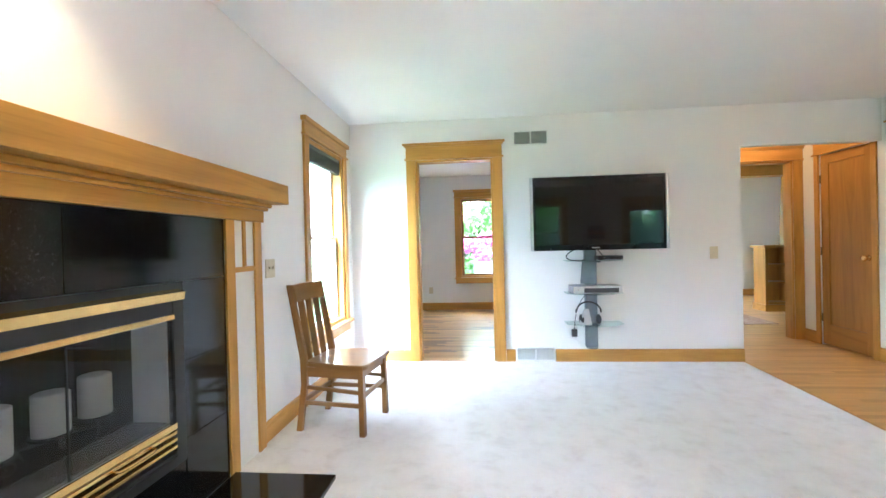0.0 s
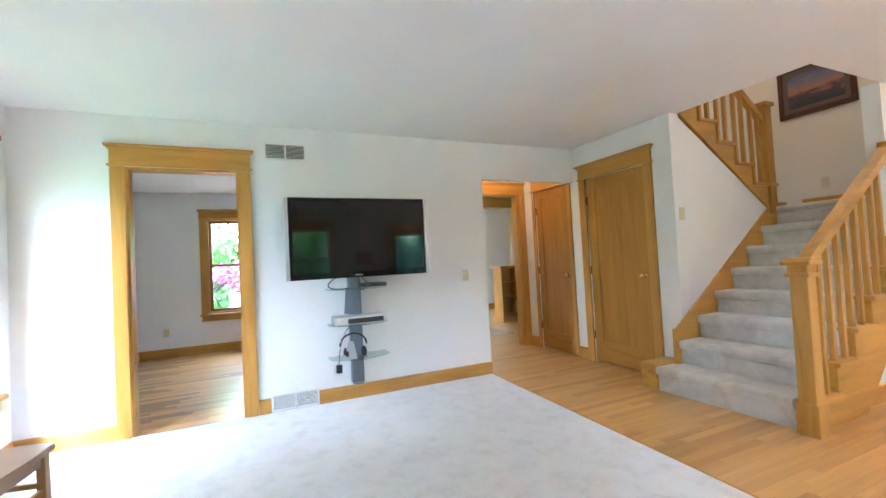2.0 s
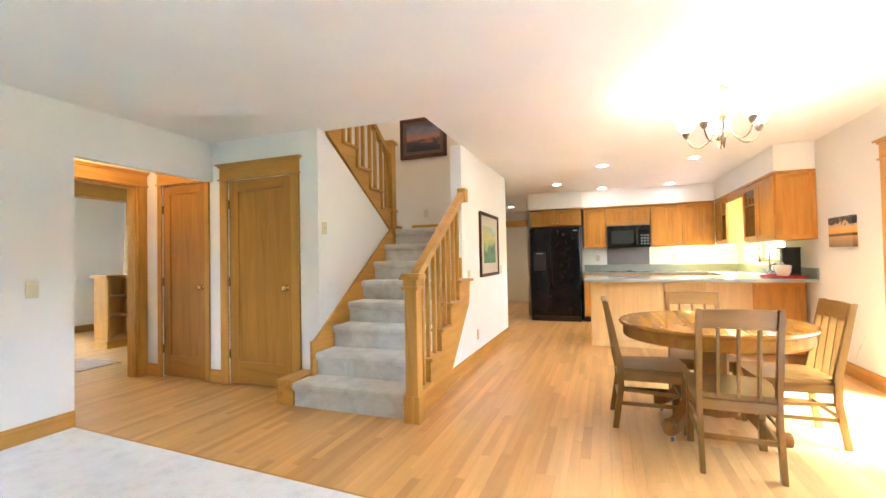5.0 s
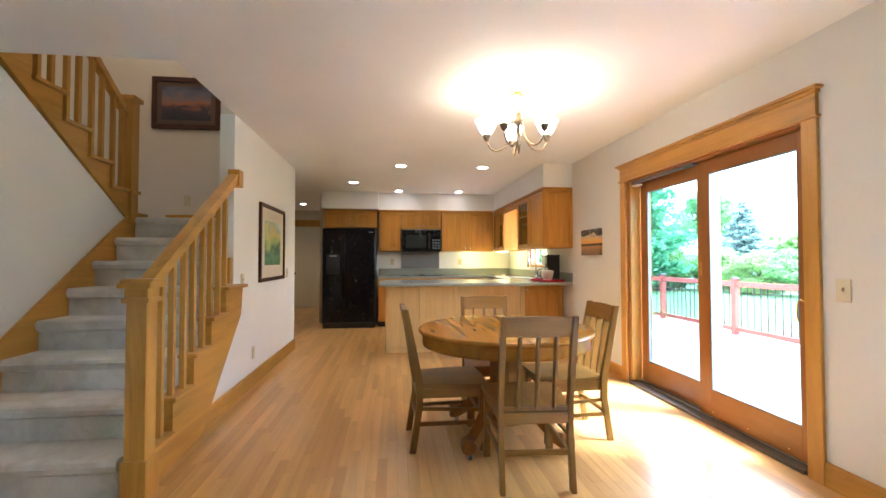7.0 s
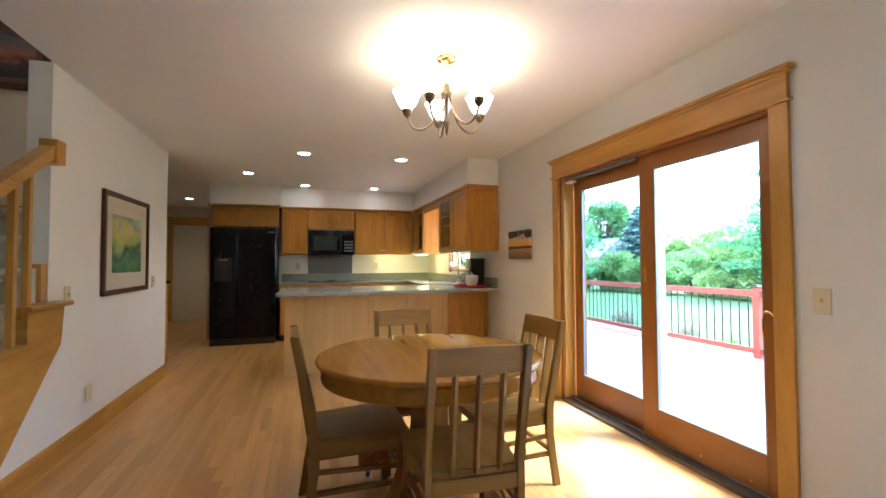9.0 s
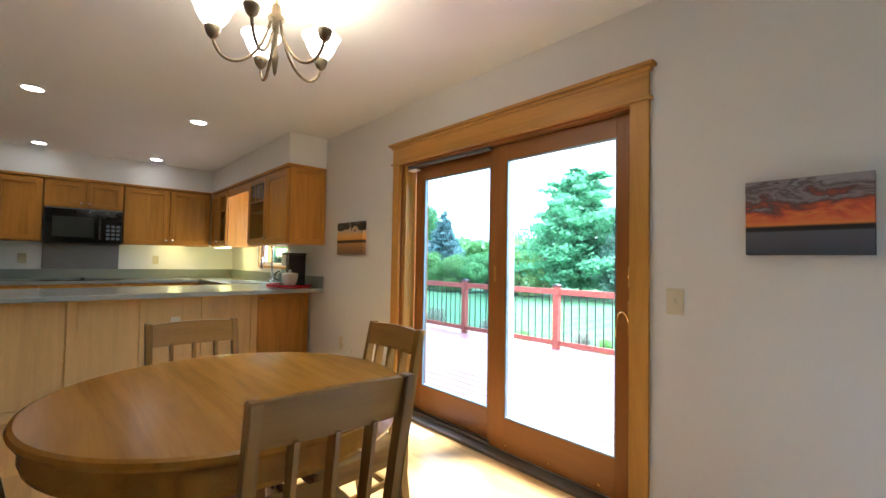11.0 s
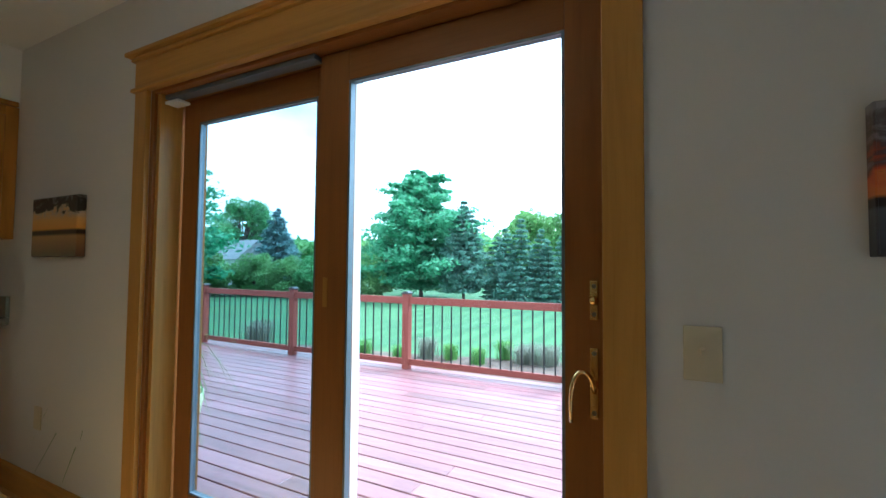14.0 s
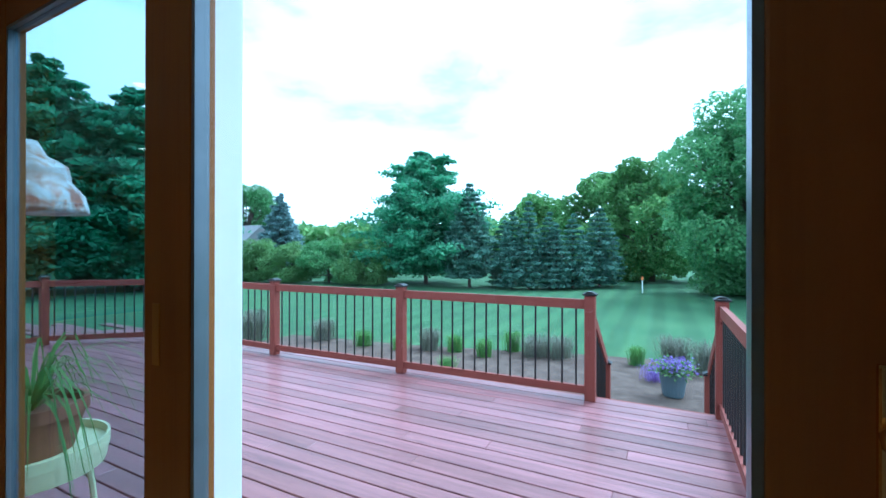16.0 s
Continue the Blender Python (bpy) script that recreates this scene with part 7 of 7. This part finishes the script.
for i in range(80):
    a, s, h = g.uniform(0, 6.28), g.uniform(0.25, 0.62), g.uniform(0.08, 0.34)
    d = np.array([math.cos(a), math.sin(a), 0])
    w = np.array([-d[1], d[0], 0]) * 0.0065
    pts = [np.array([0, 0, 0.24]) + d * s * t + np.array([0, 0, h * math.sin(t * 2.3) * 1.2 - 0.75 * s * t ** 2.5]) for t in np.linspace(0, 1, 7)]
    k = len(vs)
    for j, p in enumerate(pts):
        ww = w * (1 - (j / 6) ** 2 * 0.9)
        vs += [tuple(p - ww), tuple(p + ww)]
    fs += [(k + 2 * j, k + 2 * j + 1, k + 2 * j + 3, k + 2 * j + 2) for j in range(6)]
lf = new("leaves", raw("leaves", vs, fs, BLADE))
lf.parent = pot2


def rusty():
    m = Mat("rusty_enamel", (0.6, 0.6, 0.58), 0.4)
    n = m.noise(m.coords(), 9, 5, 0.65, 0.8)
    m.colour(m.ramp(n, [(0.42, (0.55, 0.56, 0.55)), (0.52, (0.45, 0.36, 0.3)), (0.62, (0.28, 0.09, 0.04))]))
    return m.m


SXP, SYP = 6.11, -1.95
feeder = thing("hanging_shade", (SXP, SYP, 1.40), "rusty white enamel barn shade hanging over the deck", "hanging lamp")
part("shade", lathe([(0.228, 1.39), (0.224, 1.41), (0.21, 1.47), (0.175, 1.515), (0.162, 1.53), (0.158, 1.565), (0.15, 1.60), (0.08, 1.64), (0.05, 1.70), (0.03, 1.70), (0.07, 1.62), (0.15, 1.54), (0.195, 1.46), (0.215, 1.392)], (SXP, SYP, 0.035), 36), rusty(), feeder, smooth=True)
part("stem", tube([(SXP, SYP, 1.725), (SXP, SYP, 2.62)], 0.006, 6), BLACK, feeder)
eave = solid("eave", boxes((2.0, 12.8, -2.12, SOUTH - 0.201, 2.62, 2.74)), VINYL, kind="structure")

# flowers and a garden chair outside the den window, trees beyond the west window
solid("porch_floor", boxes((-2.5, 4.0, 8.17, 10.9, GROUND, -0.12), bevel=0.01), paint("porch_concrete", (0.5, 0.5, 0.49), 0.8, 30, 0.2, 0.1), kind="structure")
seat_mat = plain("grey_blue_mesh", (0.10, 0.14, 0.16), 0.6, vary=0.12)
pc = thing("porch_chair", (0.42, 9.7, -0.12), "grey metal garden chair with a mesh seat on the porch", "garden chair")
part("seat", prism([(9.46, 0.28), (9.94, 0.25), (9.94, 0.275), (9.46, 0.305)], 0.18, 0.66, "x", 0.004), seat_mat, pc)
part("backrest", prism([(9.94, 0.27), (10.12, 0.78), (10.10, 0.79), (9.92, 0.28)], 0.18, 0.66, "x", 0.004), seat_mat, pc)
for x in (0.17, 0.67):
    part("arm", tube([(x, 9.47, -0.12), (x, 9.44, 0.42), (x, 9.5, 0.48), (x, 9.98, 0.46)], 0.013, 8), GREY, pc)
    part("back_leg", tube([(x, 10.14, 0.8), (x, 9.93, 0.27), (x, 10.05, -0.12)], 0.013, 8), GREY, pc)
broadleaf("shrub", 0.5, 11.9, 2.75, 0.95, PINK, "pink flowering shrub outside the den window", 140, 6000, 0.06, 0.45, 12, "")
broadleaf("young_tree", -0.6, 15.0, 5.5, 2.6, LEAF_LIGHT, "bright leafy tree outside the den window", 141, 9000, 0.12, 0.2, 18)
broadleaf("young_tree", 2.8, 18.0, 6.0, 3.0, LEAF, "bright leafy tree outside the den window", 142, 9000, 0.14, 0.15, 18)
broadleaf("maple_tree", -8.6, 6.6, 8.0, 3.4, LEAF, "leafy tree outside the living room window", 143, 14000, 0.16, 0.12, 24)
broadleaf("maple_tree", -14.0, 14.5, 9.0, 4.0, LEAF_LIGHT, "leafy tree outside the living room window", 144, 12000, 0.18, 0.12, 20)

# ---------------------------------------------------------------- floorboards and deck boards
plank_mesh = {}


def board_mesh(name, length, width, thick, material, axis="x"):
    key = (name, length, width, axis)
    if key not in plank_mesh:
        e = 0.0006 if thick < 0.02 else 0.004
        l, w = length / 2 - 0.0003, width / 2 - 0.0003
        pts = [(-l, -w, -thick), (l, -w, -thick), (l, w, -thick), (-l, w, -thick), (-l, -w, -e), (l, -w, -e), (l, w, -e), (-l, w, -e), (-l + e, -w + e, 0), (l - e, -w + e, 0), (l - e, w - e, 0), (-l + e, w - e, 0)]
        if axis == "y":
            pts = [(-y, x, z) for x, y, z in pts]
        fs = [(0, 1, 5, 4), (1, 2, 6, 5), (2, 3, 7, 6), (3, 0, 4, 7), (4, 5, 9, 8), (5, 6, 10, 9), (6, 7, 11, 10), (7, 4, 8, 11), (8, 9, 10, 11)]
        plank_mesh[key] = raw(name, pts, fs, material)
    return plank_mesh[key]


LENGTHS = (0.5, 0.7, 0.9, 1.15, 1.45)


def lay(parent, name, x0, x1, y0, y1, z, width, thick, material, field, near, lengths=LENGTHS, gap=0.0, seed=1):
    """Rows of boards along x. near(x, y): those become pieces of their own, the rest one joined mesh."""
    g = random.Random(seed)
    rest_v, rest_f, y = [], [], y0 + width / 2
    count = 0
    while y < y1:
        x = x0 - g.uniform(0, lengths[-1] * 0.8)
        while x < x1:
            l = g.choice(lengths)
            cx = x + l / 2
            if x + l > x0:
                if near(cx, y) and count < 340:
                    ob = new(name, board_mesh(name, l, width - gap, thick, material))
                    ob.location = (cx, y, z - 0.0003 * g.random())
                    ob.parent = parent
                    count += 1
                else:
                    a, b, c, d = max(x, x0) + 0.0003, min(x + l, x1) - 0.0003, y - width / 2 + gap / 2 + 0.0003, y + width / 2 - gap / 2 - 0.0003
                    if b > a:
                        k = len(rest_v)
                        zz = z - 0.0003 * g.random()
                        rest_v += [(a, c, zz), (b, c, zz), (b, d, zz), (a, d, zz), (a, c, zz - thick), (b, c, zz - thick), (b, d, zz - thick), (a, d, zz - thick)]
                        rest_f += [(k, k + 1, k + 2, k + 3), (k, k + 4, k + 5, k + 1), (k + 1, k + 5, k + 6, k + 2), (k + 2, k + 6, k + 7, k + 3), (k + 3, k + 7, k + 4, k)]
            x += l
        y += width
    ob = new(name + "_field", raw(name + "_field", rest_v, rest_f, field))
    ob.parent = parent
    tagged(ob, kind="stuff")


floor = thing("floor", (0, 0, 0), kind="structure")
floor_rest = floorboard("floor_oak_field", (0.63, 0.355, 0.115), vary=0.19, contrast=1.7, island=True)
deck_rest = floorboard("red_deck_field", (0.28, 0.115, 0.12), vary=0.3, island=True, rough=0.45, contrast=2.6, knots=True)
lay(floor, "plank", EDGE_S + 0.02, 12.4, SOUTH, 3.6, 0.0, 0.058, 0.018, PLANK, floor_rest, lambda x, y: EDGE + 0.8 < x < 6.3 and -1.0 < y < 2.2)
floor_n = thing("floor_hall", (3.3, 6, 0), kind="structure")
floor_n.location = (0, 0, 0)
lay(floor_n, "plank", EDGE + 0.002, 7.5, 3.6, 9.6, 0.0, 0.058, 0.018, PLANK, floor_rest, lambda x, y: x < 3.9 and y < 5.5, seed=2)
floor_d = thing("floor_den", (0, 0, 0), kind="structure")
# den boards take the darkened oak, with the room's dimness in the colour
lay(floor_d, "plank", -0.95, 2.55, NORTH + 0.001, 8.0, 0.0, 0.058, 0.018, PLANK_SHADED, floorboard("floor_oak_shaded_field", (0.34, 0.19, 0.075), vary=0.07, island=True), lambda x, y: -0.5 < x < 0.8, seed=3)
deck = thing("deck", (0, 0, 0), kind="structure")
lay(deck, "plank", DX0, DX1, DY0, DY1, DZ, 0.142, 0.03, DECK, deck_rest, lambda x, y: True, (1.8, 2.4, 3.0, 3.6), 0.009, seed=4)
# solid near-black slab that stands in for the shade below the board gaps
solid("deck_gap_shade", boxes((DX0, DX1, DY0, DY1, DZ - 0.2, DZ - 0.05)), plain("dark_underdeck", (0.03, 0.015, 0.012), 0.9), kind="structure")
